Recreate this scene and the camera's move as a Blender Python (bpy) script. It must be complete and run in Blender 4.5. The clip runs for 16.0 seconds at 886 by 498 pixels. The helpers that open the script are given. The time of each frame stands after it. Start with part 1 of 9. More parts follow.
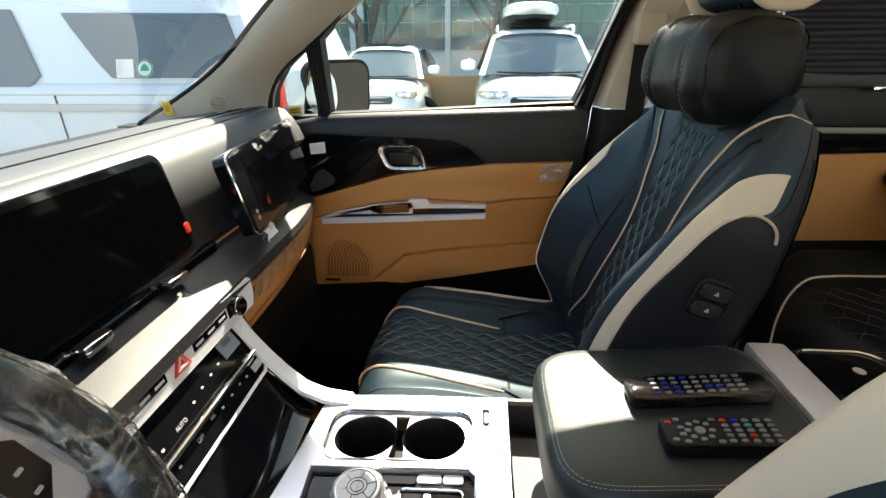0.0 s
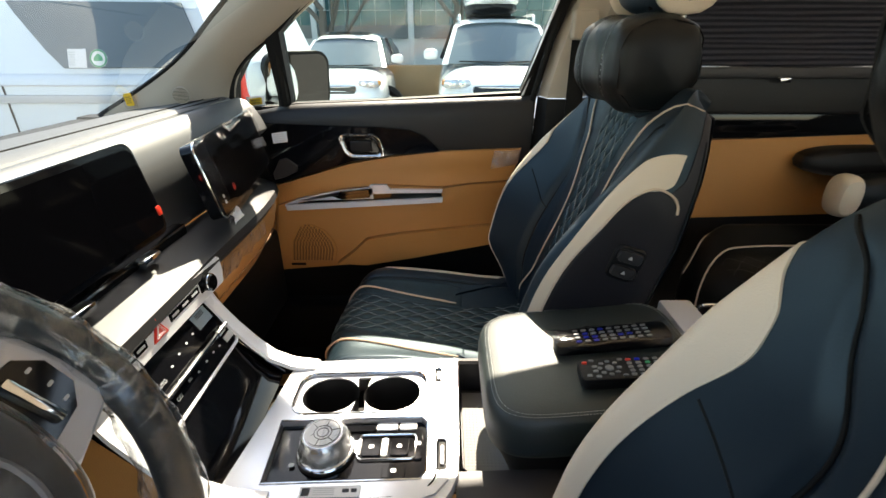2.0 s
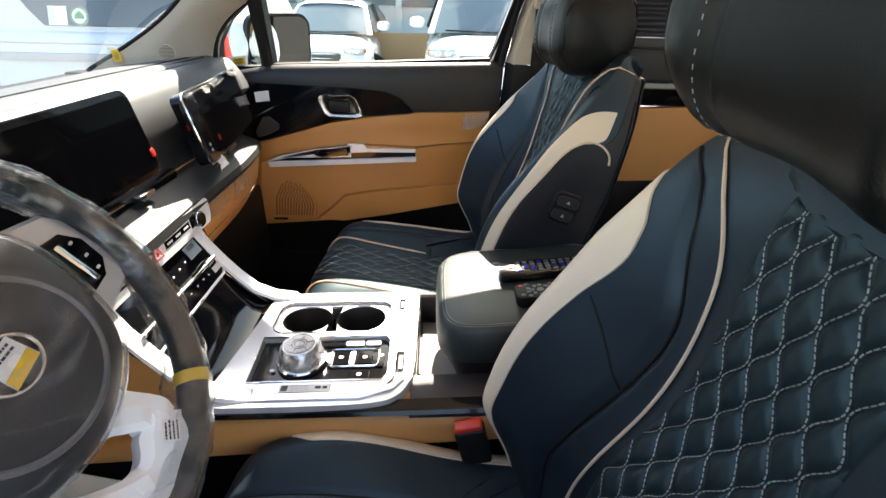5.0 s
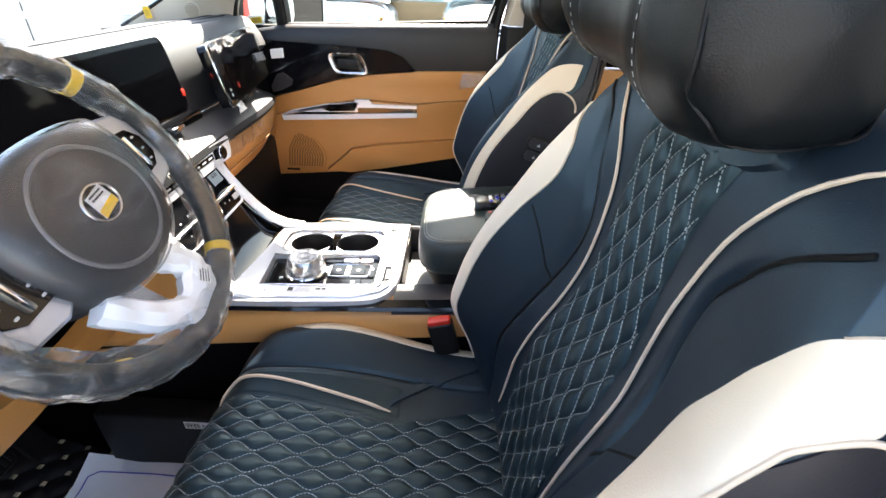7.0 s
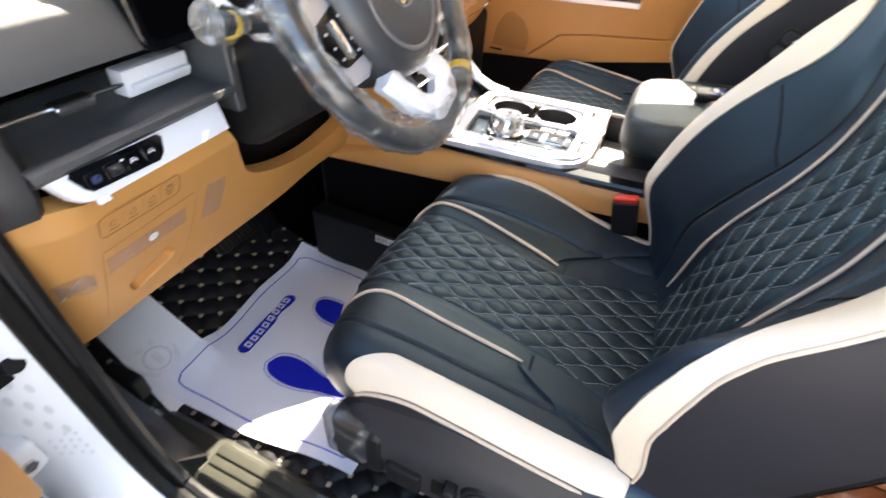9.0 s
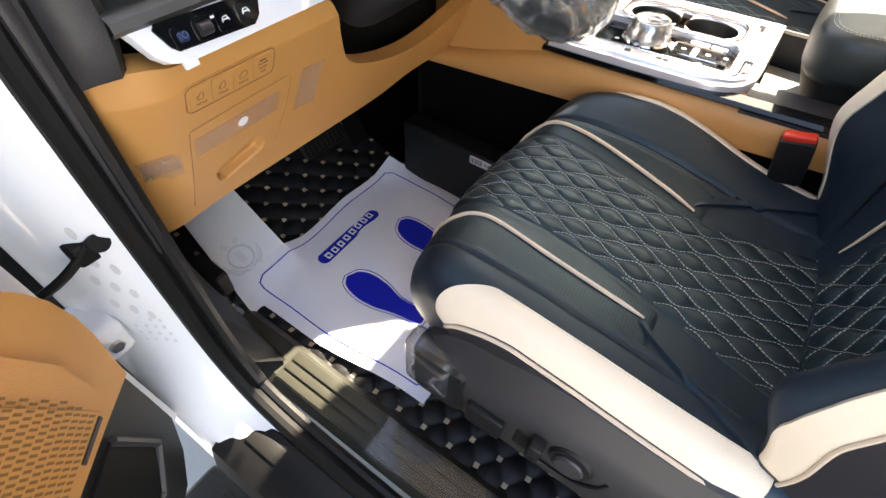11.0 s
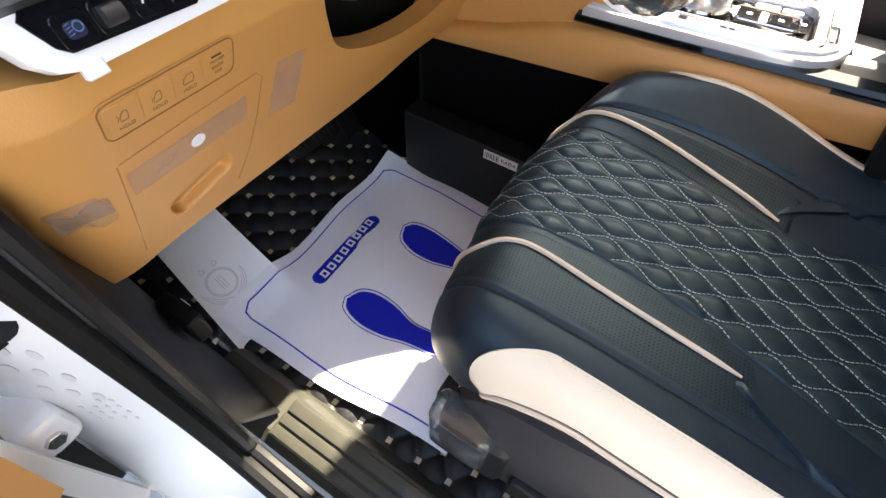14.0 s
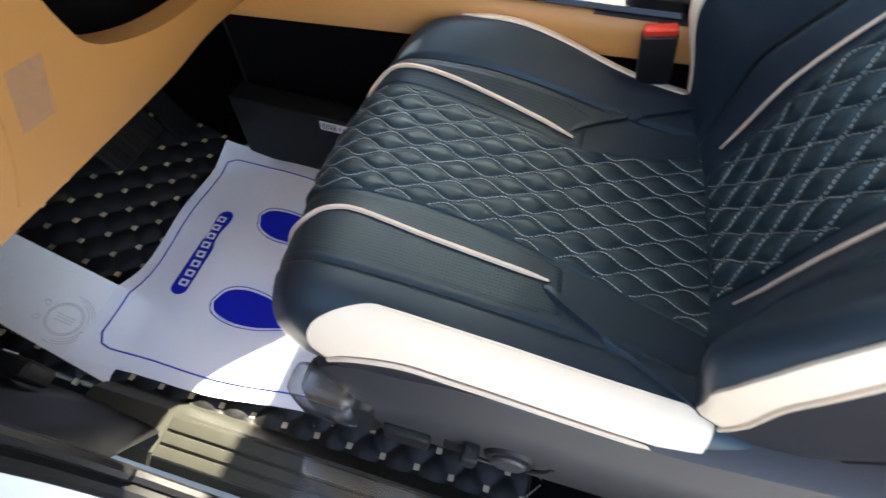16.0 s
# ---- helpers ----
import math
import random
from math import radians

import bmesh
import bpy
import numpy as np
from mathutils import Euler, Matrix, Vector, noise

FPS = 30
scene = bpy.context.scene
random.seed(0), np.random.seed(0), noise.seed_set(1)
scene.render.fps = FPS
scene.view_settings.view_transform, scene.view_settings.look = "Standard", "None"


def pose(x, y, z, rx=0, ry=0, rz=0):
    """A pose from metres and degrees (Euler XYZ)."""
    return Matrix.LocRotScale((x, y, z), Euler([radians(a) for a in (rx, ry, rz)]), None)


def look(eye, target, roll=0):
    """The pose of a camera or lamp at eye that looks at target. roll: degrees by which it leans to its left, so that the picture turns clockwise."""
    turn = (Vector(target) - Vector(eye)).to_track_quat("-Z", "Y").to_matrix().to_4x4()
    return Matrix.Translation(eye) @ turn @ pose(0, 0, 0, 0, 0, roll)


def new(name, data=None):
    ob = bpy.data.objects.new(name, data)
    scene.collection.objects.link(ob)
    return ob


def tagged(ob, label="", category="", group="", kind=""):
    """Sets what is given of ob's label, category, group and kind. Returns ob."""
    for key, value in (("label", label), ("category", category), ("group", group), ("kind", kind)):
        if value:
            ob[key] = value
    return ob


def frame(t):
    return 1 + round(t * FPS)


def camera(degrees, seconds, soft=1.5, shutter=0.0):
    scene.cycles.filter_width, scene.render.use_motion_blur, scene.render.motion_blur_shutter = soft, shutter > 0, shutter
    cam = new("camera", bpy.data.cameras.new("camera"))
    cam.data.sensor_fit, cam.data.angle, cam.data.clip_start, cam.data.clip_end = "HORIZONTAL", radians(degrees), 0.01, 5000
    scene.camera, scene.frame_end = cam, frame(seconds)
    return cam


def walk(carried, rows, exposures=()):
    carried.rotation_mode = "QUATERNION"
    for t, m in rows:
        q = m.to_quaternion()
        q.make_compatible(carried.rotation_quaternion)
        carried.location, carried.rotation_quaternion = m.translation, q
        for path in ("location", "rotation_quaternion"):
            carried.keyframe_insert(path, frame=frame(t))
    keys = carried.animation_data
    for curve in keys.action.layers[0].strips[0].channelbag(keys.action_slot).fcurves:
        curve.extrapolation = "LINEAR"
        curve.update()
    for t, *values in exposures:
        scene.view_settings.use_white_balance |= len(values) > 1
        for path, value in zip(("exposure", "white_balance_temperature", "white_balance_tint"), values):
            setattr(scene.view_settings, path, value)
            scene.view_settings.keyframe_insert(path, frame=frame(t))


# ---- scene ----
cam = camera(87.5, 16.0, shutter=0.35)
PATH = [
    (0, (0.027, 0.02, 1.459), (-0.113, 1.847, 0.658), -0.3),
    (0.5, (0.031, 0.006, 1.461), (-0.101, 1.834, 0.659), -0.3),
    (1, (0.035, -0.013, 1.463), (-0.095, 1.809, 0.648), -0.6),
    (1.5, (0.049, -0.039, 1.467), (-0.04, 1.777, 0.634), -0.9),
    (2, (0.062, -0.071, 1.473), (0.054, 1.744, 0.632), -0.0),
    (2.5, (0.072, -0.108, 1.484), (0.117, 1.708, 0.648), 1.7),
    (3, (0.081, -0.137, 1.477), (0.112, 1.67, 0.62), 1.6),
    (3.5, (0.086, -0.149, 1.474), (0.139, 1.643, 0.586), 1.7),
    (4, (0.084, -0.163, 1.471), (0.155, 1.621, 0.571), 1.8),
    (6.3, (0.155, -0.305, 1.466), (0.168, 1.427, 0.466), 1.6),
    (6.5, (0.158, -0.328, 1.462), (0.174, 1.4, 0.455), 1.9),
    (7, (0.177, -0.379, 1.458), (0.167, 1.335, 0.428), 2.3),
    (7.5, (0.18, -0.409, 1.454), (0.131, 1.281, 0.386), 2.8),
    (8, (0.177, -0.449, 1.443), (0.057, 1.2, 0.317), 3.6),
    (8.5, (0.162, -0.475, 1.418), (-0.109, 1.097, 0.212), 4.5),
    (9, (0.117, -0.516, 1.382), (-0.414, 0.885, 0.058), 4.9),
    (9.5, (0.089, -0.518, 1.36), (-0.571, 0.729, -0.058), 3.8),
    (10, (0.075, -0.505, 1.329), (-0.606, 0.664, -0.144), 4.1),
    (10.2, (0.07, -0.498, 1.32), (-0.623, 0.637, -0.173), 3.7),
    (12.3, (-0.021, -0.449, 1.267), (-0.668, 0.628, -0.289), 4.8),
    (12.5, (-0.032, -0.433, 1.263), (-0.677, 0.642, -0.296), 4.7),
    (13, (-0.05, -0.404, 1.239), (-0.681, 0.648, -0.341), 4.1),
    (13.5, (-0.059, -0.388, 1.229), (-0.679, 0.649, -0.364), 3.4),
    (14, (-0.068, -0.381, 1.226), (-0.678, 0.649, -0.377), 2.5),
    (14.5, (-0.065, -0.383, 1.229), (-0.647, 0.645, -0.384), 2.4),
    (15, (-0.06, -0.373, 1.237), (-0.579, 0.651, -0.401), 1.9),
    (15.5, (-0.039, -0.352, 1.244), (-0.425, 0.697, -0.414), 3.1),
    (16, (0.032, -0.354, 1.242), (-0.199, 0.717, -0.431), 4.2),
]
walk(cam, [(t, look(eye, target, roll)) for t, eye, target, roll in PATH],
     [(0.0, 2.05, 8000, 9), (3.5, 2.08, 8100, 12), (6.5, 2.98, 7500, 15), (8.5, 3.38, 7900, 16), (9.5, 3.42, 8500, 17), (10.0, 3.35, 8800, 17), (14.5, 3.4, 8450, 17), (16.0, 3.5, 7900, 13)])

# ---- light ----
SUN_DIR = Vector((0.06, 1.0, 1.0)).normalized()   # towards the sun
world = bpy.data.worlds.new("sky")
world.use_nodes = True
scene.world = world
wn = world.node_tree
sky = wn.nodes.new("ShaderNodeTexSky")
sky.sky_type = "NISHITA"
sky.sun_disc = False
sky.sun_elevation = math.asin(SUN_DIR.z)
sky.sun_rotation = math.atan2(SUN_DIR.x, SUN_DIR.y)
wn.nodes["Background"].inputs["Strength"].default_value = 0.15
wn.links.new(sky.outputs["Color"], wn.nodes["Background"].inputs["Color"])
sun = new("sun", bpy.data.lights.new("sun", "SUN"))
sun.data.energy = 5.0
sun.data.angle = radians(0.6)
sun.data.color = (1.0, 0.975, 0.935)
sun.matrix_world = look((0, 0, 20), Vector((0, 0, 20)) - SUN_DIR)


# ---- materials ----
def material(name, color, rough=0.5, metal=0.0, vary=0.12, scale=9.0, bump=0.0, grain=300.0, second=None,
             spec=0.5, coat=0.0, kind="noise", rough_vary=0.08, emit=None):
    """A procedural surface: two scales of colour change, uneven gloss and fine relief, in metres."""
    m = bpy.data.materials.new(name)
    m.use_nodes = True
    nt = m.node_tree
    p = nt.nodes["Principled BSDF"]
    p.inputs["Metallic"].default_value = metal
    p.inputs["Specular IOR Level"].default_value = spec
    p.inputs["Coat Weight"].default_value = coat
    p.inputs["Coat Roughness"].default_value = 0.06
    tc = nt.nodes.new("ShaderNodeTexCoord")
    big = nt.nodes.new("ShaderNodeTexNoise")
    big.inputs["Scale"].default_value = scale
    big.inputs["Detail"].default_value = 5.0
    nt.links.new(tc.outputs["Object"], big.inputs["Vector"])
    ramp = nt.nodes.new("ShaderNodeMix")
    ramp.data_type = "RGBA"
    lo = [c * (1 - vary) for c in color]
    hi = second or [min(1.0, c * (1 + vary)) for c in color]
    ramp.inputs["A"].default_value = (*lo, 1)
    ramp.inputs["B"].default_value = (*hi, 1)
    nt.links.new(big.outputs["Fac"], ramp.inputs["Factor"])
    nt.links.new(ramp.outputs["Result"], p.inputs["Base Color"])
    rr = nt.nodes.new("ShaderNodeMapRange")
    rr.inputs["To Min"].default_value = max(0.02, rough - rough_vary)
    rr.inputs["To Max"].default_value = min(1.0, rough + rough_vary)
    nt.links.new(big.outputs["Fac"], rr.inputs["Value"])
    nt.links.new(rr.outputs["Result"], p.inputs["Roughness"])
    if bump:
        if kind == "leather":
            g = nt.nodes.new("ShaderNodeTexVoronoi")
            g.inputs["Scale"].default_value = grain
            out = g.outputs["Distance"]
        elif kind == "dots":
            g = nt.nodes.new("ShaderNodeTexVoronoi")
            g.inputs["Scale"].default_value = grain
            g.inputs["Randomness"].default_value = 0.0
            st = nt.nodes.new("ShaderNodeMapRange")
            st.inputs["From Min"].default_value = 0.16
            st.inputs["From Max"].default_value = 0.26
            nt.links.new(g.outputs["Distance"], st.inputs["Value"])
            out = st.outputs["Result"]
        else:
            g = nt.nodes.new("ShaderNodeTexNoise")
            g.inputs["Scale"].default_value = grain
            g.inputs["Detail"].default_value = 3.0
            out = g.outputs["Fac"]
        nt.links.new(tc.outputs["Object"], g.inputs["Vector"])
        b = nt.nodes.new("ShaderNodeBump")
        b.inputs["Strength"].default_value = bump
        b.inputs["Distance"].default_value = 0.001
        nt.links.new(out, b.inputs["Height"])
        nt.links.new(b.outputs["Normal"], p.inputs["Normal"])
    if emit:
        p.inputs["Emission Color"].default_value = (*color, 1)
        p.inputs["Emission Strength"].default_value = emit
    return m


def clear(name, tint, rough=0.0, gloss=1.0, ior=1.45, bump=0.0, grain=20.0, haze=0.0):
    """A thin clear sheet: tinted see-through with a mirror gloss that grows at a slant."""
    m = bpy.data.materials.new(name)
    m.use_nodes = True
    nt = m.node_tree
    nt.nodes.clear()
    out = nt.nodes.new("ShaderNodeOutputMaterial")
    mix = nt.nodes.new("ShaderNodeMixShader")
    tr = nt.nodes.new("ShaderNodeBsdfTransparent")
    gl = nt.nodes.new("ShaderNodeBsdfGlossy")
    fr = nt.nodes.new("ShaderNodeLayerWeight")
    fr.inputs["Blend"].default_value = 0.5
    pw = nt.nodes.new("ShaderNodeMath")
    pw.operation = "POWER"
    pw.inputs[1].default_value = 4.0
    ad = nt.nodes.new("ShaderNodeMath")
    ad.operation = "ADD"
    ad.inputs[1].default_value = ((ior - 1) / (ior + 1)) ** 2
    tr.inputs["Color"].default_value = (*tint, 1)
    gl.inputs["Roughness"].default_value = rough
    sc = nt.nodes.new("ShaderNodeMath")
    sc.operation = "MULTIPLY"
    sc.inputs[1].default_value = gloss
    sc.use_clamp = True
    nt.links.new(fr.outputs["Facing"], pw.inputs[0])
    nt.links.new(pw.outputs[0], ad.inputs[0])
    nt.links.new(ad.outputs[0], sc.inputs[0])
    nt.links.new(sc.outputs[0], mix.inputs["Fac"])
    nt.links.new(tr.outputs[0], mix.inputs[1])
    nt.links.new(gl.outputs[0], mix.inputs[2])
    nt.links.new(mix.outputs[0], out.inputs["Surface"])
    if haze:
        # pale diffuse streaks and a faint veil stand in for crease glints and haze
        hz = nt.nodes.new("ShaderNodeMixShader")
        df = nt.nodes.new("ShaderNodeBsdfDiffuse")
        df.inputs["Color"].default_value = (0.8, 0.82, 0.84, 1)
        hn = nt.nodes.new("ShaderNodeTexNoise")
        hn.inputs["Scale"].default_value = grain * 0.45
        hn.inputs["Detail"].default_value = 3.0
        hn.inputs["Distortion"].default_value = 1.2
        hs = nt.nodes.new("ShaderNodeMath")
        hs.operation = "SUBTRACT"
        hs.inputs[1].default_value = 0.5
        ha = nt.nodes.new("ShaderNodeMath")
        ha.operation = "ABSOLUTE"
        hr_ = nt.nodes.new("ShaderNodeMapRange")
        hr_.inputs["From Min"].default_value = 0.012
        hr_.inputs["From Max"].default_value = 0.0
        hr_.inputs["To Min"].default_value = haze * 0.4
        hr_.inputs["To Max"].default_value = haze * 3.2
        ht = nt.nodes.new("ShaderNodeTexCoord")
        nt.links.new(ht.outputs["Object"], hn.inputs["Vector"])
        nt.links.new(hn.outputs["Fac"], hs.inputs[0])
        nt.links.new(hs.outputs[0], ha.inputs[0])
        nt.links.new(ha.outputs[0], hr_.inputs["Value"])
        nt.links.new(hr_.outputs["Result"], hz.inputs["Fac"])
        nt.links.new(mix.outputs[0], hz.inputs[1])
        nt.links.new(df.outputs[0], hz.inputs[2])
        nt.links.new(hz.outputs[0], out.inputs["Surface"])
    if bump:
        tc = nt.nodes.new("ShaderNodeTexCoord")
        g = nt.nodes.new("ShaderNodeTexNoise")
        g.inputs["Scale"].default_value = grain
        g.inputs["Detail"].default_value = 4.0
        g.inputs["Distortion"].default_value = 1.5
        nt.links.new(tc.outputs["Object"], g.inputs["Vector"])
        b = nt.nodes.new("ShaderNodeBump")
        b.inputs["Strength"].default_value = bump
        b.inputs["Distance"].default_value = 0.01
        nt.links.new(g.outputs["Fac"], b.inputs["Height"])
        nt.links.new(b.outputs["Normal"], gl.inputs["Normal"])
        nt.links.new(b.outputs["Normal"], fr.inputs["Normal"])
    return m


NAVY = material("navy_leather", (0.0085, 0.0155, 0.025), 0.45, vary=0.25, scale=5, bump=0.11, grain=620, kind="leather", spec=0.52)
NAVY_PERF = material("perforated_navy_leather", (0.0075, 0.017, 0.0235), 0.45, vary=0.2, scale=5, bump=0.11, grain=620, kind="leather", spec=0.52)
NAVY_QUILT = material("quilted_navy_leather", (0.0075, 0.018, 0.0235), 0.45, vary=0.2, scale=5, bump=0.12, grain=620, kind="leather", spec=0.52)


def perforate(m, pitch=0.0046):
    """Rows of small dark holes, laid out in metres on the sewn panels."""
    nt = m.node_tree
    p = nt.nodes["Principled BSDF"]
    uv = nt.nodes.new("ShaderNodeTexCoord")
    vo = nt.nodes.new("ShaderNodeTexVoronoi")
    vo.voronoi_dimensions = "2D"
    vo.inputs["Scale"].default_value = 1 / pitch
    vo.inputs["Randomness"].default_value = 0.0
    mr = nt.nodes.new("ShaderNodeMapRange")
    mr.inputs["From Min"].default_value = 0.10
    mr.inputs["From Max"].default_value = 0.18
    mx = nt.nodes.new("ShaderNodeMix")
    mx.data_type = "RGBA"
    mx.inputs["A"].default_value = (0.001, 0.001, 0.001, 1)
    sp = nt.nodes.new("ShaderNodeMath")
    sp.operation = "MULTIPLY"
    sp.inputs[1].default_value = p.inputs["Specular IOR Level"].default_value
    nt.links.new(uv.outputs["UV"], vo.inputs["Vector"])
    nt.links.new(vo.outputs["Distance"], mr.inputs["Value"])
    nt.links.new(mr.outputs["Result"], mx.inputs["Factor"])
    nt.links.new(mr.outputs["Result"], sp.inputs[0])
    nt.links.new(p.inputs["Base Color"].links[0].from_socket, mx.inputs["B"])
    nt.links.new(mx.outputs["Result"], p.inputs["Base Color"])
    nt.links.new(sp.outputs[0], p.inputs["Specular IOR Level"])


perforate(NAVY_PERF)
for leather in (NAVY, NAVY_PERF, NAVY_QUILT):     # dyed leather: its gloss keeps a blue-green cast
    leather.node_tree.nodes["Principled BSDF"].inputs["Specular Tint"].default_value = (0.60, 0.84, 0.92, 1)
SIDE = material("black_side_leather", (0.0125, 0.0115, 0.0152), 0.48, vary=0.2, scale=5, bump=0.09, grain=520, kind="leather", spec=0.36)
LID_LEATHER = material("grey_black_lid_leather", (0.018, 0.028, 0.028), 0.47, vary=0.2, scale=5, bump=0.2, grain=460, kind="leather", spec=0.55)
PILLOW_LEATHER = material("black_pillow_leather", (0.0036, 0.0048, 0.0052), 0.40, vary=0.25, scale=7, bump=0.12, grain=750, kind="leather", spec=0.27)
CREAM = material("cream_leather", (0.72, 0.61, 0.47), 0.5, vary=0.06, scale=6, bump=0.2, grain=480, kind="leather")
PIPE = material("cream_piping", (0.62, 0.49, 0.37), 0.55, vary=0.1, scale=30)
THREAD = material("pale_thread", (0.38, 0.41, 0.40), 0.7, vary=0.15, scale=60)
TAN = material("tan_leather_trim", (0.53, 0.245, 0.076), 0.5, vary=0.05, scale=4, bump=0.22, grain=420, kind="leather")
TAN_PLASTIC = material("tan_moulded_plastic", (0.54, 0.25, 0.072), 0.52, vary=0.05, scale=4, bump=0.15, grain=600)
BLACK = material("black_grained_plastic", (0.006, 0.006, 0.0065), 0.50, spec=0.30, vary=0.2, scale=7, bump=0.35, grain=700)
BLACK_SOFT = material("soft_black_dash_pad", (0.040, 0.042, 0.043), 0.54, spec=1.0, vary=0.2, scale=6, bump=0.4, grain=800)
DOOR_BLACK = material("black_door_top_leather", (0.011, 0.011, 0.012), 0.48, spec=0.4, vary=0.2, scale=6, bump=0.3, grain=800)
DARKGREY = material("dark_grey_plastic", (0.024, 0.0225, 0.024), 0.46, vary=0.15, scale=8, bump=0.3, grain=700)
GLOSS = material("piano_black", (0.004, 0.004, 0.005), 0.07, vary=0.1, scale=4, spec=0.36, rough_vary=0.03)
SCREEN = material("dark_screen_glass", (0.0015, 0.0015, 0.002), 0.06, spec=0.025, vary=0.1, scale=3, rough_vary=0.02)
WHITE_TRIM = material("white_satin_trim", (0.78, 0.79, 0.82), 0.3, vary=0.03, scale=5, coat=0.3)
CONSOLE_TRIM = material("pale_silver_satin_trim", (0.74, 0.75, 0.79), 0.22, metal=0.55, vary=0.03, scale=5, coat=0.4)
CHROME = material("chrome", (0.82, 0.83, 0.85), 0.08, metal=1.0, vary=0.03, scale=8, rough_vary=0.03)
SATIN = material("satin_metal", (0.62, 0.63, 0.65), 0.25, metal=1.0, vary=0.05, scale=12)
BEIGE = material("beige_pillar_fabric", (0.44, 0.39, 0.32), 0.85, vary=0.06, scale=10, bump=0.5, grain=900)
PAINT = material("white_body_paint", (0.80, 0.81, 0.82), 0.22, vary=0.02, scale=3, coat=0.8, rough_vary=0.04)
RUBBER = material("black_rubber", (0.0045, 0.0045, 0.0045), 0.6, spec=0.22, vary=0.2, scale=20, bump=0.2, grain=300)
CARPET = material("black_carpet", (0.003, 0.003, 0.0034), 0.95, spec=0.05, vary=0.3, scale=30, bump=1.0, grain=900)
PAPER = material("white_paper_sheet", (0.80, 0.81, 0.84), 0.6, vary=0.04, scale=6, bump=0.9, grain=38)
BLUE = material("blue_print", (0.001, 0.014, 0.40), 0.6, spec=0.2, vary=0.08, scale=12)
LABEL = material("white_label", (0.78, 0.78, 0.78), 0.6, vary=0.04, scale=40)
INK = material("black_print", (0.02, 0.02, 0.025), 0.6, vary=0.1, scale=60)
YELLOW = material("yellow_tape", (0.75, 0.46, 0.02), 0.5, vary=0.12, scale=60)
RED = material("red_plastic", (0.62, 0.03, 0.015), 0.35, vary=0.1, scale=20)
GREEN = material("green_print", (0.03, 0.32, 0.14), 0.5, vary=0.1, scale=30)
GREYPRINT = material("pale_grey_print", (0.50, 0.51, 0.52), 0.5, vary=0.05, scale=40)
# darker tan: print, and painted shade in slots, creases and grooves
TAN_DARK = material("brown_print_and_slot_shade", (0.22, 0.10, 0.028), 0.6, vary=0.1, scale=40)
ALU = material("brushed_aluminium_plate", (0.86, 0.85, 0.85), 0.40, metal=0.0, vary=0.05, scale=14, bump=0.15, grain=500)
BLIND = material("pleated_grey_fabric", (0.045, 0.047, 0.064), 0.9, vary=0.15, scale=20, bump=0.4, grain=700)
WOOD = material("varnished_red_wood", (0.22, 0.062, 0.018), 0.3, vary=0.4, scale=14, bump=0.1, grain=150, coat=0.4)
GOLD = material("beige_stitched_stud", (0.46, 0.37, 0.25), 0.6, vary=0.12, scale=60)
MAT_LEATHER = material("black_quilted_mat", (0.008, 0.008, 0.009), 0.5, spec=0.35, vary=0.2, scale=12, bump=0.3, grain=600, kind="leather")
WINDSCREEN = clear("tinted_windscreen_glass", (0.86, 0.91, 0.90))
GLASS = clear("car_window_glass", (0.86, 0.93, 0.91))
FILM = clear("crinkled_clear_film", (0.90, 0.91, 0.92), 0.08, gloss=2.2, ior=1.5, bump=0.5, grain=26, haze=0.08)
CAPFILM = clear("stiff_clear_film", (0.90, 0.90, 0.91), 0.12, gloss=1.6, ior=1.5, bump=0.12, grain=7, haze=0.05)
HUBFILM = clear("hazy_clear_film", (0.93, 0.93, 0.94), 0.30, gloss=0.9, ior=1.5, bump=0.10, grain=14, haze=0.03)
SHEER = clear("smooth_clear_film", (0.95, 0.95, 0.96), 0.05, gloss=0.9, ior=1.5, bump=0.16, grain=9)


# ---- building helpers ----
BASE = {}


def thing(name, label, category, at=(0, 0, 0), group="", kind=""):
    ob = new(name)
    ob.location = at
    ob.empty_display_size = 0.05
    BASE[ob.name] = Matrix.Translation(at)
    return tagged(ob, label, category, group, kind)


def finish(bm, name, mat, sharp=32.0):
    bmesh.ops.recalc_face_normals(bm, faces=bm.faces[:])
    for f in bm.faces:
        f.smooth = True
    me = bpy.data.meshes.new(name)
    bm.to_mesh(me)
    bm.free()
    me.materials.append(mat)
    me.set_sharp_from_angle(angle=radians(sharp))
    return me


def part(name, bm, mat, parent, label="", sharp=32.0):
    """Links a bmesh, given in world places, as one mesh under a thing or a part."""
    bm.transform(BASE[parent.name].inverted())
    ob = new(name, finish(bm, name, mat, sharp))
    ob.parent = parent
    BASE[ob.name] = BASE[parent.name]
    if label:
        ob["label"] = label
    return ob


def solid(name, bm, mat, label, category, kind="", group="", sharp=32.0):
    """A thing of one mesh, in world places."""
    ob = new(name, finish(bm, name, mat, sharp))
    BASE[ob.name] = Matrix.Identity(4)
    return tagged(ob, label, category, group, kind)


def box(lo, hi, bevel=0.004, seg=2, m=None, bm=None):
    bm = bm or bmesh.new()
    b = bmesh.new()
    bmesh.ops.create_cube(b, size=1.0)
    for v in b.verts:
        v.co = Vector([lo[i] + (v.co[i] + 0.5) * (hi[i] - lo[i]) for i in range(3)])
    if bevel:
        lim = 0.45 * min(abs(hi[i] - lo[i]) for i in range(3))
        bmesh.ops.bevel(b, geom=b.edges[:], offset=min(bevel, lim), segments=seg, affect="EDGES", profile=0.6)
    if m is not None:
        b.transform(m)
    join(bm, b)
    return bm


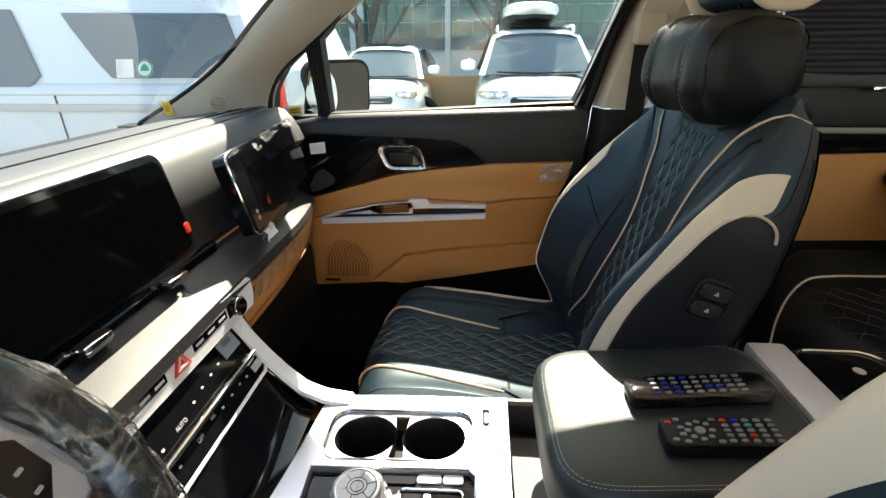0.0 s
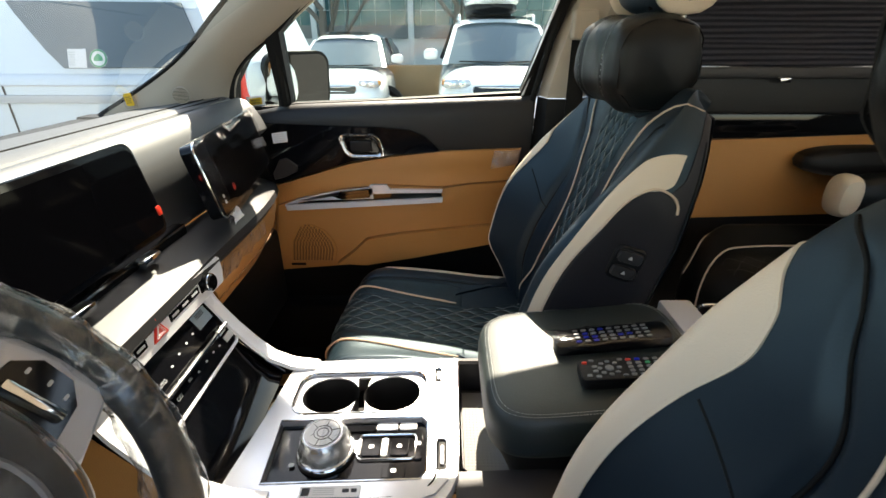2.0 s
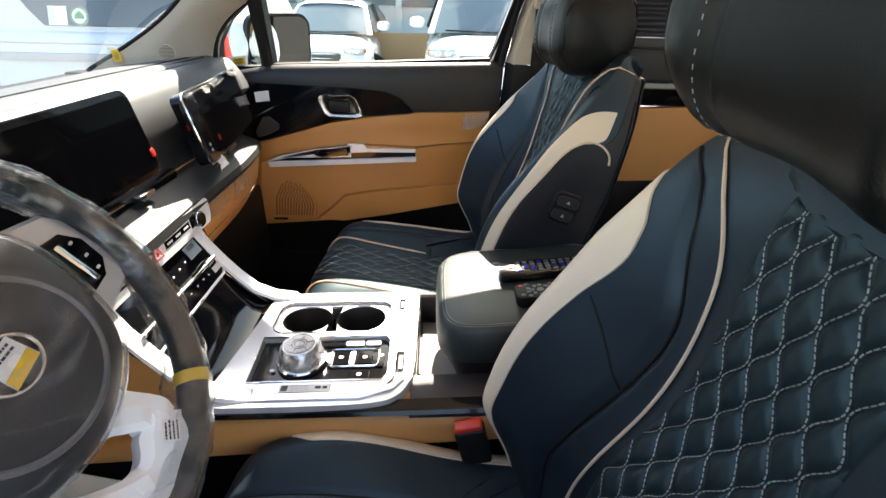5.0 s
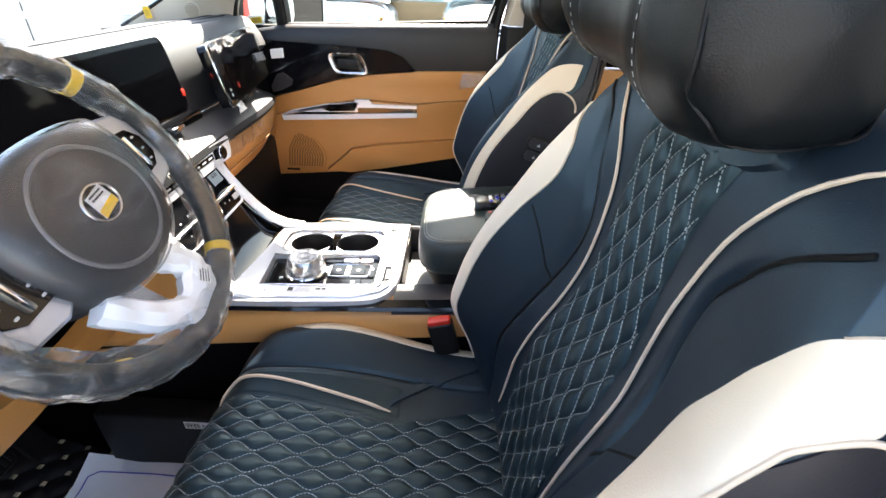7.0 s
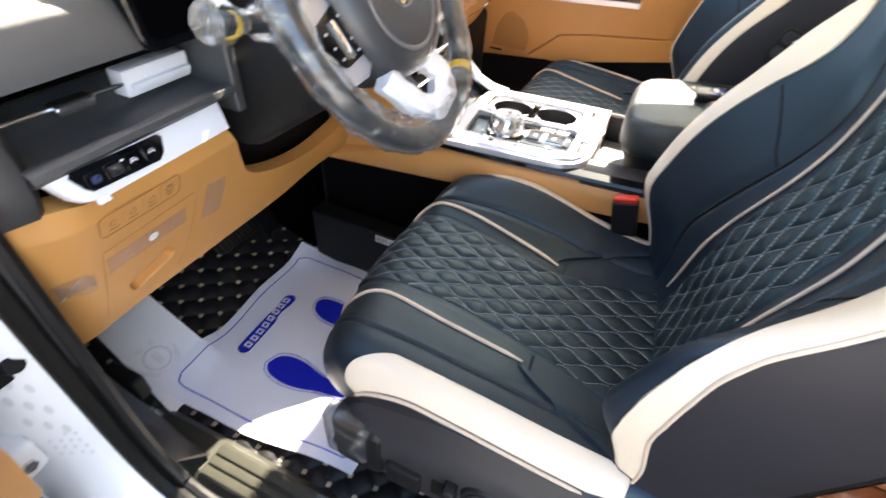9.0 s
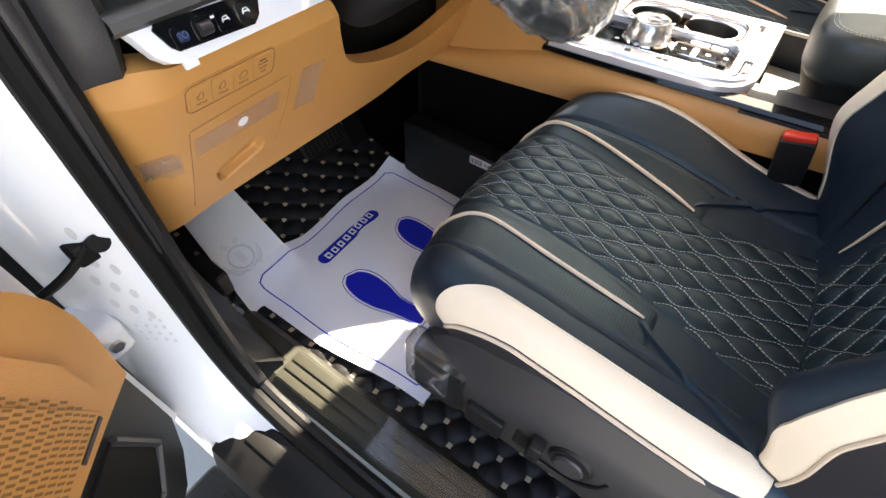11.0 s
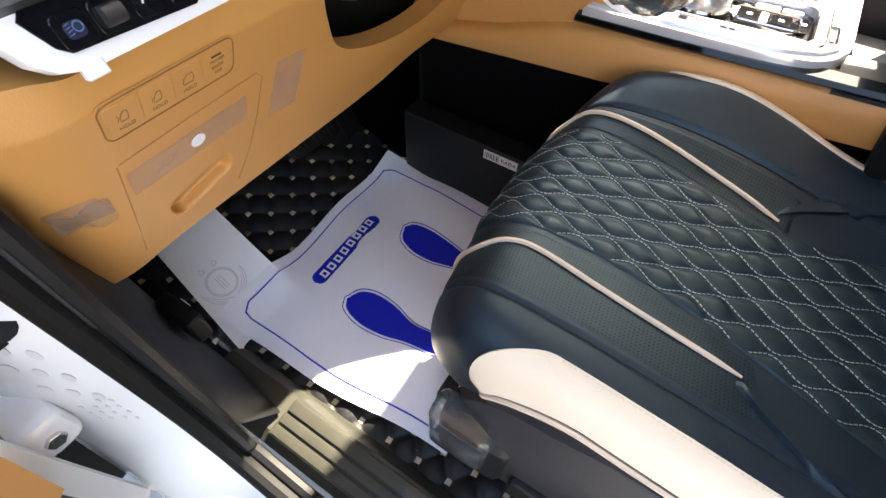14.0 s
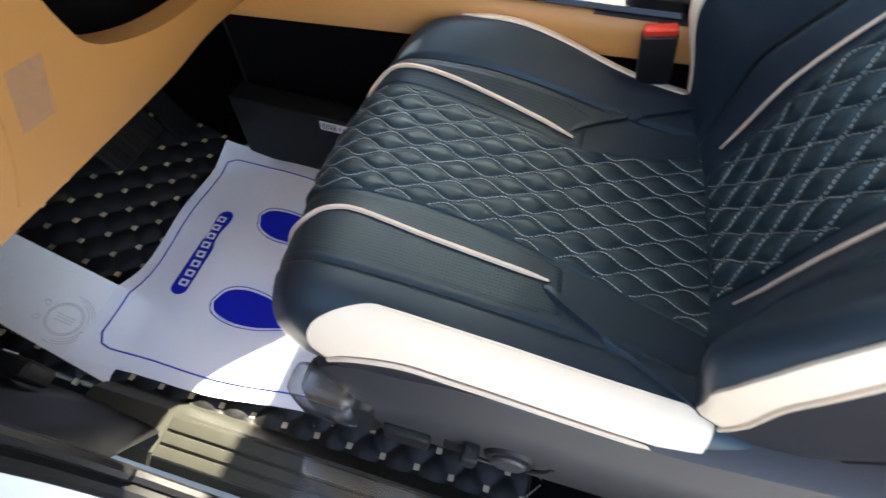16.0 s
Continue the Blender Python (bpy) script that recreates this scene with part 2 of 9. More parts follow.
def join(bm, b):
    """Adds the bmesh b to bm and frees b."""
    me = bpy.data.meshes.new("tmp")
    b.to_mesh(me)
    b.free()
    bm.from_mesh(me)
    bpy.data.meshes.remove(me)
    return bm


def rows_mesh(rows, closed=False, cap=False, bm=None):
    """Skins a list of rows of places; closed: each row is a ring."""
    bm = bm or bmesh.new()
    vs = [[bm.verts.new(p) for p in r] for r in rows]
    n = len(rows[0])
    for a, b in zip(vs, vs[1:]):
        for i in range(n if closed else n - 1):
            j = (i + 1) % n
            try:
                bm.faces.new((a[i], a[j], b[j], b[i]))
            except ValueError:
                pass
    if cap and closed:
        bm.faces.new(vs[0])
        bm.faces.new(vs[-1][::-1])
    return bm


def rounded(w, h, r, n=5):
    """The outline of a rectangle with round corners, about 0, 0."""
    pts = []
    for cx, cy, a0 in ((w / 2 - r, h / 2 - r, 0), (-w / 2 + r, h / 2 - r, 90), (-w / 2 + r, -h / 2 + r, 180), (w / 2 - r, -h / 2 + r, 270)):
        for k in range(n + 1):
            a = radians(a0 + 90 * k / n)
            pts.append((cx + r * math.cos(a), cy + r * math.sin(a)))
    return pts


def plate(outline, thick, m, edge=0.0015, bm=None):
    """A flat piece of that outline (in its own u, v), thick along w, with a softened front edge, put by the matrix m."""
    bm = bm or bmesh.new()
    cu = sum(p[0] for p in outline) / len(outline)
    cv = sum(p[1] for p in outline) / len(outline)
    size = max(max(abs(p[0] - cu), abs(p[1] - cv)) for p in outline)
    e = min(edge, 0.45 * abs(thick) if thick else edge)
    k = 1 - e / max(size, 1e-6)
    ring = lambda s, w: [m @ Vector((cu + (p[0] - cu) * s, cv + (p[1] - cv) * s, w)) for p in outline]
    rows_mesh([ring(1, 0), ring(1, thick - e), ring(k, thick)], closed=True, cap=True, bm=bm)
    return bm


def axes(o, u, v):
    """The matrix of a plane: its place and the ways of its u and v; w stands on it."""
    u = Vector(u).normalized()
    v = Vector(v)
    v = (v - u * v.dot(u)).normalized()
    w = u.cross(v)
    return Matrix((( u.x, v.x, w.x, o[0]), (u.y, v.y, w.y, o[1]), (u.z, v.z, w.z, o[2]), (0, 0, 0, 1)))


def tube(path, r, n=8, closed=False, bm=None, flat=1.0):
    """A round rod along a path; r may be a function of 0..1."""
    bm = bm or bmesh.new()
    pts = [Vector(p) for p in path]
    k = len(pts)
    rings = []
    side = None
    for i, p in enumerate(pts):
        a = pts[(i - 1) % k] if closed or i else pts[i]
        b = pts[(i + 1) % k] if closed or i < k - 1 else pts[i]
        t = (b - a).normalized()
        if side is None:
            side = t.orthogonal().normalized()
        side = (side - t * side.dot(t)).normalized()
        up = t.cross(side)
        rad = r(i / (k - 1)) if callable(r) else r
        rings.append([p + side * rad * math.cos(2 * math.pi * j / n) + up * rad * flat * math.sin(2 * math.pi * j / n) for j in range(n)])
    if closed:
        rings.append(rings[0])
        vs = [[bm.verts.new(p) for p in ring] for ring in rings[:-1]]
        vs.append(vs[0])
        for a, b in zip(vs, vs[1:]):
            for i in range(n):
                bm.faces.new((a[i], a[(i + 1) % n], b[(i + 1) % n], b[i]))
    else:
        rows_mesh(rings, closed=True, cap=True, bm=bm)
    return bm


def smooth_path(pts, n=24):
    """A Catmull-Rom curve through the points."""
    p = [Vector(q) for q in pts]
    p = [p[0] * 2 - p[1]] + p + [p[-1] * 2 - p[-2]]
    out = []
    segs = len(p) - 3
    for i in range(segs):
        a, b, c, d = p[i:i + 4]
        m = max(2, n // segs)
        for k in range(m):
            t = k / m
            out.append(0.5 * (2 * b + (c - a) * t + (2 * a - 5 * b + 4 * c - d) * t * t + (3 * b - a - 3 * c + d) * t ** 3))
    out.append(p[-2])
    return out


def spline(knots):
    """A smooth function through (t, value, value...) knots."""
    ts = [k[0] for k in knots]
    vals = [Vector(k[1:]) if len(k) > 2 else k[1] for k in knots]

    def f(t):
        t = min(max(t, ts[0]), ts[-1])
        i = max(j for j in range(len(ts)) if ts[j] <= t)
        i = min(i, len(ts) - 2)
        h = ts[i + 1] - ts[i]
        u = (t - ts[i]) / h
        slope = lambda j: (vals[min(j + 1, len(ts) - 1)] - vals[max(j - 1, 0)]) / (ts[min(j + 1, len(ts) - 1)] - ts[max(j - 1, 0)])
        m0, m1 = slope(i) * h, slope(i + 1) * h
        return (2 * u ** 3 - 3 * u * u + 1) * vals[i] + (u ** 3 - 2 * u * u + u) * m0 + (-2 * u ** 3 + 3 * u * u) * vals[i + 1] + (u ** 3 - u * u) * m1
    return f


def disc(o, n, r, depth, seg=24, bm=None, edge=0.001):
    n = Vector(n).normalized()
    u = n.orthogonal().normalized()
    m = axes(o, u, n.cross(u))
    return plate([(r * math.cos(2 * math.pi * k / seg), r * math.sin(2 * math.pi * k / seg)) for k in range(seg)], depth, m, edge, bm)


def bars(m, rows, height, mat_parent, mat, width, name="print", label=""):
    """Lines of unreadable print as short bars on the plane m. rows: v of each line."""
    bm = bmesh.new()
    rnd = random.Random(len(rows) * 7 + int(width * 1000))
    for v in rows:
        u = -width / 2
        while u < width / 2 - height:
            w = height * rnd.uniform(0.8, 2.2)
            w = min(w, width / 2 - u)
            plate([(u, v - height / 2), (u + w, v - height / 2), (u + w, v + height / 2), (u, v + height / 2)], 0.0004, m, 0.0, bm)
            u += w + height * 0.5
    return part(name, bm, mat, mat_parent, label)


def text_part(word, m, size, mat, parent, name="lettering", label="", align="CENTER"):
    """Readable words, in the built-in font, as a thin mesh on the plane m."""
    cu = bpy.data.curves.new("t", "FONT")
    cu.body = word
    cu.size = size
    cu.align_x = align
    cu.align_y = "CENTER"
    cu.extrude = 0.0002
    tmp = bpy.data.objects.new("t", cu)
    scene.collection.objects.link(tmp)
    me = bpy.data.meshes.new_from_object(tmp.evaluated_get(bpy.context.evaluated_depsgraph_get()))
    bpy.data.objects.remove(tmp)
    bpy.data.curves.remove(cu)
    bm = bmesh.new()
    bm.from_mesh(me)
    bpy.data.meshes.remove(me)
    bm.transform(m @ Matrix.Translation((0, 0, 0.0003)))
    return part(name, bm, mat, parent, label)


# ---- seats ----
SEAT_Y, MID_Y = 0.060, 0.488      # the driver's seat's middle, the car's middle
PASS_Y = 0.922


def shell(profile, section, yc, sgn, shift=None):
    """A padded surface: profile(t) runs along the pad, section(s, t) gives lateral place and height on it.
    Returns a function of (s, t, lift) to a place; s from -1.3 (outer side) to 1.3 (inner side)."""
    def place(s, t, lift=0.0):
        e = 0.004
        p = profile(t)
        d = profile(min(t + e, 1)) - profile(max(t - e, 0))
        d.normalize()
        n = Vector((-d.y, d.x))
        lat, h = section(s, t)
        if lift:
            l2, h2 = section(s + math.copysign(0.01, s), t)
            g = Vector((l2 - lat, h2 - h)).normalized()
            lat, h = lat - g.y * lift, h + g.x * lift
        lat = math.copysign(lat, s)
        dx = shift(abs(s), t) if shift else 0.0
        return Vector((p.x + n.x * h + dx, yc + sgn * lat, p.y + n.y * h))
    return place


def patch(place, s_in, s_out, t0, t1, ns, nt, lift=0.002, relief=None, thick=0.006, gather=1.0):
    """A panel sewn onto a pad: a sheet between two edges, with its rim turned under."""
    rows = []
    for j in range(nt + 1):
        t = t0 + (t1 - t0) * (1 - (1 - j / nt) ** gather)
        a, b = s_in(t), s_out(t)
        row = []
        for i in range(ns + 1):
            s = a + (b - a) * i / ns
            edge = min(i, ns - i, j, nt - j)
            l = lift * (0.0 if edge == 0 else 1.0) - (thick if edge == 0 else 0.0)
            if relief and edge:
                l += relief(s, t) * min(1.0, edge / 4)
            row.append(place(s, t, l))
        rows.append(row)
    bm = rows_mesh(rows)
    uv = bm.loops.layers.uv.new("sewn")
    bm.verts.index_update()
    for f in bm.faces:
        for l in f.loops:
            j, i = divmod(l.vert.index, ns + 1)
            t = t0 + (t1 - t0) * (1 - (1 - j / nt) ** gather)
            l[uv].uv = (0.27 * (s_in(t) + (s_out(t) - s_in(t)) * i / ns), 0.75 * t)
    return bm


def piping(place, s_of, t0, t1, r=0.0032, n=40, lift=0.003, taper=True):
    return tube([place(s_of(t0 + (t1 - t0) * k / n), t0 + (t1 - t0) * k / n, lift) for k in range(n + 1)],
                (lambda u: r * (0.4 + 0.6 * min(1, 12 * min(u, 1 - u) + 0.15))) if taper else r, 6)


def stitches(place, lines, step=0.0056, dash=0.0038, r=0.0006, lift=0.0012, bm=None):
    """Rows of thread dashes along lines of (s, t)."""
    bm = bm or bmesh.new()
    for line in lines:
        pts = [place(s, t, lift) for s, t in line]
        acc, nxt = 0.0, 0.0
        for a, b in zip(pts, pts[1:]):
            seg = (b - a).length
            while nxt <= acc + seg and seg > 1e-6:
                u = (b - a) / seg
                p = a + u * (nxt - acc)
                q = p + u * dash
                side = u.cross(Vector((0.3, 0.2, 0.93))).normalized()
                up = side.cross(u)
                tri = (side * r, up * r * 1.3, -side * r)
                v = [bm.verts.new(p + k) for k in tri] + [bm.verts.new(q + k) for k in tri]
                bm.faces.new((v[0], v[1], v[4], v[3]))
                bm.faces.new((v[1], v[2], v[5], v[4]))
                bm.faces.new((v[0], v[2], v[1]))
                bm.faces.new((v[3], v[4], v[5]))
                nxt += step
            acc += seg
    return bm


def ogee(lines, spacing, amp, wave):
    """Distance to the nearest of a set of wavy quilting lines, in metres."""
    def dist(y, a):
        best = 1.0
        for k in lines:
            d = abs(y - spacing * k - amp * math.sin(2 * math.pi * a / wave + math.pi * k))
            best = min(best, d)
        return best
    return dist


cush_prof = spline([(0.0, -0.175, 0.645), (0.07, -0.232, 0.68), (0.14, -0.262, 0.725), (0.21, -0.25, 0.775), (0.28, -0.205, 0.807),
                    (0.40, -0.11, 0.812), (0.58, 0.03, 0.802), (0.78, 0.17, 0.788), (1.0, 0.335, 0.778)])
cush_knots = [(0.0, 0.0, -0.010), (0.36, 0.098, -0.004), (0.45, 0.124, 0.0), (0.60, 0.166, 0.010), (0.80, 0.224, 0.026),
              (0.90, 0.256, 0.019), (1.0, 0.273, -0.012), (1.10, 0.277, -0.045), (1.22, 0.272, -0.085)]
cush_line = spline(cush_knots)
bolster_seam = lambda side: 0.61 if side > 0 else 0.72


def cush_section(side, t):
    """The console side (side > 0) stands higher in its middle than the door side."""
    s = abs(side)
    v = cush_line(s)
    f = 0.90 + 0.10 * min(1, max(0, (t - 0.02) / 0.24)) ** 0.6
    groove = -0.0045 * math.exp(-((s - bolster_seam(side)) / 0.011) ** 2) * (1 if t < 0.9 else 0)
    swell = 0.030 * min(1, max(0, (s - 0.40) / 0.42)) ** 1.3 * math.exp(-((t - 0.50) / 0.20) ** 2) if side > 0 else 0.0
    rear = max(0, (t - 0.62)) * 0.05 * min(1, s / 0.5)
    return v.x * f, v.y * (0.5 + 0.5 * min(1, max(0, (t - 0.08) / 0.2))) + groove - rear * 0.4 + swell


def cush_shift(s, t):
    """The front edge is rounded in plan: it falls back towards the sides."""
    k = min(1, max(0, (0.62 - t) / 0.40)) ** 1.5
    return k * (0.022 + 0.078 * min(s, 1.05) ** 2.0)


back_prof = spline([(0.0, 0.276, 0.755), (0.12, 0.300, 0.84), (0.30, 0.323, 0.97), (0.46, 0.356, 1.09), (0.62, 0.394, 1.215),
                    (0.74, 0.428, 1.31), (0.83, 0.457, 1.365), (0.91, 0.485, 1.39), (1.0, 0.535, 1.375)])
back_w = spline([(0.0, 0.238), (0.15, 0.256), (0.35, 0.272), (0.6, 0.268), (0.74, 0.245), (0.83, 0.215), (0.92, 0.175), (1.0, 0.14)])
back_h = spline([(0.0, 0.02), (0.12, 0.075), (0.22, 0.122), (0.28, 0.125), (0.44, 0.118), (0.58, 0.080), (0.70, 0.035), (0.80, 0.012), (0.9, 0.0), (1.0, -0.01)])
back_unit = spline([(0.0, 0.0, 0.0), (0.32, 0.36, 0.05), (0.45, 0.47, 0.13), (0.62, 0.69, 0.52), (0.80, 0.89, 0.96), (0.88, 0.955, 1.0),
                    (0.94, 0.99, 0.88), (1.05, 1.015, 0.40), (1.2, 1.0, -0.45), (1.35, 0.94, -0.95)])


def back_section(side, t, seam=None, slim=0.0, low=0.0):
    s = abs(side)
    v = back_unit(s)
    w, h = back_w(t), back_h(t)
    if side < 0 and low:
        k = min(1.0, max(0.0, (t - 0.36) / 0.20))
        h *= 1 - low * k * k * (3 - 2 * k)
    fixed = 0.0
    if s > 0.94:
        fixed = (1 - 0.55 * min(1.0, max(0.0, (t - 0.55) / 0.3))) * -0.055 * min(1.0, (s - 0.94) / 0.26) - 0.045 * max(0.0, (s - 1.2) / 0.15)
    hh = v.y * h if v.y > 0 else v.y * 0.02
    groove = -0.011 * math.exp(-((s - (seam or (lambda q, w: 0.55))(t, side)) / 0.020) ** 2) * min(1.0, max(0.0, (0.755 - t) / 0.07))
    return v.x * w * (1 - slim * min(1.0, max(0.0, (s - 0.5) / 0.4)) if side < 0 else 1), hh + fixed + groove


# lines sewn into the backrests, as places across (s) along the height (t); outer is the door side
pipe_driver = spline([(0.0, 0.48), (0.129, 0.465), (0.25, 0.44), (0.40, 0.375), (0.50, 0.37), (0.59, 0.385), (0.675, 0.47), (0.75, 0.63), (0.788, 0.77), (0.83, 0.92), (0.86, 1.0)])
pipe_driver_outer = spline([(0.0, 0.46), (0.25, 0.43), (0.436, 0.350), (0.51, 0.305), (0.60, 0.322), (0.645, 0.360), (0.679, 0.41), (0.735, 0.50), (0.786, 0.60), (0.829, 0.768), (0.86, 1.0)])
pipe_pass = spline([(0.0, 0.42), (0.19, 0.40), (0.32, 0.38), (0.43, 0.35), (0.54, 0.355), (0.62, 0.37), (0.67, 0.42), (0.71, 0.49), (0.757, 0.56), (0.793, 0.68), (0.83, 0.90), (0.857, 1.19)])
pipe_pass_outer = spline([(0.0, 0.60), (0.107, 0.539), (0.307, 0.304), (0.507, 0.225), (0.636, 0.357), (0.764, 0.625), (0.80, 0.74), (0.83, 0.85), (0.86, 1.0)])
seam_driver = spline([(0.0, 0.62), (0.207, 0.582), (0.343, 0.53), (0.457, 0.50), (0.564, 0.50), (0.643, 0.575), (0.729, 0.70), (0.76, 0.82), (0.79, 1.0)])
seam_driver_outer = spline([(0.0, 0.62), (0.40, 0.53), (0.56, 0.45), (0.64, 0.46), (0.69, 0.54), (0.715, 0.60), (0.735, 0.675), (0.764, 0.83), (0.79, 1.0)])
seam_pass = spline([(0.0, 0.60), (0.24, 0.55), (0.36, 0.53), (0.50, 0.49), (0.58, 0.47), (0.64, 0.50), (0.69, 0.57), (0.73, 0.68), (0.76, 0.78), (0.79, 1.0)])
cream_in_driver = spline([(0.0, 0.82), (0.114, 0.807), (0.27, 0.775), (0.40, 0.765), (0.50, 0.74), (0.586, 0.69), (0.63, 0.71), (0.657, 0.745), (0.70, 0.86), (0.72, 0.94), (0.735, 1.07)])
cream_in_driver_outer = spline([(0.0, 0.89), (0.15, 0.92), (0.22, 0.948), (0.30, 0.936), (0.379, 0.914), (0.42, 0.875), (0.45, 0.815), (0.48, 0.725), (0.505, 0.685), (0.535, 0.664), (0.571, 0.674), (0.621, 0.73), (0.664, 0.785), (0.70, 0.862), (0.721, 0.95), (0.735, 1.04)])
cream_out_driver_outer = spline([(0.0, 0.985), (0.10, 0.998), (0.22, 1.0), (0.33, 0.979), (0.40, 0.957), (0.46, 0.930), (0.52, 0.917), (0.571, 0.936), (0.621, 0.966), (0.64, 0.992), (0.657, 1.052), (0.664, 1.105), (0.70, 1.14), (0.735, 1.15)])
cream_in_pass = spline([(0.0, 0.93), (0.343, 0.925), (0.50, 0.932), (0.579, 0.922), (0.629, 0.912), (0.665, 0.917), (0.688, 0.932), (0.703, 0.956), (0.715, 0.992), (0.724, 1.035), (0.731, 1.085), (0.735, 1.125)])
cream_in_pass_outer = spline([(0.0, 0.86), (0.143, 0.86), (0.293, 0.855), (0.40, 0.83), (0.529, 0.775), (0.60, 0.755), (0.63, 0.80), (0.67, 0.90), (0.72, 0.95), (0.735, 1.04)])
cream_out = spline([(0.0, 0.99), (0.19, 0.970), (0.36, 0.967), (0.47, 0.970), (0.557, 0.983), (0.614, 0.995), (0.645, 1.025), (0.657, 1.08), (0.675, 1.12), (0.735, 1.13)])
quilt_driver_in = spline([(0.0, 0.40), (0.10, 0.38), (0.35, 0.335), (0.46, 0.30), (0.56, 0.295), (0.64, 0.30), (0.70, 0.33), (0.77, 0.37), (0.80, 0.38)])
quilt_driver = spline([(0.0, 0.38), (0.10, 0.35), (0.35, 0.29), (0.46, 0.24), (0.56, 0.22), (0.64, 0.22), (0.70, 0.245), (0.77, 0.295), (0.80, 0.30)])
quilt_pass = spline([(0.0, 0.34), (0.15, 0.29), (0.30, 0.22), (0.50, 0.165), (0.64, 0.20), (0.72, 0.26), (0.80, 0.30)])
cush_pipe_in = spline([(0.12, 0.47), (0.22, 0.51), (0.257, 0.545), (0.357, 0.53), (0.486, 0.48), (0.60, 0.43), (0.67, 0.388)])
cush_pipe_out = spline([(0.12, 0.55), (0.236, 0.51), (0.28, 0.45), (0.33, 0.425), (0.457, 0.465), (0.593, 0.49), (0.67, 0.50)])
cush_pipe_in_pass = spline([(0.12, 0.18), (0.243, 0.235), (0.44, 0.36), (0.62, 0.47), (0.67, 0.485)])
cush_pipe_out_pass = spline([(0.12, 0.63), (0.23, 0.62), (0.45, 0.488), (0.63, 0.418), (0.67, 0.41)])
cush_quilt_in_pass = spline([(0.13, 0.02), (0.214, 0.03), (0.44, 0.19), (0.60, 0.235), (0.757, 0.33), (0.98, 0.50)])
cush_quilt_out_pass = spline([(0.13, 0.54), (0.23, 0.53), (0.45, 0.39), (0.63, 0.33), (0.757, 0.38), (0.98, 0.55)])
cush_quilt_in = spline([(0.13, 0.38), (0.26, 0.43), (0.357, 0.42), (0.486, 0.38), (0.60, 0.34), (0.664, 0.32), (0.83, 0.42), (0.98, 0.55)])
cush_quilt_out = spline([(0.13, 0.36), (0.26, 0.33), (0.33, 0.31), (0.486, 0.31), (0.671, 0.377), (0.829, 0.469), (0.98, 0.58)])
back_rim_driver = spline([(0.0, 1.20), (0.36, 1.19), (0.50, 1.147), (0.56, 1.15), (0.60, 1.19), (0.65, 1.235), (1.0, 1.25)])      # where the door side meets the back shell
back_bend = spline([(0.0, 0.0), (0.30, 0.006), (0.48, 0.018), (0.60, 0.004), (0.74, -0.018), (0.86, -0.021), (1.0, -0.012)])


def headrest_block(cx, yc, cz, hx, hy, hz, n=2.6, seg=20, rings=11):
    rows = []
    for j in range(rings + 1):
        v = -1 + 2 * j / rings
        k = max(0.0, 1 - abs(v) ** 3.2) ** (1 / 3.2)
        row = []
        for i in range(seg):
            a = 2 * math.pi * i / seg
            c, s = math.cos(a), math.sin(a)
            row.append(Vector((cx + hx * max(k, 0.02) * math.copysign(abs(c) ** (2 / n), c),
                               yc + hy * v, cz + hz * max(k, 0.02) * math.copysign(abs(s) ** (2 / n), s))))
        rows.append(row)
    return rows_mesh(rows, closed=True, cap=True)


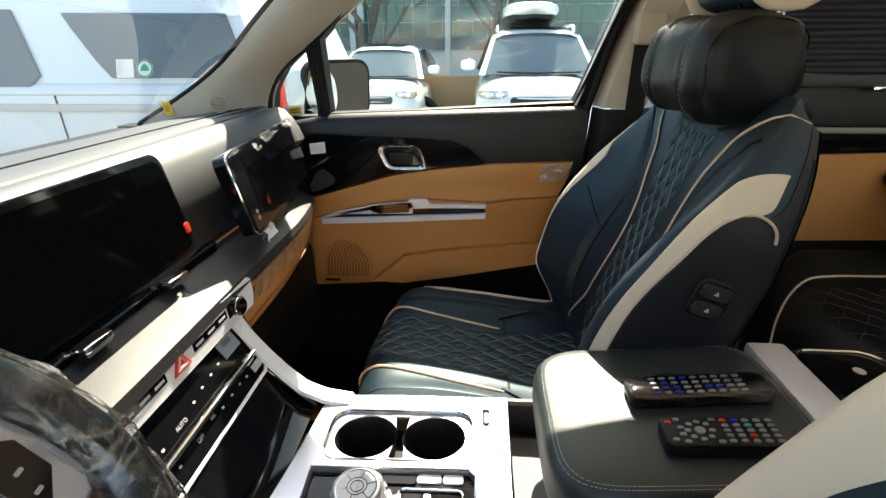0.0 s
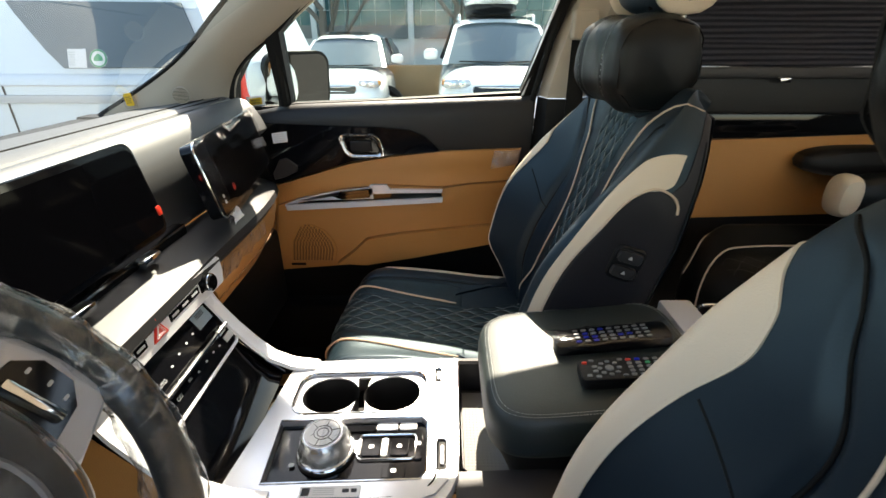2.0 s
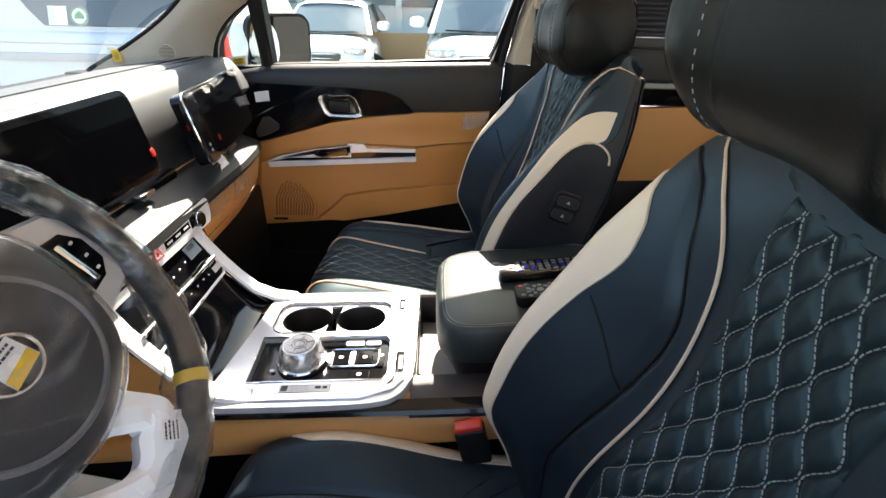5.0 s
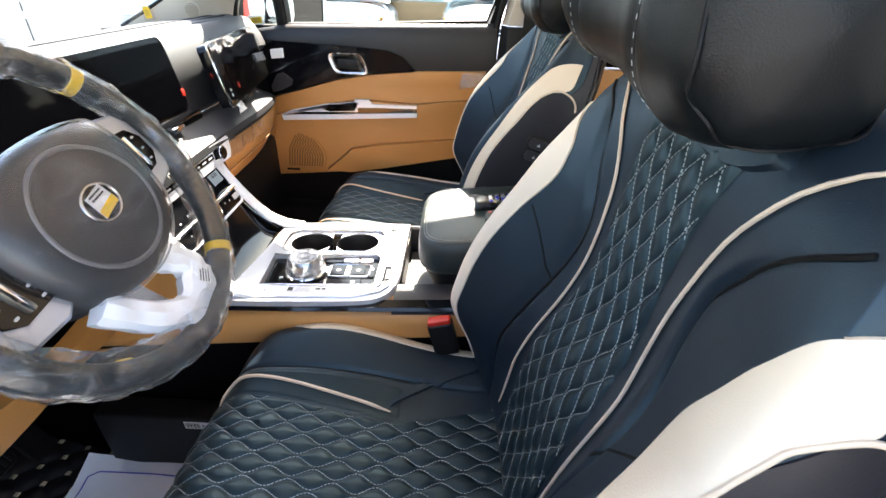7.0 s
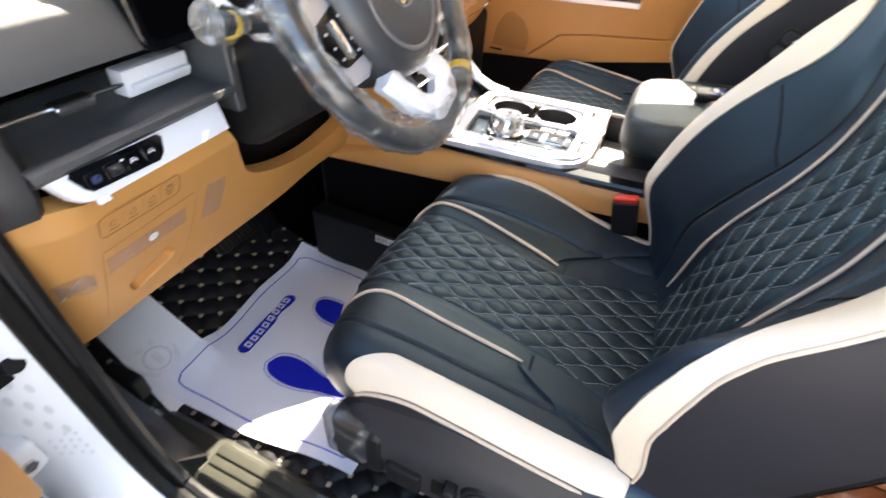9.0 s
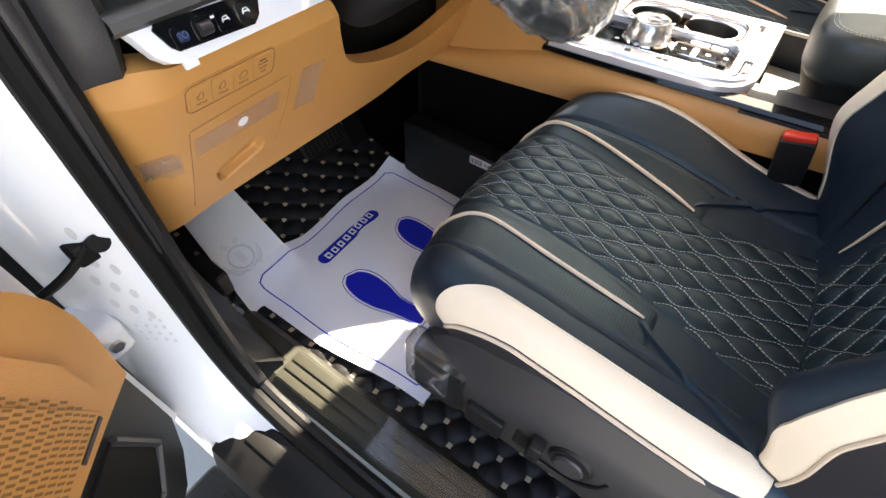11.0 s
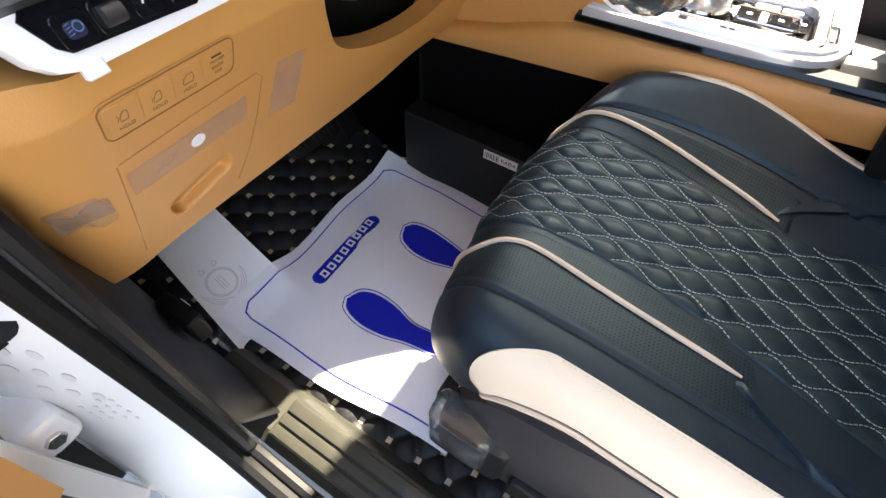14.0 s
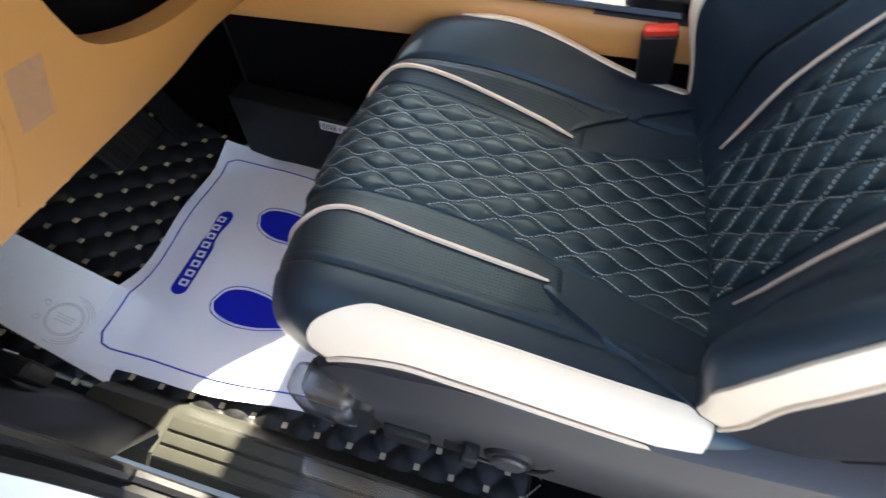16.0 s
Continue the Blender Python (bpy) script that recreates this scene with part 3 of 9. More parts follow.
def front_seat(yc, sgn, label, buttons, lean=0.0):
    at = (0.05, yc, 0.46)
    seat = thing("front_seat", label, "car seat", at, group="front seats")
    c = shell(cush_prof, cush_section, yc, sgn, cush_shift)
    sewn = (pipe_driver, pipe_driver_outer, seam_driver, seam_driver_outer, cream_in_driver, cream_in_driver_outer) if sgn > 0 else (pipe_pass, pipe_pass_outer, seam_pass, seam_pass, cream_in_pass, cream_in_pass_outer)
    cpi, cpo, cqi, cqo = (cush_pipe_in, cush_pipe_out, cush_quilt_in, cush_quilt_out) if sgn > 0 else (cush_pipe_in_pass, cush_pipe_out_pass, cush_quilt_in_pass, cush_quilt_out_pass)
    pipe_at = lambda t, side: sewn[0 if side > 0 else 1](t)
    seam_at = lambda t, side: sewn[2 if side > 0 else 3](t)
    b = shell(back_prof, lambda s, t: back_section(s, t, seam_at, 0.0 if sgn > 0 else 0.07, 0.42 if sgn > 0 else 0.0), yc, sgn, lambda s, t: lean * back_bend(t))
    # cushion
    rows = [[c(-1.22 + 2.44 * i / 260, j / 60) for i in range(261)] for j in range(61)]
    bm = rows_mesh(rows)
    cushion = part("seat_cushion", bm, NAVY, seat, sharp=60)
    dist = ogee(range(-7, 8), 0.0190, 0.0068, 0.066)
    length = 0.72
    relief = lambda s, t: 0.0060 * (1 - math.exp(-dist(cush_line(abs(s)).x * (1 if s > 0 else -1), t * length) / 0.0055)) - 0.0025
    part("quilted_panel", patch(c, lambda t: -cqo(t), cqi, 0.13, 0.98, 104, 220, 0.0015, relief), NAVY_QUILT, cushion, "quilted navy leather insert", 80)
    cush_steps = [(cush_line(k / 200).x, k / 200) for k in range(161)]
    cush_s = lambda v: next((s0 + (s1 - s0) * (v - v0) / max(1e-9, v1 - v0) for (v0, s0), (v1, s1) in zip(cush_steps, cush_steps[1:]) if v0 <= v <= v1), 0.8)
    lines = []
    for k in range(-7, 8):
        line = []
        for j in range(400):
            t = 0.135 + 0.84 * j / 399
            y = 0.0190 * k + 0.0068 * math.sin(2 * math.pi * t * length / 0.066 + math.pi * k)
            s = math.copysign(cush_s(abs(y)), y)
            if abs(s) < (cqi if s > 0 else cqo)(t) - 0.012:
                line.append((s, t))
            elif len(line) > 8:
                lines.append(line)
                line = []
            else:
                line = []
        if len(line) > 8:
            lines.append(line)
    part("quilt_stitching", stitches(c, lines, lift=0.0024), THREAD, cushion, "pale dashed wave stitching")["kind"] = "stuff"
    for side in (-1, 1):
        q_at, seam_s = (cqi if side > 0 else cqo), bolster_seam(side) - 0.02
        part("perforated_band", patch(c, lambda t: side * (q_at(t) + 0.004), lambda t: side * max(q_at(t) + 0.05, seam_s - 0.5 * max(0.0, t - 0.62)), 0.15, 0.70, 14, 60, 0.0008, None, 0.0022), NAVY_PERF, cushion, "perforated navy leather", 80)
        part("piping", piping(c, cpi if side > 0 else lambda t: -cpo(t), 0.12, 0.67), PIPE, cushion, "cream piping")
        a_in = lambda t: side * (0.83 + 0.12 * max(0, (0.42 - t) / 0.13) ** 1.5)
        a_out = lambda t: side * (0.982 + 0.085 * min(1, max(0, (0.50 - t) / 0.20)) ** 1.5)
        part("side_strip", patch(c, a_in, a_out, 0.235, 0.915, 32, 74, 0.0028), CREAM, cushion, "cream leather side strip", 60)
        part("strip_piping", piping(c, lambda t: side * (0.992 + 0.085 * min(1, max(0, (0.50 - t) / 0.20)) ** 1.5), 0.235, 0.915, 0.003), PIPE, cushion)
        part("edge_stitching", stitches(c, [[(side * 0.842, 0.43 + 0.50 * j / 120) for j in range(121)]], lift=0.0028), PIPE, cushion)
        part("side_panel", patch(c, lambda t: side * (1.002 + 0.085 * min(1, max(0, (0.50 - t) / 0.20)) ** 1.5), lambda t: side * 1.21, 0.20, 0.97, 16, 50, 0.0014), SIDE, cushion, "black leather side panel", 60)
        # a black rod in the groove stands in for the seam crease's shade
        part("seam_shade_line", tube([c(side * bolster_seam(side), t, -0.0012) for t in [0.16 + 0.56 * k / 50 for k in range(51)]], 0.0022, 6), RUBBER, cushion)
        # the tuck where the bolster pads overlap the insert
        tuck = lambda t: side * ((0.39 if side > 0 else 0.50) + (0.44 if side > 0 else 0.33) * ((t - 0.655) / 0.33) ** 0.8)
        part("bolster_flap", patch(c, tuck, lambda t: side * min(0.86, (0.405 if side > 0 else 0.515) + (0.50 if side > 0 else 0.39) * ((t - 0.655) / 0.27) ** 0.75), 0.657, 0.97, 8, 24, 0.006), NAVY, cushion, sharp=60)
    # backrest
    rim = lambda t, side: back_rim_driver(t) if side < 0 and sgn > 0 else 1.27 - 0.02 * min(1.0, max(0.0, (t - 0.70) / 0.1))
    rows = [[b(-rim(j / 160, -1) + (rim(j / 160, -1) + rim(j / 160, 1)) * i / 400, j / 160) for i in range(401)] for j in range(161)]
    back = part("backrest", rows_mesh(rows), NAVY, seat, sharp=60)
    steps = [(back_unit(k / 200).x, k / 200) for k in range(101)]
    def s_for(v):
        for (v0, s0), (v1, s1) in zip(steps, steps[1:]):
            if v0 <= v <= v1:
                return s0 + (s1 - s0) * (v - v0) / max(1e-9, v1 - v0)
        return 0.5
    qrim = quilt_driver if sgn > 0 else quilt_pass
    qrim_in = quilt_driver_in if sgn > 0 else quilt_pass
    bdist = ogee(range(-6, 7), 0.0200, 0.0082, 0.064)
    blen = 0.78
    ylat = lambda s, t: math.copysign(back_section(abs(s), t)[0], s)
    brelief = lambda s, t: 0.008 * (1 - math.exp(-bdist(ylat(s, t) * (1.0 + 0.25 * t), t * blen) / 0.0055)) - 0.0025
    part("quilted_panel", patch(b, lambda t: -qrim(t), qrim_in, 0.03, 0.78, 84, 220, 0.0015, brelief), NAVY_QUILT, back, "quilted navy leather insert", 80)
    lines = []
    for k in range(-6, 7):
        line = []
        for j in range(400):
            t = 0.04 + 0.735 * j / 399
            y = (0.0200 * k + 0.0082 * math.sin(2 * math.pi * t * blen / 0.064 + math.pi * k)) / (1.0 + 0.25 * t)
            s = math.copysign(s_for(abs(y) / back_w(t)), y)
            if abs(s) < (qrim_in if s > 0 else qrim)(t) - 0.012:
                line.append((s, t))
            else:
                if len(line) > 8:
                    lines.append(line)
                line = []
        if len(line) > 8:
            lines.append(line)
    part("quilt_stitching", stitches(b, lines, lift=0.0028), THREAD, back, "pale dashed wave stitching")["kind"] = "stuff"
    for side in (-1, 1):
        part("piping", piping(b, lambda t: side * pipe_at(t, side), 0.08, 0.80 if sgn * side > 0 and sgn > 0 else 0.855, 0.0022), PIPE, back, "cream piping")
        c_in = sewn[4 if side > 0 else 5]
        c_out = cream_out_driver_outer if side < 0 and sgn > 0 else cream_out
        hook = [(1.052, 0.656), (1.108, 0.662), (1.165, 0.657), (1.210, 0.644), (1.212, 0.634)] if c_out is not cream_out else [(1.045, 0.655), (1.09, 0.659), (1.138, 0.653), (1.180, 0.640), (1.195, 0.624)]
        side_top = spline([(0.60, c_out(0.60) - 0.004), (0.645, hook[0][0] - 0.02), (0.655, 1.07), (0.66, 1.12), (0.70, 1.19), (1.0, 1.2)])
        side_in = lambda t: c_out(t) - 0.004 if t < 0.60 else side_top(t)
        part("side_strip", patch(b, lambda t: side * c_in(t), lambda t: side * c_out(t), 0.06, 0.735, 40, 110, 0.003, gather=1.8), CREAM, back, "cream leather side strip", 60)
        edge_line = [(c_out(t) - 0.003, t) for t in [0.06 + 0.575 * k / 40 for k in range(41)]] + hook
        curl = smooth_path([b(side * s_, t, 0.0034) for s_, t in edge_line], 135)
        part("strip_piping", tube(curl, 0.0023, 7), PIPE, back)
        part("edge_stitching", stitches(b, [[(side * (c_in(t) + 0.018), t) for t in [0.11 + 0.56 * j / 120 for j in range(121)]]], lift=0.0026, r=0.0005), PIPE, back)
        part("side_panel", patch(b, lambda t: side * side_in(t), lambda t: side * (rim(t, side) - 0.004), 0.03, 0.93, 40, 80, 0.0014), SIDE, back, "black leather side panel", 60)
        # black rod along the backrest groove darkens the crease like deep shade
        part("seam_shade_line", tube([b(side * seam_at(t, side), t, 0.0010) for t in [0.06 + 0.71 * k / 140 for k in range(141)]], 0.0024, 6), RUBBER, back)
        # short seam across the bolster
        part("seam", tube([b(side * (0.500 + 0.215 * (k / 14) ** 1.5), 0.395 + 0.115 * k / 14, -0.0004) for k in range(15)], 0.0020, 5), RUBBER, back)
        part("side_seam", tube([b(side * (rim(t, side) - 0.018), t, 0.0012) for t in [0.12 + 0.66 * k / 40 for k in range(41)]], 0.0022, 5), RUBBER, back)
    # plastic back shell
    rows = []
    for j in range(41):
        t = 0.02 + 0.96 * j / 40
        lft, rgt = b(-rim(t, -1) + 0.002, t), b(rim(t, 1) - 0.002, t)
        row = []
        for i in range(21):
            u = i / 20
            bulge = math.sin(math.pi * u) ** 0.8 * 0.055
            p = lft.lerp(rgt, u)
            row.append(Vector((p.x + bulge + 0.004, p.y, p.z - bulge * 0.15)))
        rows.append(row)
    part("back_shell", rows_mesh(rows), DARKGREY, seat, "dark grey plastic back shell")
    # neck pillow's bib under the pillow
    flap = lambda t: 0.52 * min(1.0, max(0.0, (t - 0.752) / 0.038)) ** 0.5 + 0.01
    part("neck_flap", patch(b, lambda t: -flap(t), flap, 0.753, 0.88, 16, 18, 0.006), NAVY, back, sharp=60)
    # head rest and its posts
    hr = part("headrest", headrest_block(0.468, yc, 1.592, 0.062, 0.15, 0.085), NAVY, seat, "black leather headrest with cream edge strips")
    for side in (-1, 1):
        part("side_strip", headrest_block(0.466, yc + side * 0.112, 1.592, 0.066, 0.012, 0.089), CREAM, hr)
        part("post", tube([(0.495, yc + side * 0.06, 1.36), (0.49, yc + side * 0.06, 1.54)], 0.006, 10), CHROME, hr)
    # outer sill trim with its switches, and the frame down to the rails
    o = yc - sgn * 0.288
    side_box = lambda x0, x1, z0, z1, d0, d1, bev: box((x0, min(o - sgn * d1, o - sgn * d0), z0), (x1, max(o - sgn * d1, o - sgn * d0), z1), bev, 3)
    trim = part("side_trim", rows_mesh([[Vector((x, o + sgn * dy, z)) for dy, z in ((0.05, zt + 0.008), (0.020, zt + 0.004), (0.010, zt - 0.002), (-0.004, zt - 0.032), (-0.012, zt - 0.046), (-0.015, (zt + zb) / 2), (-0.008, zb + 0.012), (0.05, zb))]
                                        for x, zt, zb in ((-0.150, 0.66, 0.63), (-0.140, 0.715, 0.605), (-0.11, 0.748, 0.59), (-0.07, 0.768, 0.58), (0.02, 0.782, 0.575), (0.10, 0.780, 0.57), (0.18, 0.772, 0.57), (0.26, 0.778, 0.57), (0.36, 0.80, 0.58), (0.42, 0.82, 0.60))]), DARKGREY, seat, "dark grey plastic seat side trim")
    part("front_cap", side_box(-0.148, -0.055, 0.60, 0.722, -0.03, 0.021, 0.020), BLACK, trim)
    part("cap_film", side_box(-0.156, -0.080, 0.63, 0.735, -0.012, 0.028, 0.014), CAPFILM, trim, "clear film on the trim's front").visible_shadow = False
    part("slide_switch", side_box(-0.048, 0.010, 0.615, 0.668, 0.010, 0.024, 0.006), BLACK, trim, "black seat slide switch")
    part("tilt_hollow", side_box(0.026, 0.058, 0.628, 0.676, 0.006, 0.0165, 0.004), RUBBER, trim)
    part("tilt_switch", side_box(0.048, 0.068, 0.650, 0.695, 0.012, 0.034, 0.006), BLACK, trim, "black backrest tilt switch")
    part("lumbar_ring", disc((0.102, o - sgn * 0.012, 0.680), (0, -sgn, 0.1), 0.030, 0.008, 30, None, 0.004), BLACK, trim)
    part("lumbar_button", disc((0.102, o - sgn * 0.019, 0.680), (0, -sgn, 0.1), 0.020, 0.006, 30, None, 0.003), DARKGREY, trim)
    part("trim_lip", tube(smooth_path([(0.052, o - sgn * 0.015, 0.625), (0.085, o - sgn * 0.015, 0.622), (0.118, o - sgn * 0.015, 0.628), (0.142, o - sgn * 0.015, 0.655), (0.150, o - sgn * 0.014, 0.685)], 20), 0.0028, 6), BLACK, trim)
    frame_bm = box((-0.13, yc - 0.235, 0.56), (0.33, yc + 0.235, 0.74), 0.03, 3)
    part("seat_frame", frame_bm, BLACK, seat)
    for side in (-1, 1):
        part("rail", box((-0.20, yc + side * 0.20 - 0.022, 0.462), (0.36, yc + side * 0.20 + 0.022, 0.50), 0.006), BLACK, seat)
        for x in (-0.12, 0.28):
            part("riser", box((x - 0.03, yc + side * 0.20 - 0.012, 0.495), (x + 0.03, yc + side * 0.20 + 0.012, 0.575), 0.005), BLACK, seat)
    # inner plastic shield beside the console
    i0 = yc + sgn * 0.262
    part("inner_shield", box((-0.02, min(i0, i0 + sgn * 0.014), 0.58), (0.34, max(i0, i0 + sgn * 0.014), 0.72), 0.005), BLACK, seat)
    if buttons:
        n_out = Vector((0, sgn, 0.25)).normalized()
        up = (b(1.1, 0.46) - b(1.1, 0.34)).normalized()
        m = axes(b(1.085, 0.497, 0.001), n_out.cross(up) * -1, up)
        pad = part("switch_pad", plate(rounded(0.056, 0.064, 0.014), 0.007, m, 0.003), BLACK, back, "black switch pad with two buttons")
        for v in (-0.0145, 0.0145):
            mm = m @ Matrix.Translation((0, v, 0.0068))
            part("button", plate(rounded(0.044, 0.022, 0.008), 0.005, mm, 0.002), DARKGREY, pad)
            part("symbol", plate([(-0.004, -0.003), (0.004, -0.003), (0.0, 0.004)], 0.0006, mm @ Matrix.Translation((0, 0, 0.005)), 0.0002), GREYPRINT, pad)
    return seat


def neck_pillow(yc, sgn, label, lean=0.0):
    """A bone-shaped cushion strapped in front of the headrest."""
    cx, cz = 0.43 - lean, 1.437 if lean else 1.424
    # one end hangs further forward and higher than the other
    skew = lambda y: min(1.0, max(0.0, (y + 0.14) / 0.28)) if lean else 0.0
    fx = lambda y: cx - 0.027 * skew(y)
    fz = lambda y: cz + 0.036 * skew(y)
    ob = thing("neck_pillow", label, "pillow", (cx, yc, cz - 0.08), group="neck pillows")
    prof = spline([(-0.156, 0.02), (-0.152, 0.50), (-0.140, 0.82), (-0.112, 0.965), (-0.085, 1.0), (-0.066, 0.93), (-0.058, 0.965), (-0.03, 0.93), (0.0, 0.91),
                   (0.03, 0.93), (0.058, 0.965), (0.066, 0.93), (0.085, 1.0), (0.112, 0.965), (0.140, 0.82), (0.152, 0.50), (0.156, 0.02)])
    rows = []
    for j in range(67):
        y = -0.156 + 0.312 * j / 66
        k = prof(y)
        row = []
        for i in range(40):
            a = 2 * math.pi * i / 40
            cc, ss = math.cos(a), math.sin(a)
            crease = 1 + 0.02 * math.sin(7 * a + y * 30) * (1 if abs(y) > 0.09 else 0.25) + 0.012 * math.sin(3 * a + 2 + 17 * y)
            row.append(Vector((fx(y) + 0.082 * k * crease * math.copysign(abs(cc) ** 0.74, cc), yc + y, fz(y) + 0.085 * k * crease * math.copysign(abs(ss) ** 0.74, ss))))
        rows.append(row)
    body = part("cover", rows_mesh(rows, closed=True, cap=True), PILLOW_LEATHER, ob, sharp=75)
    for y in (-0.138, 0.138):
        k = prof(y) * 1.012
        ring = []
        for i in range(60):
            a = 2 * math.pi * i / 60
            cc, ss = math.cos(a), math.sin(a)
            crease = 1 + 0.02 * math.sin(7 * a + y * 30) + 0.012 * math.sin(3 * a + 2 + 17 * y)
            ring.append((fx(y) + 0.082 * k * crease * math.copysign(abs(cc) ** 0.74, cc), yc + y + 0.004 * math.sin(9 * a), fz(y) + 0.085 * k * crease * math.copysign(abs(ss) ** 0.74, ss)))
        part("end_seam", tube(ring, 0.0015, 5, closed=True), RUBBER, body)
    lines = bmesh.new()
    for y in (-0.078, 0.078):
        k = prof(y) * 1.012
        pts = []
        for i in range(120):
            a = 2 * math.pi * i / 120
            cc, ss = math.cos(a), math.sin(a)
            pts.append(Vector((fx(y) + 0.0825 * k * math.copysign(abs(cc) ** 0.74, cc), yc + y, fz(y) + 0.0855 * k * math.copysign(abs(ss) ** 0.74, ss))))
        acc = 0.0
        for p, q in zip(pts, pts[1:]):
            acc += (q - p).length
            if acc > 0.0062:
                acc = 0.0
                u = (q - p).normalized()
                tube([p - u * 0.0019, p + u * 0.0019], 0.00036, 4, bm=lines)
    part("stitching", lines, THREAD, body, "pale dashed stitching")["kind"] = "stuff"
    part("strap", tube([(0.43, yc - 0.05, 1.515), (0.46, yc - 0.05, 1.53), (0.50, yc - 0.05, 1.52)], 0.004, 6), RUBBER, ob)
    return ob


front_seat(SEAT_Y, 1, "navy leather driver's seat with quilted middle and cream side strips", False, 1.0)
front_seat(PASS_Y, -1, "navy quilted leather passenger seat with cream strips and side buttons", True)
neck_pillow(SEAT_Y, 1, "black leather neck pillow with pale stitching on driver's seat", 0.040)
neck_pillow(PASS_Y, -1, "black leather neck pillow strapped to passenger headrest")


def belt_buckle(x, y, z, sgn):
    ob = thing("seat_belt_buckle", "black seat belt buckle with red release button", "seat belt buckle", (x, y, z - 0.12), group="seat belt buckles")
    m = pose(x, y, z, 0, -14, 0)
    part("housing", box((-0.024, -0.013, -0.075), (0.024, 0.013, 0.0), 0.006, 3, m), BLACK, ob)
    part("release_button", box((-0.022, -0.010, -0.004), (0.022, 0.010, 0.009), 0.005, 3, m), RED, ob, "red plastic button")
    part("stalk", box((-0.018, -0.007, -0.30), (0.018, 0.007, -0.08), 0.004, 2, m), BLACK, ob)
    return ob


belt_buckle(0.172, 0.303, 0.886, 1)


# ---- cabin shell ----
def cut(bm, cutters):
    """bm with the cutter bmeshes taken out of it."""
    def temp(b, n):
        me = bpy.data.meshes.new(n)
        bmesh.ops.recalc_face_normals(b, faces=b.faces[:])
        b.to_mesh(me)
        b.free()
        return new(n, me)
    body = temp(bm, "body")
    tools = [temp(c, "tool") for c in cutters]
    for tl in tools:
        md = body.modifiers.new("cut", "BOOLEAN")
        md.operation = "DIFFERENCE"
        md.solver = "EXACT"
        md.object = tl
    me = bpy.data.meshes.new_from_object(body.evaluated_get(bpy.context.evaluated_depsgraph_get()))
    out = bmesh.new()
    out.from_mesh(me)
    for o in [body] + tools:
        d = o.data
        bpy.data.objects.remove(o)
        bpy.data.meshes.remove(d)
    bpy.data.meshes.remove(me)
    return out


FLOOR_Z = 0.445
SIDE = axes((0, 1.33, 0), (1, 0, 0), (0, 0, 1))        # the passenger side's plane, facing the cabin


def at_y(y):
    return axes((0, y, 0), (1, 0, 0), (0, 0, 1))


floor = solid("floor", box((-1.0, -0.34, 0.40), (0.62, 1.30, FLOOR_Z), 0.0), CARPET, "black carpeted car floor", "floor", "structure")
toe = solid("floor_toe_board", rows_mesh([[Vector((x, y, z)) for y in (-0.34, 0.30, 0.67, 1.30)] for x, z in ((-0.70, FLOOR_Z + 0.003), (-0.80, 0.50), (-0.98, 0.72), (-1.0, 1.0))]), CARPET, "black carpeted toe board under the dashboard", "floor", "structure")
firewall = solid("wall_front", box((-1.06, -0.40, 0.40), (-1.0, 1.36, 1.24), 0.0), BLACK, "dark firewall behind the dashboard", "wall", "structure")
kick_r = solid("wall_passenger_kick", box((-1.06, 1.37, 0.40), (-0.60, 1.43, 1.245), 0.0), BLACK, "dark side wall of passenger footwell", "wall", "structure")
sill_r = solid("trim_sill_right", box((-0.70, 1.30, 0.40), (0.62, 1.44, 0.62), 0.01), BLACK, "black sill trim on passenger side", "trim", "structure")
# headliner with a slight crown
rows = []
for i in range(13):
    x = -0.19 + 2.96 * i / 12
    rows.append([Vector((x, -0.24 + 1.40 * j / 10, 1.77 + 0.03 * math.sin(math.pi * j / 10) + 0.02 * math.sin(math.pi * i / 12) - (0.03 if i == 0 else 0))) for j in range(11)])
# the unseen front rail over the windscreen, made deeper on the driver's side to block light
front = [-0.40 if j < 5 else -0.30 if j == 5 else -0.19 for j in range(11)]
rows.insert(0, [Vector((front[j], p.y, 1.67 if front[j] > -0.25 else 1.60)) for j, p in enumerate(rows[0])])
bm = rows_mesh(rows)
bmesh.ops.solidify(bm, geom=bm.faces[:], thickness=-0.05)
ceiling = solid("ceiling", bm, BEIGE, "pale beige fabric headliner", "ceiling", "structure")
rear_wall = solid("wall_rear", box((2.76, -0.42, 0.45), (2.84, 1.40, 1.70), 0.02), BLACK, "dark rear end of the cabin", "wall", "structure")
# driver's side behind the front door opening, with a dark side window
wall_l = solid("wall_driver_side", cut(box((0.62, -0.47, 0.45), (2.78, -0.40, 1.62), 0.0), [box((0.95, -0.6, 1.22), (2.5, -0.3, 1.52), 0.0)]), BLACK, "dark sliding door side behind the driver", "wall", "structure")
# rear cabin floor of wooden boards
deck = thing("floor_rear", "varnished red-brown wooden boards on rear cabin floor", "floor", (1.6, 0.5, 0.44), kind="structure")
for k in range(11):
    y0 = -0.38 + 0.15 * k
    part("plank", box((0.63, y0, 0.43), (2.75, y0 + 0.146, 0.452), 0.003), WOOD, deck)

# windscreen and its surround
ws = []
for i in range(9):
    u = i / 8
    y = -0.36 + 1.70 * u
    bow = 0.10 * (1 - (2 * u - 1) ** 2)
    ws.append([Vector((-0.92 - bow, y, 1.235)), Vector((-0.62 - bow * 0.7, y * 0.985 + 0.006, 1.43)), Vector((-0.17 - bow * 0.3, (y - MID_Y) * 0.84 + MID_Y, 1.685))])
bm = rows_mesh(ws)
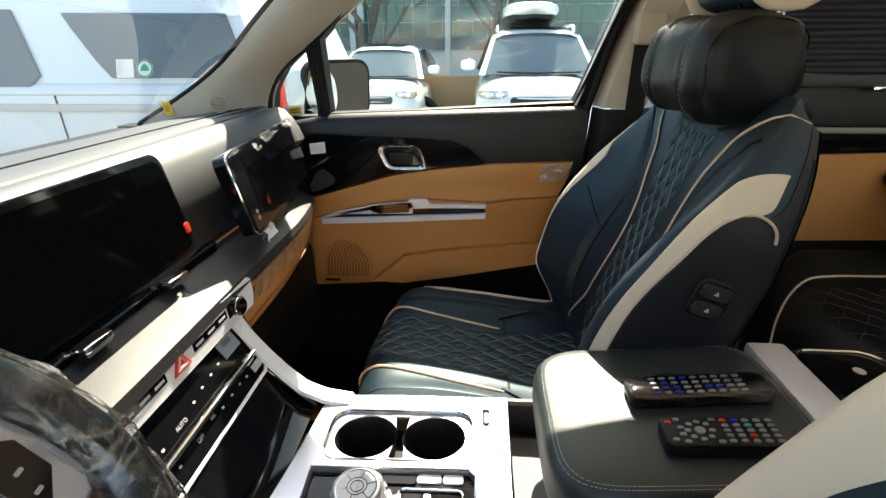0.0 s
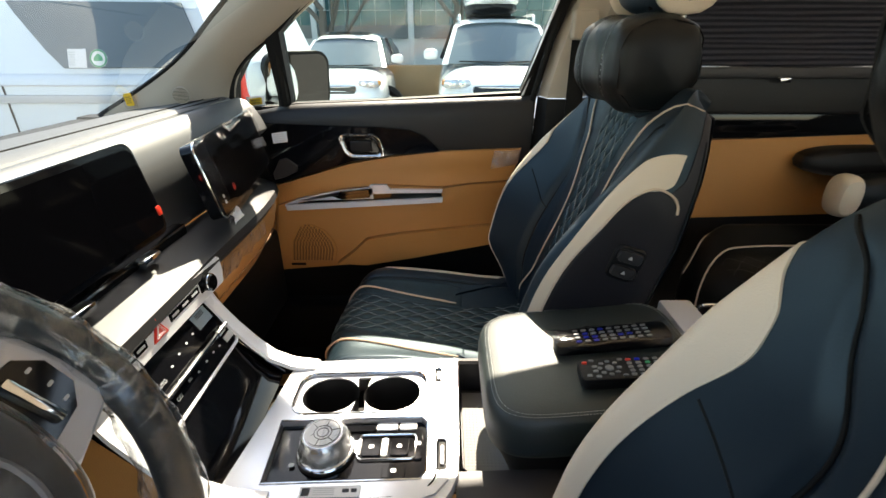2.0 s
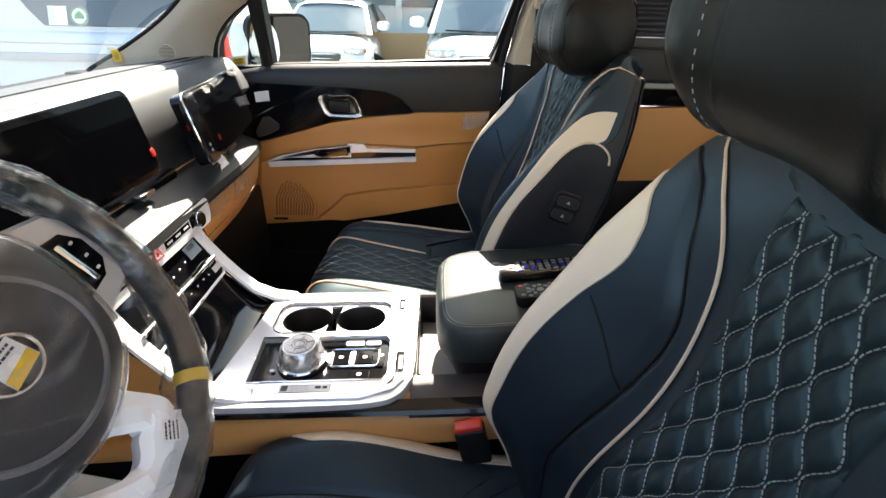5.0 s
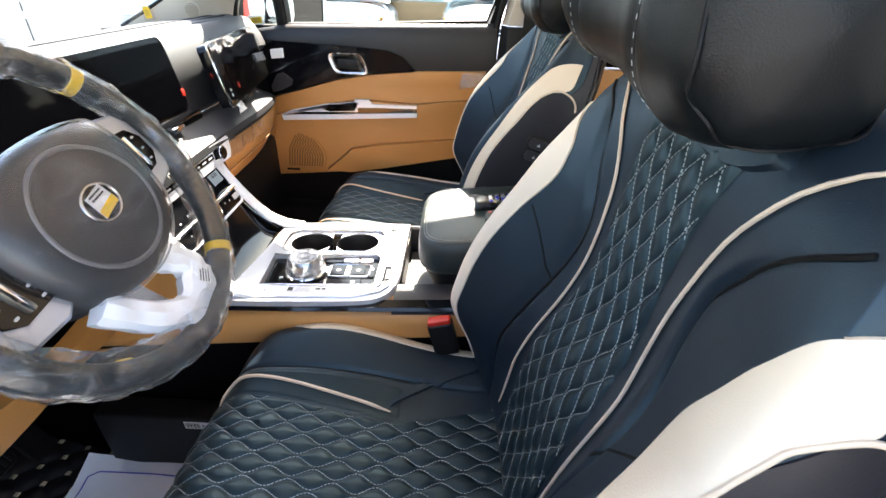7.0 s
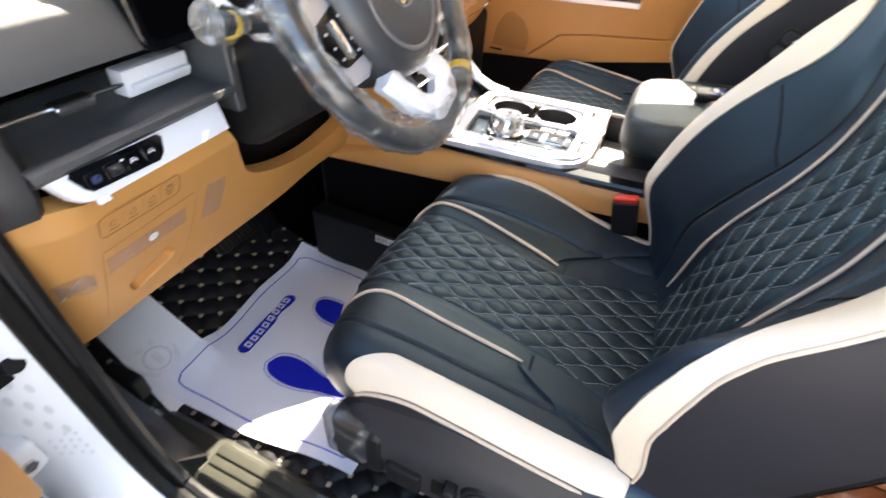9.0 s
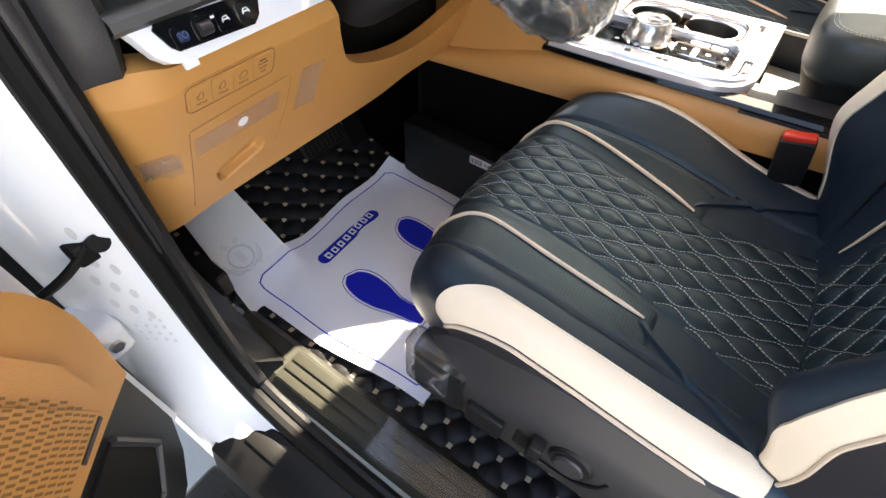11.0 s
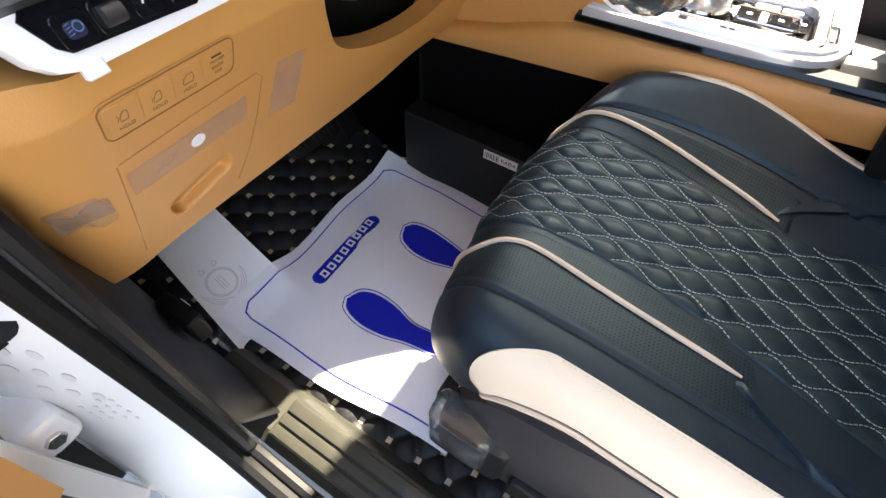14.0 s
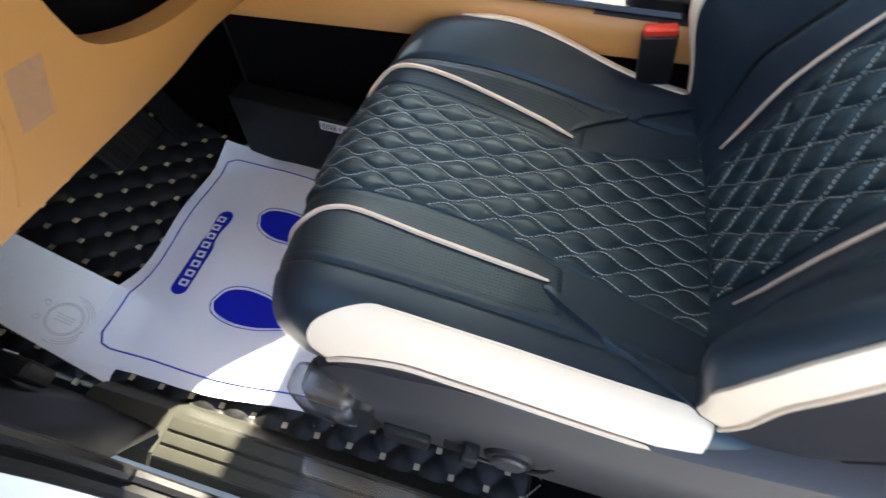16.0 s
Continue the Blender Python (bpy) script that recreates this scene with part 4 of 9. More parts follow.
windscreen = solid("window_windscreen", bm, WINDSCREEN, "clear tinted windscreen", "window", "structure")
part("band", tube([r[0] for r in ws], 0.012, 6), RUBBER, windscreen)


def pillar(name, path, mat, label, kind="structure"):
    return solid(name, rows_mesh(path), mat, label, "pillar", kind)


# passenger-side A pillar: beige trim between windscreen and quarter window
bm = bmesh.new()
front_edge = smooth_path([(-0.90, 1.262, 1.268), (-0.738, 1.25, 1.352), (-0.616, 1.235, 1.427), (-0.483, 1.215, 1.540), (-0.36, 1.19, 1.625), (-0.17, 1.15, 1.69)], 24)
rear_edge = smooth_path([(-0.575, 1.315, 1.262), (-0.553, 1.31, 1.345), (-0.50, 1.30, 1.412), (-0.385, 1.285, 1.488), (-0.25, 1.25, 1.58), (-0.08, 1.20, 1.685)], 24)
rows = []
for a, b_ in zip(front_edge, rear_edge):
    mid = (a + b_) / 2 + Vector((0.01, -0.028, 0.01))
    rows.append([a + Vector((-0.01, 0.05, 0)), a, a * 0.72 + b_ * 0.28 + Vector((0.004, -0.022, 0.006)), mid, a * 0.25 + b_ * 0.75 + Vector((0.003, -0.018, 0.005)), b_, b_ + Vector((0.008, 0.045, 0.0))])
solid("trim_windscreen_edge", tube([p + Vector((-0.012, 0.004, -0.002)) for p in front_edge], 0.006, 6), RUBBER, "black windscreen edge trim", "trim", "structure")
a_pillar = solid("a_pillar", rows_mesh(rows), BEIGE, "beige fabric windscreen pillar trim", "pillar", "structure", sharp=50)
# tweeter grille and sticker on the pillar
GRILLE_SHADE = material("grille_slot_shade", (0.12, 0.10, 0.08), 0.8)
tw = thing("pillar_speaker", "round beige speaker grille on windscreen pillar", "speaker", (-0.643, 1.216, 1.326))
m = axes((-0.643, 1.219, 1.326), (0.93, 0.30, 0.0), (-0.1, 0.0, 1.0))
part("grille_ring", disc((-0.643, 1.220, 1.326), m.col[2][:3], 0.022, 0.003), BEIGE, tw)
# flat brown strips imitate the shade between the grille's slats
for k in range(11):
    v = -0.0175 + 0.0035 * k
    half = math.sqrt(0.0195 ** 2 - v * v)
    part("slot_shade", plate([(-half, v - 0.0007), (half, v - 0.0007), (half, v + 0.0007), (-half, v + 0.0007)], 0.0008, m @ Matrix.Translation((0, 0, 0.0028)), 0.0), GRILLE_SHADE, tw)
st = thing("warning_sticker", "yellow warning sticker on clear backing on pillar", "sticker", (-0.803, 1.245, 1.309))
m = axes((-0.800, 1.241, 1.312), (0.93, 0.20, 0.12), (-0.15, -0.05, 1.0))
part("backing", plate(rounded(0.034, 0.046, 0.003, 2), 0.0006, m, 0.0), SHEER, st, "clear backing")
part("yellow_patch", plate(rounded(0.020, 0.034, 0.004, 2), 0.0005, m @ Matrix.Translation((0, 0, 0.0007)), 0.0), YELLOW, st)
bars(m @ Matrix.Translation((0, 0, 0.0013)), (-0.008, -0.003, 0.002, 0.007), 0.0018, st, INK, 0.014)

# ---- passenger door ----
door = thing("door_1", "passenger door with tan leather panel and gloss black trim", "car door", (-0.1, 1.36, 0.70), kind="structure")
# steel outer skin and frame with the window opening
window_hole = [(-0.40, 1.285), (-0.10, 1.297), (0.285, 1.318), (0.415, 1.75), (0.0, 1.75), (-0.17, 1.655), (-0.385, 1.478)]
quarter_hole = [(-0.575, 1.272), (-0.552, 1.345), (-0.50, 1.408), (-0.428, 1.462), (-0.437, 1.278)]
outline = [(-0.62, 0.60), (0.30, 0.60), (0.325, 1.16), (0.318, 1.315), (0.445, 1.76), (0.42, 1.79), (-0.02, 1.79), (-0.20, 1.69), (-0.42, 1.51), (-0.53, 1.44), (-0.60, 1.35), (-0.62, 1.24)]
bm = plate(outline, 0.05, at_y(1.42), 0.003)
bm = cut(bm, [plate(window_hole, 0.4, at_y(1.55), 0.0), plate(quarter_hole, 0.4, at_y(1.55), 0.0)])
def tumble(b):
    """The upper door leans in towards the roof."""
    bmesh.ops.bisect_plane(b, geom=b.verts[:] + b.edges[:] + b.faces[:], plane_co=(0, 0, 1.30), plane_no=(0, 0, 1))
    for v in b.verts:
        v.co.y -= 0.42 * max(0.0, v.co.z - 1.30)
    return b
bm = tumble(bm)
part("door_frame", bm, RUBBER, door, "black window frame")
bm = rows_mesh([[Vector((x, y, z)) for x in (-0.66, -0.2, 0.33)] for y, z in ((1.43, 0.45), (1.475, 0.70), (1.475, 1.0), (1.45, 1.25), (1.425, 1.268))])
part("outer_skin", bm, PAINT, door, "white painted outer skin")
part("window_glass", tumble(plate(window_hole, 0.004, at_y(1.405), 0.0)), GLASS, door, "clear side window").visible_shadow = False
part("quarter_glass", tumble(plate(quarter_hole, 0.004, at_y(1.405), 0.0)), GLASS, door).visible_shadow = False
part("quarter_bar", tube([(-0.418, 1.375, 1.265), (-0.405, 1.31, 1.50)], 0.014, 8, flat=1.0), RUBBER, door)
part("quarter_seal", tube(smooth_path([(-0.57, 1.338, 1.25), (-0.556, 1.335, 1.345), (-0.505, 1.328, 1.412), (-0.395, 1.312, 1.488), (-0.24, 1.27, 1.60), (-0.10, 1.22, 1.685)], 24), 0.012, 8), RUBBER, door)
part("rear_seal", tube([(0.312, 1.345, 1.05), (0.318, 1.345, 1.30), (0.366, 1.275, 1.56), (0.41, 1.20, 1.74)], 0.010, 8), RUBBER, door)
part("frame_edge", tube([(0.288, 1.375, 1.30), (0.358, 1.275, 1.56), (0.40, 1.20, 1.74)], 0.007, 6), PAINT, door, "white frame edge")
# upper black rail, wrapped over to the sill
rows = []
for k in range(25):
    u = k / 24
    x = -0.60 + 0.92 * u
    top = 1.262 + 0.05 * min(1, u * 3.2) if u < 0.3125 else 1.287 + 0.027 * (u - 0.3125) / 0.6875
    top = 1.25 + 0.026 * min(1, u / 0.22) + 0.035 * u
    rows.append([Vector((x, y, z)) for y, z in ((1.40, top - 0.004), (1.375, top), (1.350, top - 0.002), (1.333, top - 0.016), (1.327, top - 0.05), (1.332, 1.155), (1.345, 1.12))])
part("upper_rail", rows_mesh(rows), DOOR_BLACK, door, "soft black door top rail", 50)
# gloss black panel
gl = [(-0.515, 1.238), (-0.303, 1.230), (-0.142, 1.225), (-0.046, 1.217), (0.002, 1.198), (0.046, 1.154), (-0.111, 1.140), (-0.228, 1.120), (-0.348, 1.084), (-0.470, 1.048), (-0.490, 1.13)]
part("gloss_panel", plate(gl, 0.012, at_y(1.330), 0.003), GLOSS, door, "gloss black trim panel")
part("tweeter_pod", plate([(-0.466, 1.085), (-0.440, 1.128), (-0.418, 1.134), (-0.388, 1.110), (-0.392, 1.092), (-0.43, 1.074), (-0.462, 1.066)], 0.006, at_y(1.317), 0.004), DARKGREY, door)
# tan leather panel, in three pads with a crease between
tan_up = [(-0.464, 1.047), (-0.346, 1.081), (-0.226, 1.116), (-0.110, 1.136), (0.050, 1.153), (0.293, 1.162), (0.285, 1.120), (0.262, 1.063), (0.151, 1.056), (0.054, 1.043), (-0.118, 1.050), (-0.277, 1.032), (-0.40, 1.006), (-0.468, 0.985)]
tan_low = [(-0.468, 0.983), (-0.40, 1.004), (-0.277, 1.030), (-0.118, 1.048), (0.054, 1.041), (0.151, 1.054), (0.262, 1.061), (0.215, 0.925), (-0.079, 0.893), (-0.193, 0.873), (-0.239, 0.829), (-0.295, 0.785), (-0.505, 0.768), (-0.478, 0.922)]
tan_pocket = [(-0.293, 0.783), (-0.237, 0.827), (-0.191, 0.871), (-0.079, 0.891), (0.215, 0.922), (0.215, 0.857), (-0.044, 0.805), (-0.20, 0.778)]
part("upper_pad", plate(tan_up, 0.022, at_y(1.342), 0.008), TAN, door, "smooth tan leather pad", 50)
part("arm_pad", plate(tan_low, 0.034, at_y(1.345), 0.006), TAN, door, "tan leather armrest pad", 50)
part("map_pocket", plate(tan_pocket, 0.048, at_y(1.345), 0.006), TAN_PLASTIC, door, "tan plastic map pocket", 50)
part("panel_edge", plate([(-0.545, 0.743), (-0.20, 0.772), (-0.20, 0.79), (-0.50, 0.775), (-0.472, 0.92), (-0.458, 1.04), (-0.475, 1.045), (-0.52, 0.88)], 0.020, at_y(1.345), 0.003), TAN_PLASTIC, door)
# the crease's shade is drawn as a darker tan rod
for pts in ([(0.054, 1.30, 1.044), (0.151, 1.309, 1.057), (0.262, 1.317, 1.064)],):
    part("crease", tube(smooth_path(pts, 12), 0.0022, 6), TAN_DARK, door)
# crinkled film remnant on the pad
part("film_patch", plate([(0.20, 1.10), (0.285, 1.115), (0.288, 1.158), (0.21, 1.155)], 0.001, at_y(1.318), 0.0), FILM, door, "crinkled clear film patch").visible_shadow = False
# chrome armrest trim with the window switch
part("arm_trim_dark", plate([(-0.425, 0.985), (-0.277, 1.024), (-0.173, 1.038), (0.052, 1.034), (0.052, 1.012), (-0.212, 1.002), (-0.42, 0.980)], 0.006, at_y(1.309), 0.002), GLOSS, door)
SILVER = material("bright_silver_trim", (0.70, 0.72, 0.76), 0.25, metal=0.0, coat=0.5, vary=0.04, scale=12)
arm = part("arm_trim", plate([(-0.438, 0.990), (-0.434, 0.972), (-0.212, 0.984), (0.055, 1.000), (0.055, 1.015), (-0.212, 1.001)], 0.016, at_y(1.309), 0.004), SILVER, door, "chrome armrest trim")
part("arm_trim_fill", plate([(-0.40, 1.003), (-0.160, 1.010), (-0.160, 1.046), (-0.277, 1.031)], 0.012, at_y(1.309), 0.001), SILVER, door)
part("window_switch_panel", plate([(-0.275, 1.016), (-0.172, 1.020), (-0.172, 1.040), (-0.262, 1.034)], 0.0175, at_y(1.309), 0.001), GLOSS, door, "gloss black window switch panel")
part("arm_trim_top", plate([(-0.438, 0.990), (-0.398, 1.008), (-0.277, 1.033), (-0.173, 1.045), (-0.168, 1.054), (-0.118, 1.055), (-0.107, 1.040), (0.054, 1.040), (0.054, 1.030), (-0.10, 1.028), (-0.277, 1.020), (-0.398, 0.998)], 0.012, at_y(1.309), 0.003), SILVER, door)
part("window_switch", plate([(-0.285, 1.019), (-0.19, 1.033), (-0.168, 1.030), (-0.17, 1.017), (-0.26, 1.010)], 0.020, at_y(1.309), 0.003), GLOSS, door, "black window switch")
# inner handle: chrome frame round a dark bowl
def handle_ring(k, w):
    return [at_y(1.318) @ Vector((-0.186 + x * k - 0.38 * y * k, 1.171 + y * k * (0.92 + 0.08 * k), w)) for x, y in rounded(0.122, 0.066, 0.020)]
part("handle_bowl", rows_mesh([handle_ring(0.74, 0.006), handle_ring(0.70, -0.004), handle_ring(0.05, -0.010)], closed=True), RUBBER, door, "dark handle bowl", 50)
part("handle_frame", rows_mesh([handle_ring(1.02, 0.0), handle_ring(1.0, 0.007), handle_ring(0.95, 0.011), handle_ring(0.86, 0.010), handle_ring(0.76, 0.006), handle_ring(0.73, -0.002)], closed=True), SATIN, door, "satin chrome door handle surround", 60)
part("handle_edge", tube(handle_ring(0.97, 0.0105), 0.0016, 6, closed=True), CHROME, door)
part("handle_lever", box((-0.222, 1.309, 1.154), (-0.158, 1.319, 1.186), 0.006), BLACK, door, "black pull lever")
# speaker grille: flat dark plates stand in for the shade in its tilted slots
spk = [(-0.412, 0.915), (-0.371, 0.922), (-0.325, 0.900), (-0.298, 0.860), (-0.292, 0.831), (-0.300, 0.795), (-0.450, 0.790), (-0.442, 0.860)]
grille = part("speaker_grille", plate(spk, 0.004, at_y(1.311), 0.002), TAN_PLASTIC, door, "tan slotted speaker grille")
for k in range(17):
    z = 0.797 + 0.0075 * k
    xs = []
    for (xa, za), (xb, zb) in zip(spk, spk[1:] + spk[:1]):
        if (za - z) * (zb - z) < 0:
            xs.append(xa + (xb - xa) * (z - za) / (zb - za))
    if len(xs) >= 2:
        lo, hi = min(xs) + 0.008, max(xs) - 0.008
        n = max(1, int((hi - lo) / 0.0095))
        for q in range(n):
            xx = lo + (hi - lo) * (q + 0.5) / n
            bmq = plate([(xx - 0.0022, z - 0.0033), (xx + 0.0032, z - 0.0033), (xx + 0.0022, z + 0.0033), (xx - 0.0032, z + 0.0033)], 0.0008, at_y(1.3068), 0.0)
            if q == 0 and k == 0:
                holes = bmq
            else:
                join(holes, bmq)
part("slots", holes, TAN_DARK, grille)["kind"] = "stuff"
part("badge_strip", box((-0.448, 1.3035, 0.776), (-0.40, 1.3075, 0.783), 0.001), RUBBER, door)
part("label", plate([(-0.453, 1.207), (-0.408, 1.213), (-0.408, 1.182), (-0.452, 1.177)], 0.0008, at_y(1.3172), 0.0), LABEL, door, "small white printed label")
bars(axes((-0.43, 1.3162, 1.195), (1, 0, 0.13), (0, 0, 1)), (-0.009, -0.003, 0.003, 0.009), 0.0025, door, GREYPRINT, 0.032)
part("yellow_sticker", plate([(-0.535, 1.295), (-0.497, 1.300), (-0.496, 1.280), (-0.535, 1.276)], 0.0008, at_y(1.398), 0.0), YELLOW, door, "yellow sticker on quarter window")
part("sticker_backing", plate([(-0.545, 1.300), (-0.49, 1.306), (-0.488, 1.266), (-0.545, 1.262)], 0.0006, at_y(1.4), 0.0), LABEL, door)
bars(axes((-0.516, 1.3968, 1.288), (1, 0, 0.1), (0, 0, 1)), (-0.004, 0.003), 0.0035, door, INK, 0.026)

# wing mirror outside the quarter window
mir = thing("wing_mirror", "white wing mirror with black-framed glass", "wing mirror", (-0.47, 1.50, 1.27))
def blob(c, h, n=2.8, seg=24, rings=14, tilt=0.0):
    rows = []
    for j in range(rings + 1):
        v = -1 + 2 * j / rings
        k = max(0.02, (1 - abs(v) ** n) ** (1 / n)) if abs(v) < 1 else 0.02
        row = []
        for i in range(seg):
            a = 2 * math.pi * i / seg
            cc, ss = math.cos(a), math.sin(a)
            row.append(Vector((c[0] + h[0] * k * math.copysign(abs(cc) ** (2 / n), cc), c[1] + h[1] * v, c[2] + h[2] * k * math.copysign(abs(ss) ** (2 / n), ss) + tilt * v * h[1])))
        rows.append(row)
    return rows_mesh(rows, closed=True, cap=True)
part("housing", blob((-0.535, 1.66, 1.325), (0.085, 0.125, 0.098)), PAINT, mir, "white painted housing")
up_m = lambda z: Matrix.Translation((0, 0, z))
m = axes((-0.446, 1.638, 1.322), (0.62, 0.78, 0), (0.10, 0.0, 1))
part("rim", plate(rounded(0.262, 0.200, 0.05), -0.018, m, 0.004), RUBBER, mir)
# the dim reflection is put into the mirror's dark base colour
MIRROR = material("darkened_mirror_glass", (0.075, 0.07, 0.068), 0.03, metal=1.0, vary=0.02, scale=8, rough_vary=0.01)
part("mirror_glass", plate(rounded(0.240, 0.180, 0.042), 0.002, m @ up_m(0.001), 0.0), MIRROR, mir, "mirror glass with its dark reflection in the colour")
part("foot", tube(smooth_path([(-0.50, 1.46, 1.262), (-0.505, 1.52, 1.262), (-0.515, 1.58, 1.275)], 8), 0.022, 8), GLOSS, mir)

# ---- B pillar and sliding door on the passenger side ----
bp = thing("b_pillar", "beige upper and black lower centre pillar trim", "pillar", (0.40, 1.34, 0.9), kind="structure")
part("upper_trim", rows_mesh([[Vector(p) for p in r] for r in (
    [(0.335, 1.36, 1.31), (0.350, 1.30, 1.31), (0.420, 1.285, 1.31), (0.470, 1.34, 1.31)],
    [(0.355, 1.34, 1.42), (0.372, 1.28, 1.42), (0.445, 1.265, 1.42), (0.49, 1.32, 1.42)],
    [(0.395, 1.30, 1.58), (0.412, 1.245, 1.58), (0.49, 1.23, 1.58), (0.54, 1.28, 1.58)],
    [(0.43, 1.20, 1.77), (0.45, 1.15, 1.77), (0.55, 1.13, 1.77), (0.59, 1.17, 1.77)])]), BEIGE, bp, "beige fabric")
part("lower_trim", rows_mesh([[Vector(p) for p in r] for r in (
    [(0.30, 1.36, 0.45), (0.34, 1.30, 0.45), (0.46, 1.30, 0.45), (0.52, 1.36, 0.45)],
    [(0.31, 1.36, 0.9), (0.345, 1.30, 0.9), (0.45, 1.295, 0.9), (0.50, 1.36, 0.9)],
    [(0.335, 1.36, 1.308), (0.352, 1.298, 1.308), (0.435, 1.288, 1.308), (0.48, 1.34, 1.308)])]), BLACK, bp, "black plastic")
part("belt", box((0.395, 1.262, 0.85), (0.440, 1.266, 1.50), 0.001), RUBBER, bp, "black seat belt webbing")
part("belt_anchor", box((0.385, 1.225, 1.46), (0.45, 1.262, 1.53), 0.012, 3), BEIGE, bp)

sd = thing("door_2", "rear sliding door with tan panel and pleated window blind", "car door", (1.4, 1.36, 0.7), kind="structure")
part("lower_panel", box((0.52, 1.33, 0.45), (2.76, 1.38, 0.96), 0.01), BLACK, sd)
part("tan_panel", plate([(0.53, 0.93), (2.5, 0.99), (2.6, 1.25), (1.6, 1.215), (0.935, 1.19), (0.53, 1.175)], 0.03, at_y(1.35), 0.008), TAN, sd, "tan leather panel")
part("gloss_band", box((0.52, 1.325, 1.19), (2.76, 1.38, 1.27), 0.01), GLOSS, sd)
part("upper_band", box((0.52, 1.315, 1.262), (2.76, 1.38, 1.368), 0.016, 3), DOOR_BLACK, sd)
part("blind_rail", box((0.60, 1.295, 1.362), (2.6, 1.335, 1.392), 0.006), DARKGREY, sd)
part("blind_clip", box((0.985, 1.283, 1.352), (1.015, 1.300, 1.366), 0.004), CHROME, sd)
rows = []
for k in range(49):
    z = 1.392 + 0.33 * k / 48
    y = 1.325 - (0.010 if k % 2 else 0.0) - 0.10 * (k / 48) ** 2
    rows.append([Vector((0.56 + 2.05 * i / 10, y + 0.002 * math.sin(i * 3 + k), z + 0.0016 * math.sin(i * 2.1 + k * 0.7))) for i in range(11)])
part("pleated_blind", rows_mesh(rows), BLIND, sd, "grey pleated fabric blind", 10)
part("armrest", headrest_block(1.30, 1.285, 1.135, 0.20, 0.055, 0.044), BLACK, sd, "black door armrest")

# second-row seat behind the passenger
DIM_THREAD = material("dim_grey_thread", (0.09, 0.09, 0.095), 0.7, vary=0.15, scale=60)
def rear_seat(yc, label, back=0.0):
    ob = thing("rear_seat", label, "car seat", (1.3 + back, yc, 0.46), group="rear seats")
    def cushion_at(u, v):
        x = back + 0.735 + 0.70 * u + 0.07 * abs(v) ** 2.5 * (1 - u)
        roll = max(0.0, 1 - u / 0.16)
        swell = 0.05 * min(1.0, max(0.0, (abs(v) - 0.45) / 0.4)) ** 1.4
        z = 0.925 - 0.14 * roll ** 2.2 + swell - 0.10 * (max(0, abs(v) - 0.86) / 0.14) ** 2
        return Vector((x, yc + 0.30 * v, z))
    rows = [[cushion_at(i / 30, -1 + 2 * j / 60) for j in range(61)] for i in range(31)]
    rows.insert(0, [p + Vector((0.01, 0, -0.24)) for p in rows[0]])
    cu = part("seat_cushion", rows_mesh(rows), PILLOW_LEATHER, ob, sharp=60)
    far_pipe = spline([(0.0, 0.26), (0.03, 0.40), (0.07, 0.51), (0.14, 0.57), (0.30, 0.60), (0.95, 0.60)])
    rim_pipe = spline([(0.02, 0.78), (0.07, 0.90), (0.14, 0.945), (0.30, 0.955), (0.95, 0.955)])
    for s in (-1, 1):
        for pipe in (far_pipe, rim_pipe):
            part("piping", tube([cushion_at(u, s * pipe(u)) + Vector((0, 0, 0.003)) for u in [0.93 * (k / 30) ** 1.6 for k in range(31)]], 0.0028, 6), PIPE, cu)
    for k in range(9):
        part("quilt_stitching", tube([cushion_at(0.10 + 0.85 * i / 90, -0.42 + 0.84 * k / 8 + 0.05 * math.sin(i * 0.75 + math.pi * k)) + Vector((0, 0, 0.0008)) for i in range(91)], 0.0005, 4), DIM_THREAD, cu)
    rows = []
    for i in range(21):
        u = i / 20
        rows.append([Vector((back + 1.42 + 0.20 * u - 0.05 * abs(v) ** 2 * math.sin(u * 3), yc + (0.27 - 0.05 * u) * v, 0.88 + 0.56 * u)) for v in [-1 + 2 * j / 20 for j in range(21)]])
    part("backrest", rows_mesh(rows), PILLOW_LEATHER, ob, sharp=60)
    part("back_shell", box((back + 1.56, yc - 0.25, 0.80), (back + 1.66, yc + 0.25, 1.40), 0.04, 3, None), BLACK, ob)
    for s in (-1, 1):
        ar = part("armrest", headrest_block(back + 1.28, yc + s * 0.215, 1.075, 0.17, 0.045, 0.062), PILLOW_LEATHER, ob)
        part("armrest_strip", headrest_block(back + 1.135, yc + s * 0.205, 1.08, 0.035, 0.038, 0.058), CREAM, ar, "cream leather armrest end")
    part("base", box((back + 0.96, yc - 0.24, 0.452), (back + 1.5, yc + 0.24, 0.78), 0.03, 3), BLACK, ob)
    return ob


rear_seat(PASS_Y, "dark quilted leather second-row seat with cream piping")
rear_seat(SEAT_Y, "dark quilted leather second-row seat behind the driver", 0.52)


# ---- centre console ----


def up(z):
    return Matrix.Translation((0, 0, z))


con = thing("centre_console", "white-topped centre console with tan leather sides", "console", (0.1, MID_Y, 0.46))
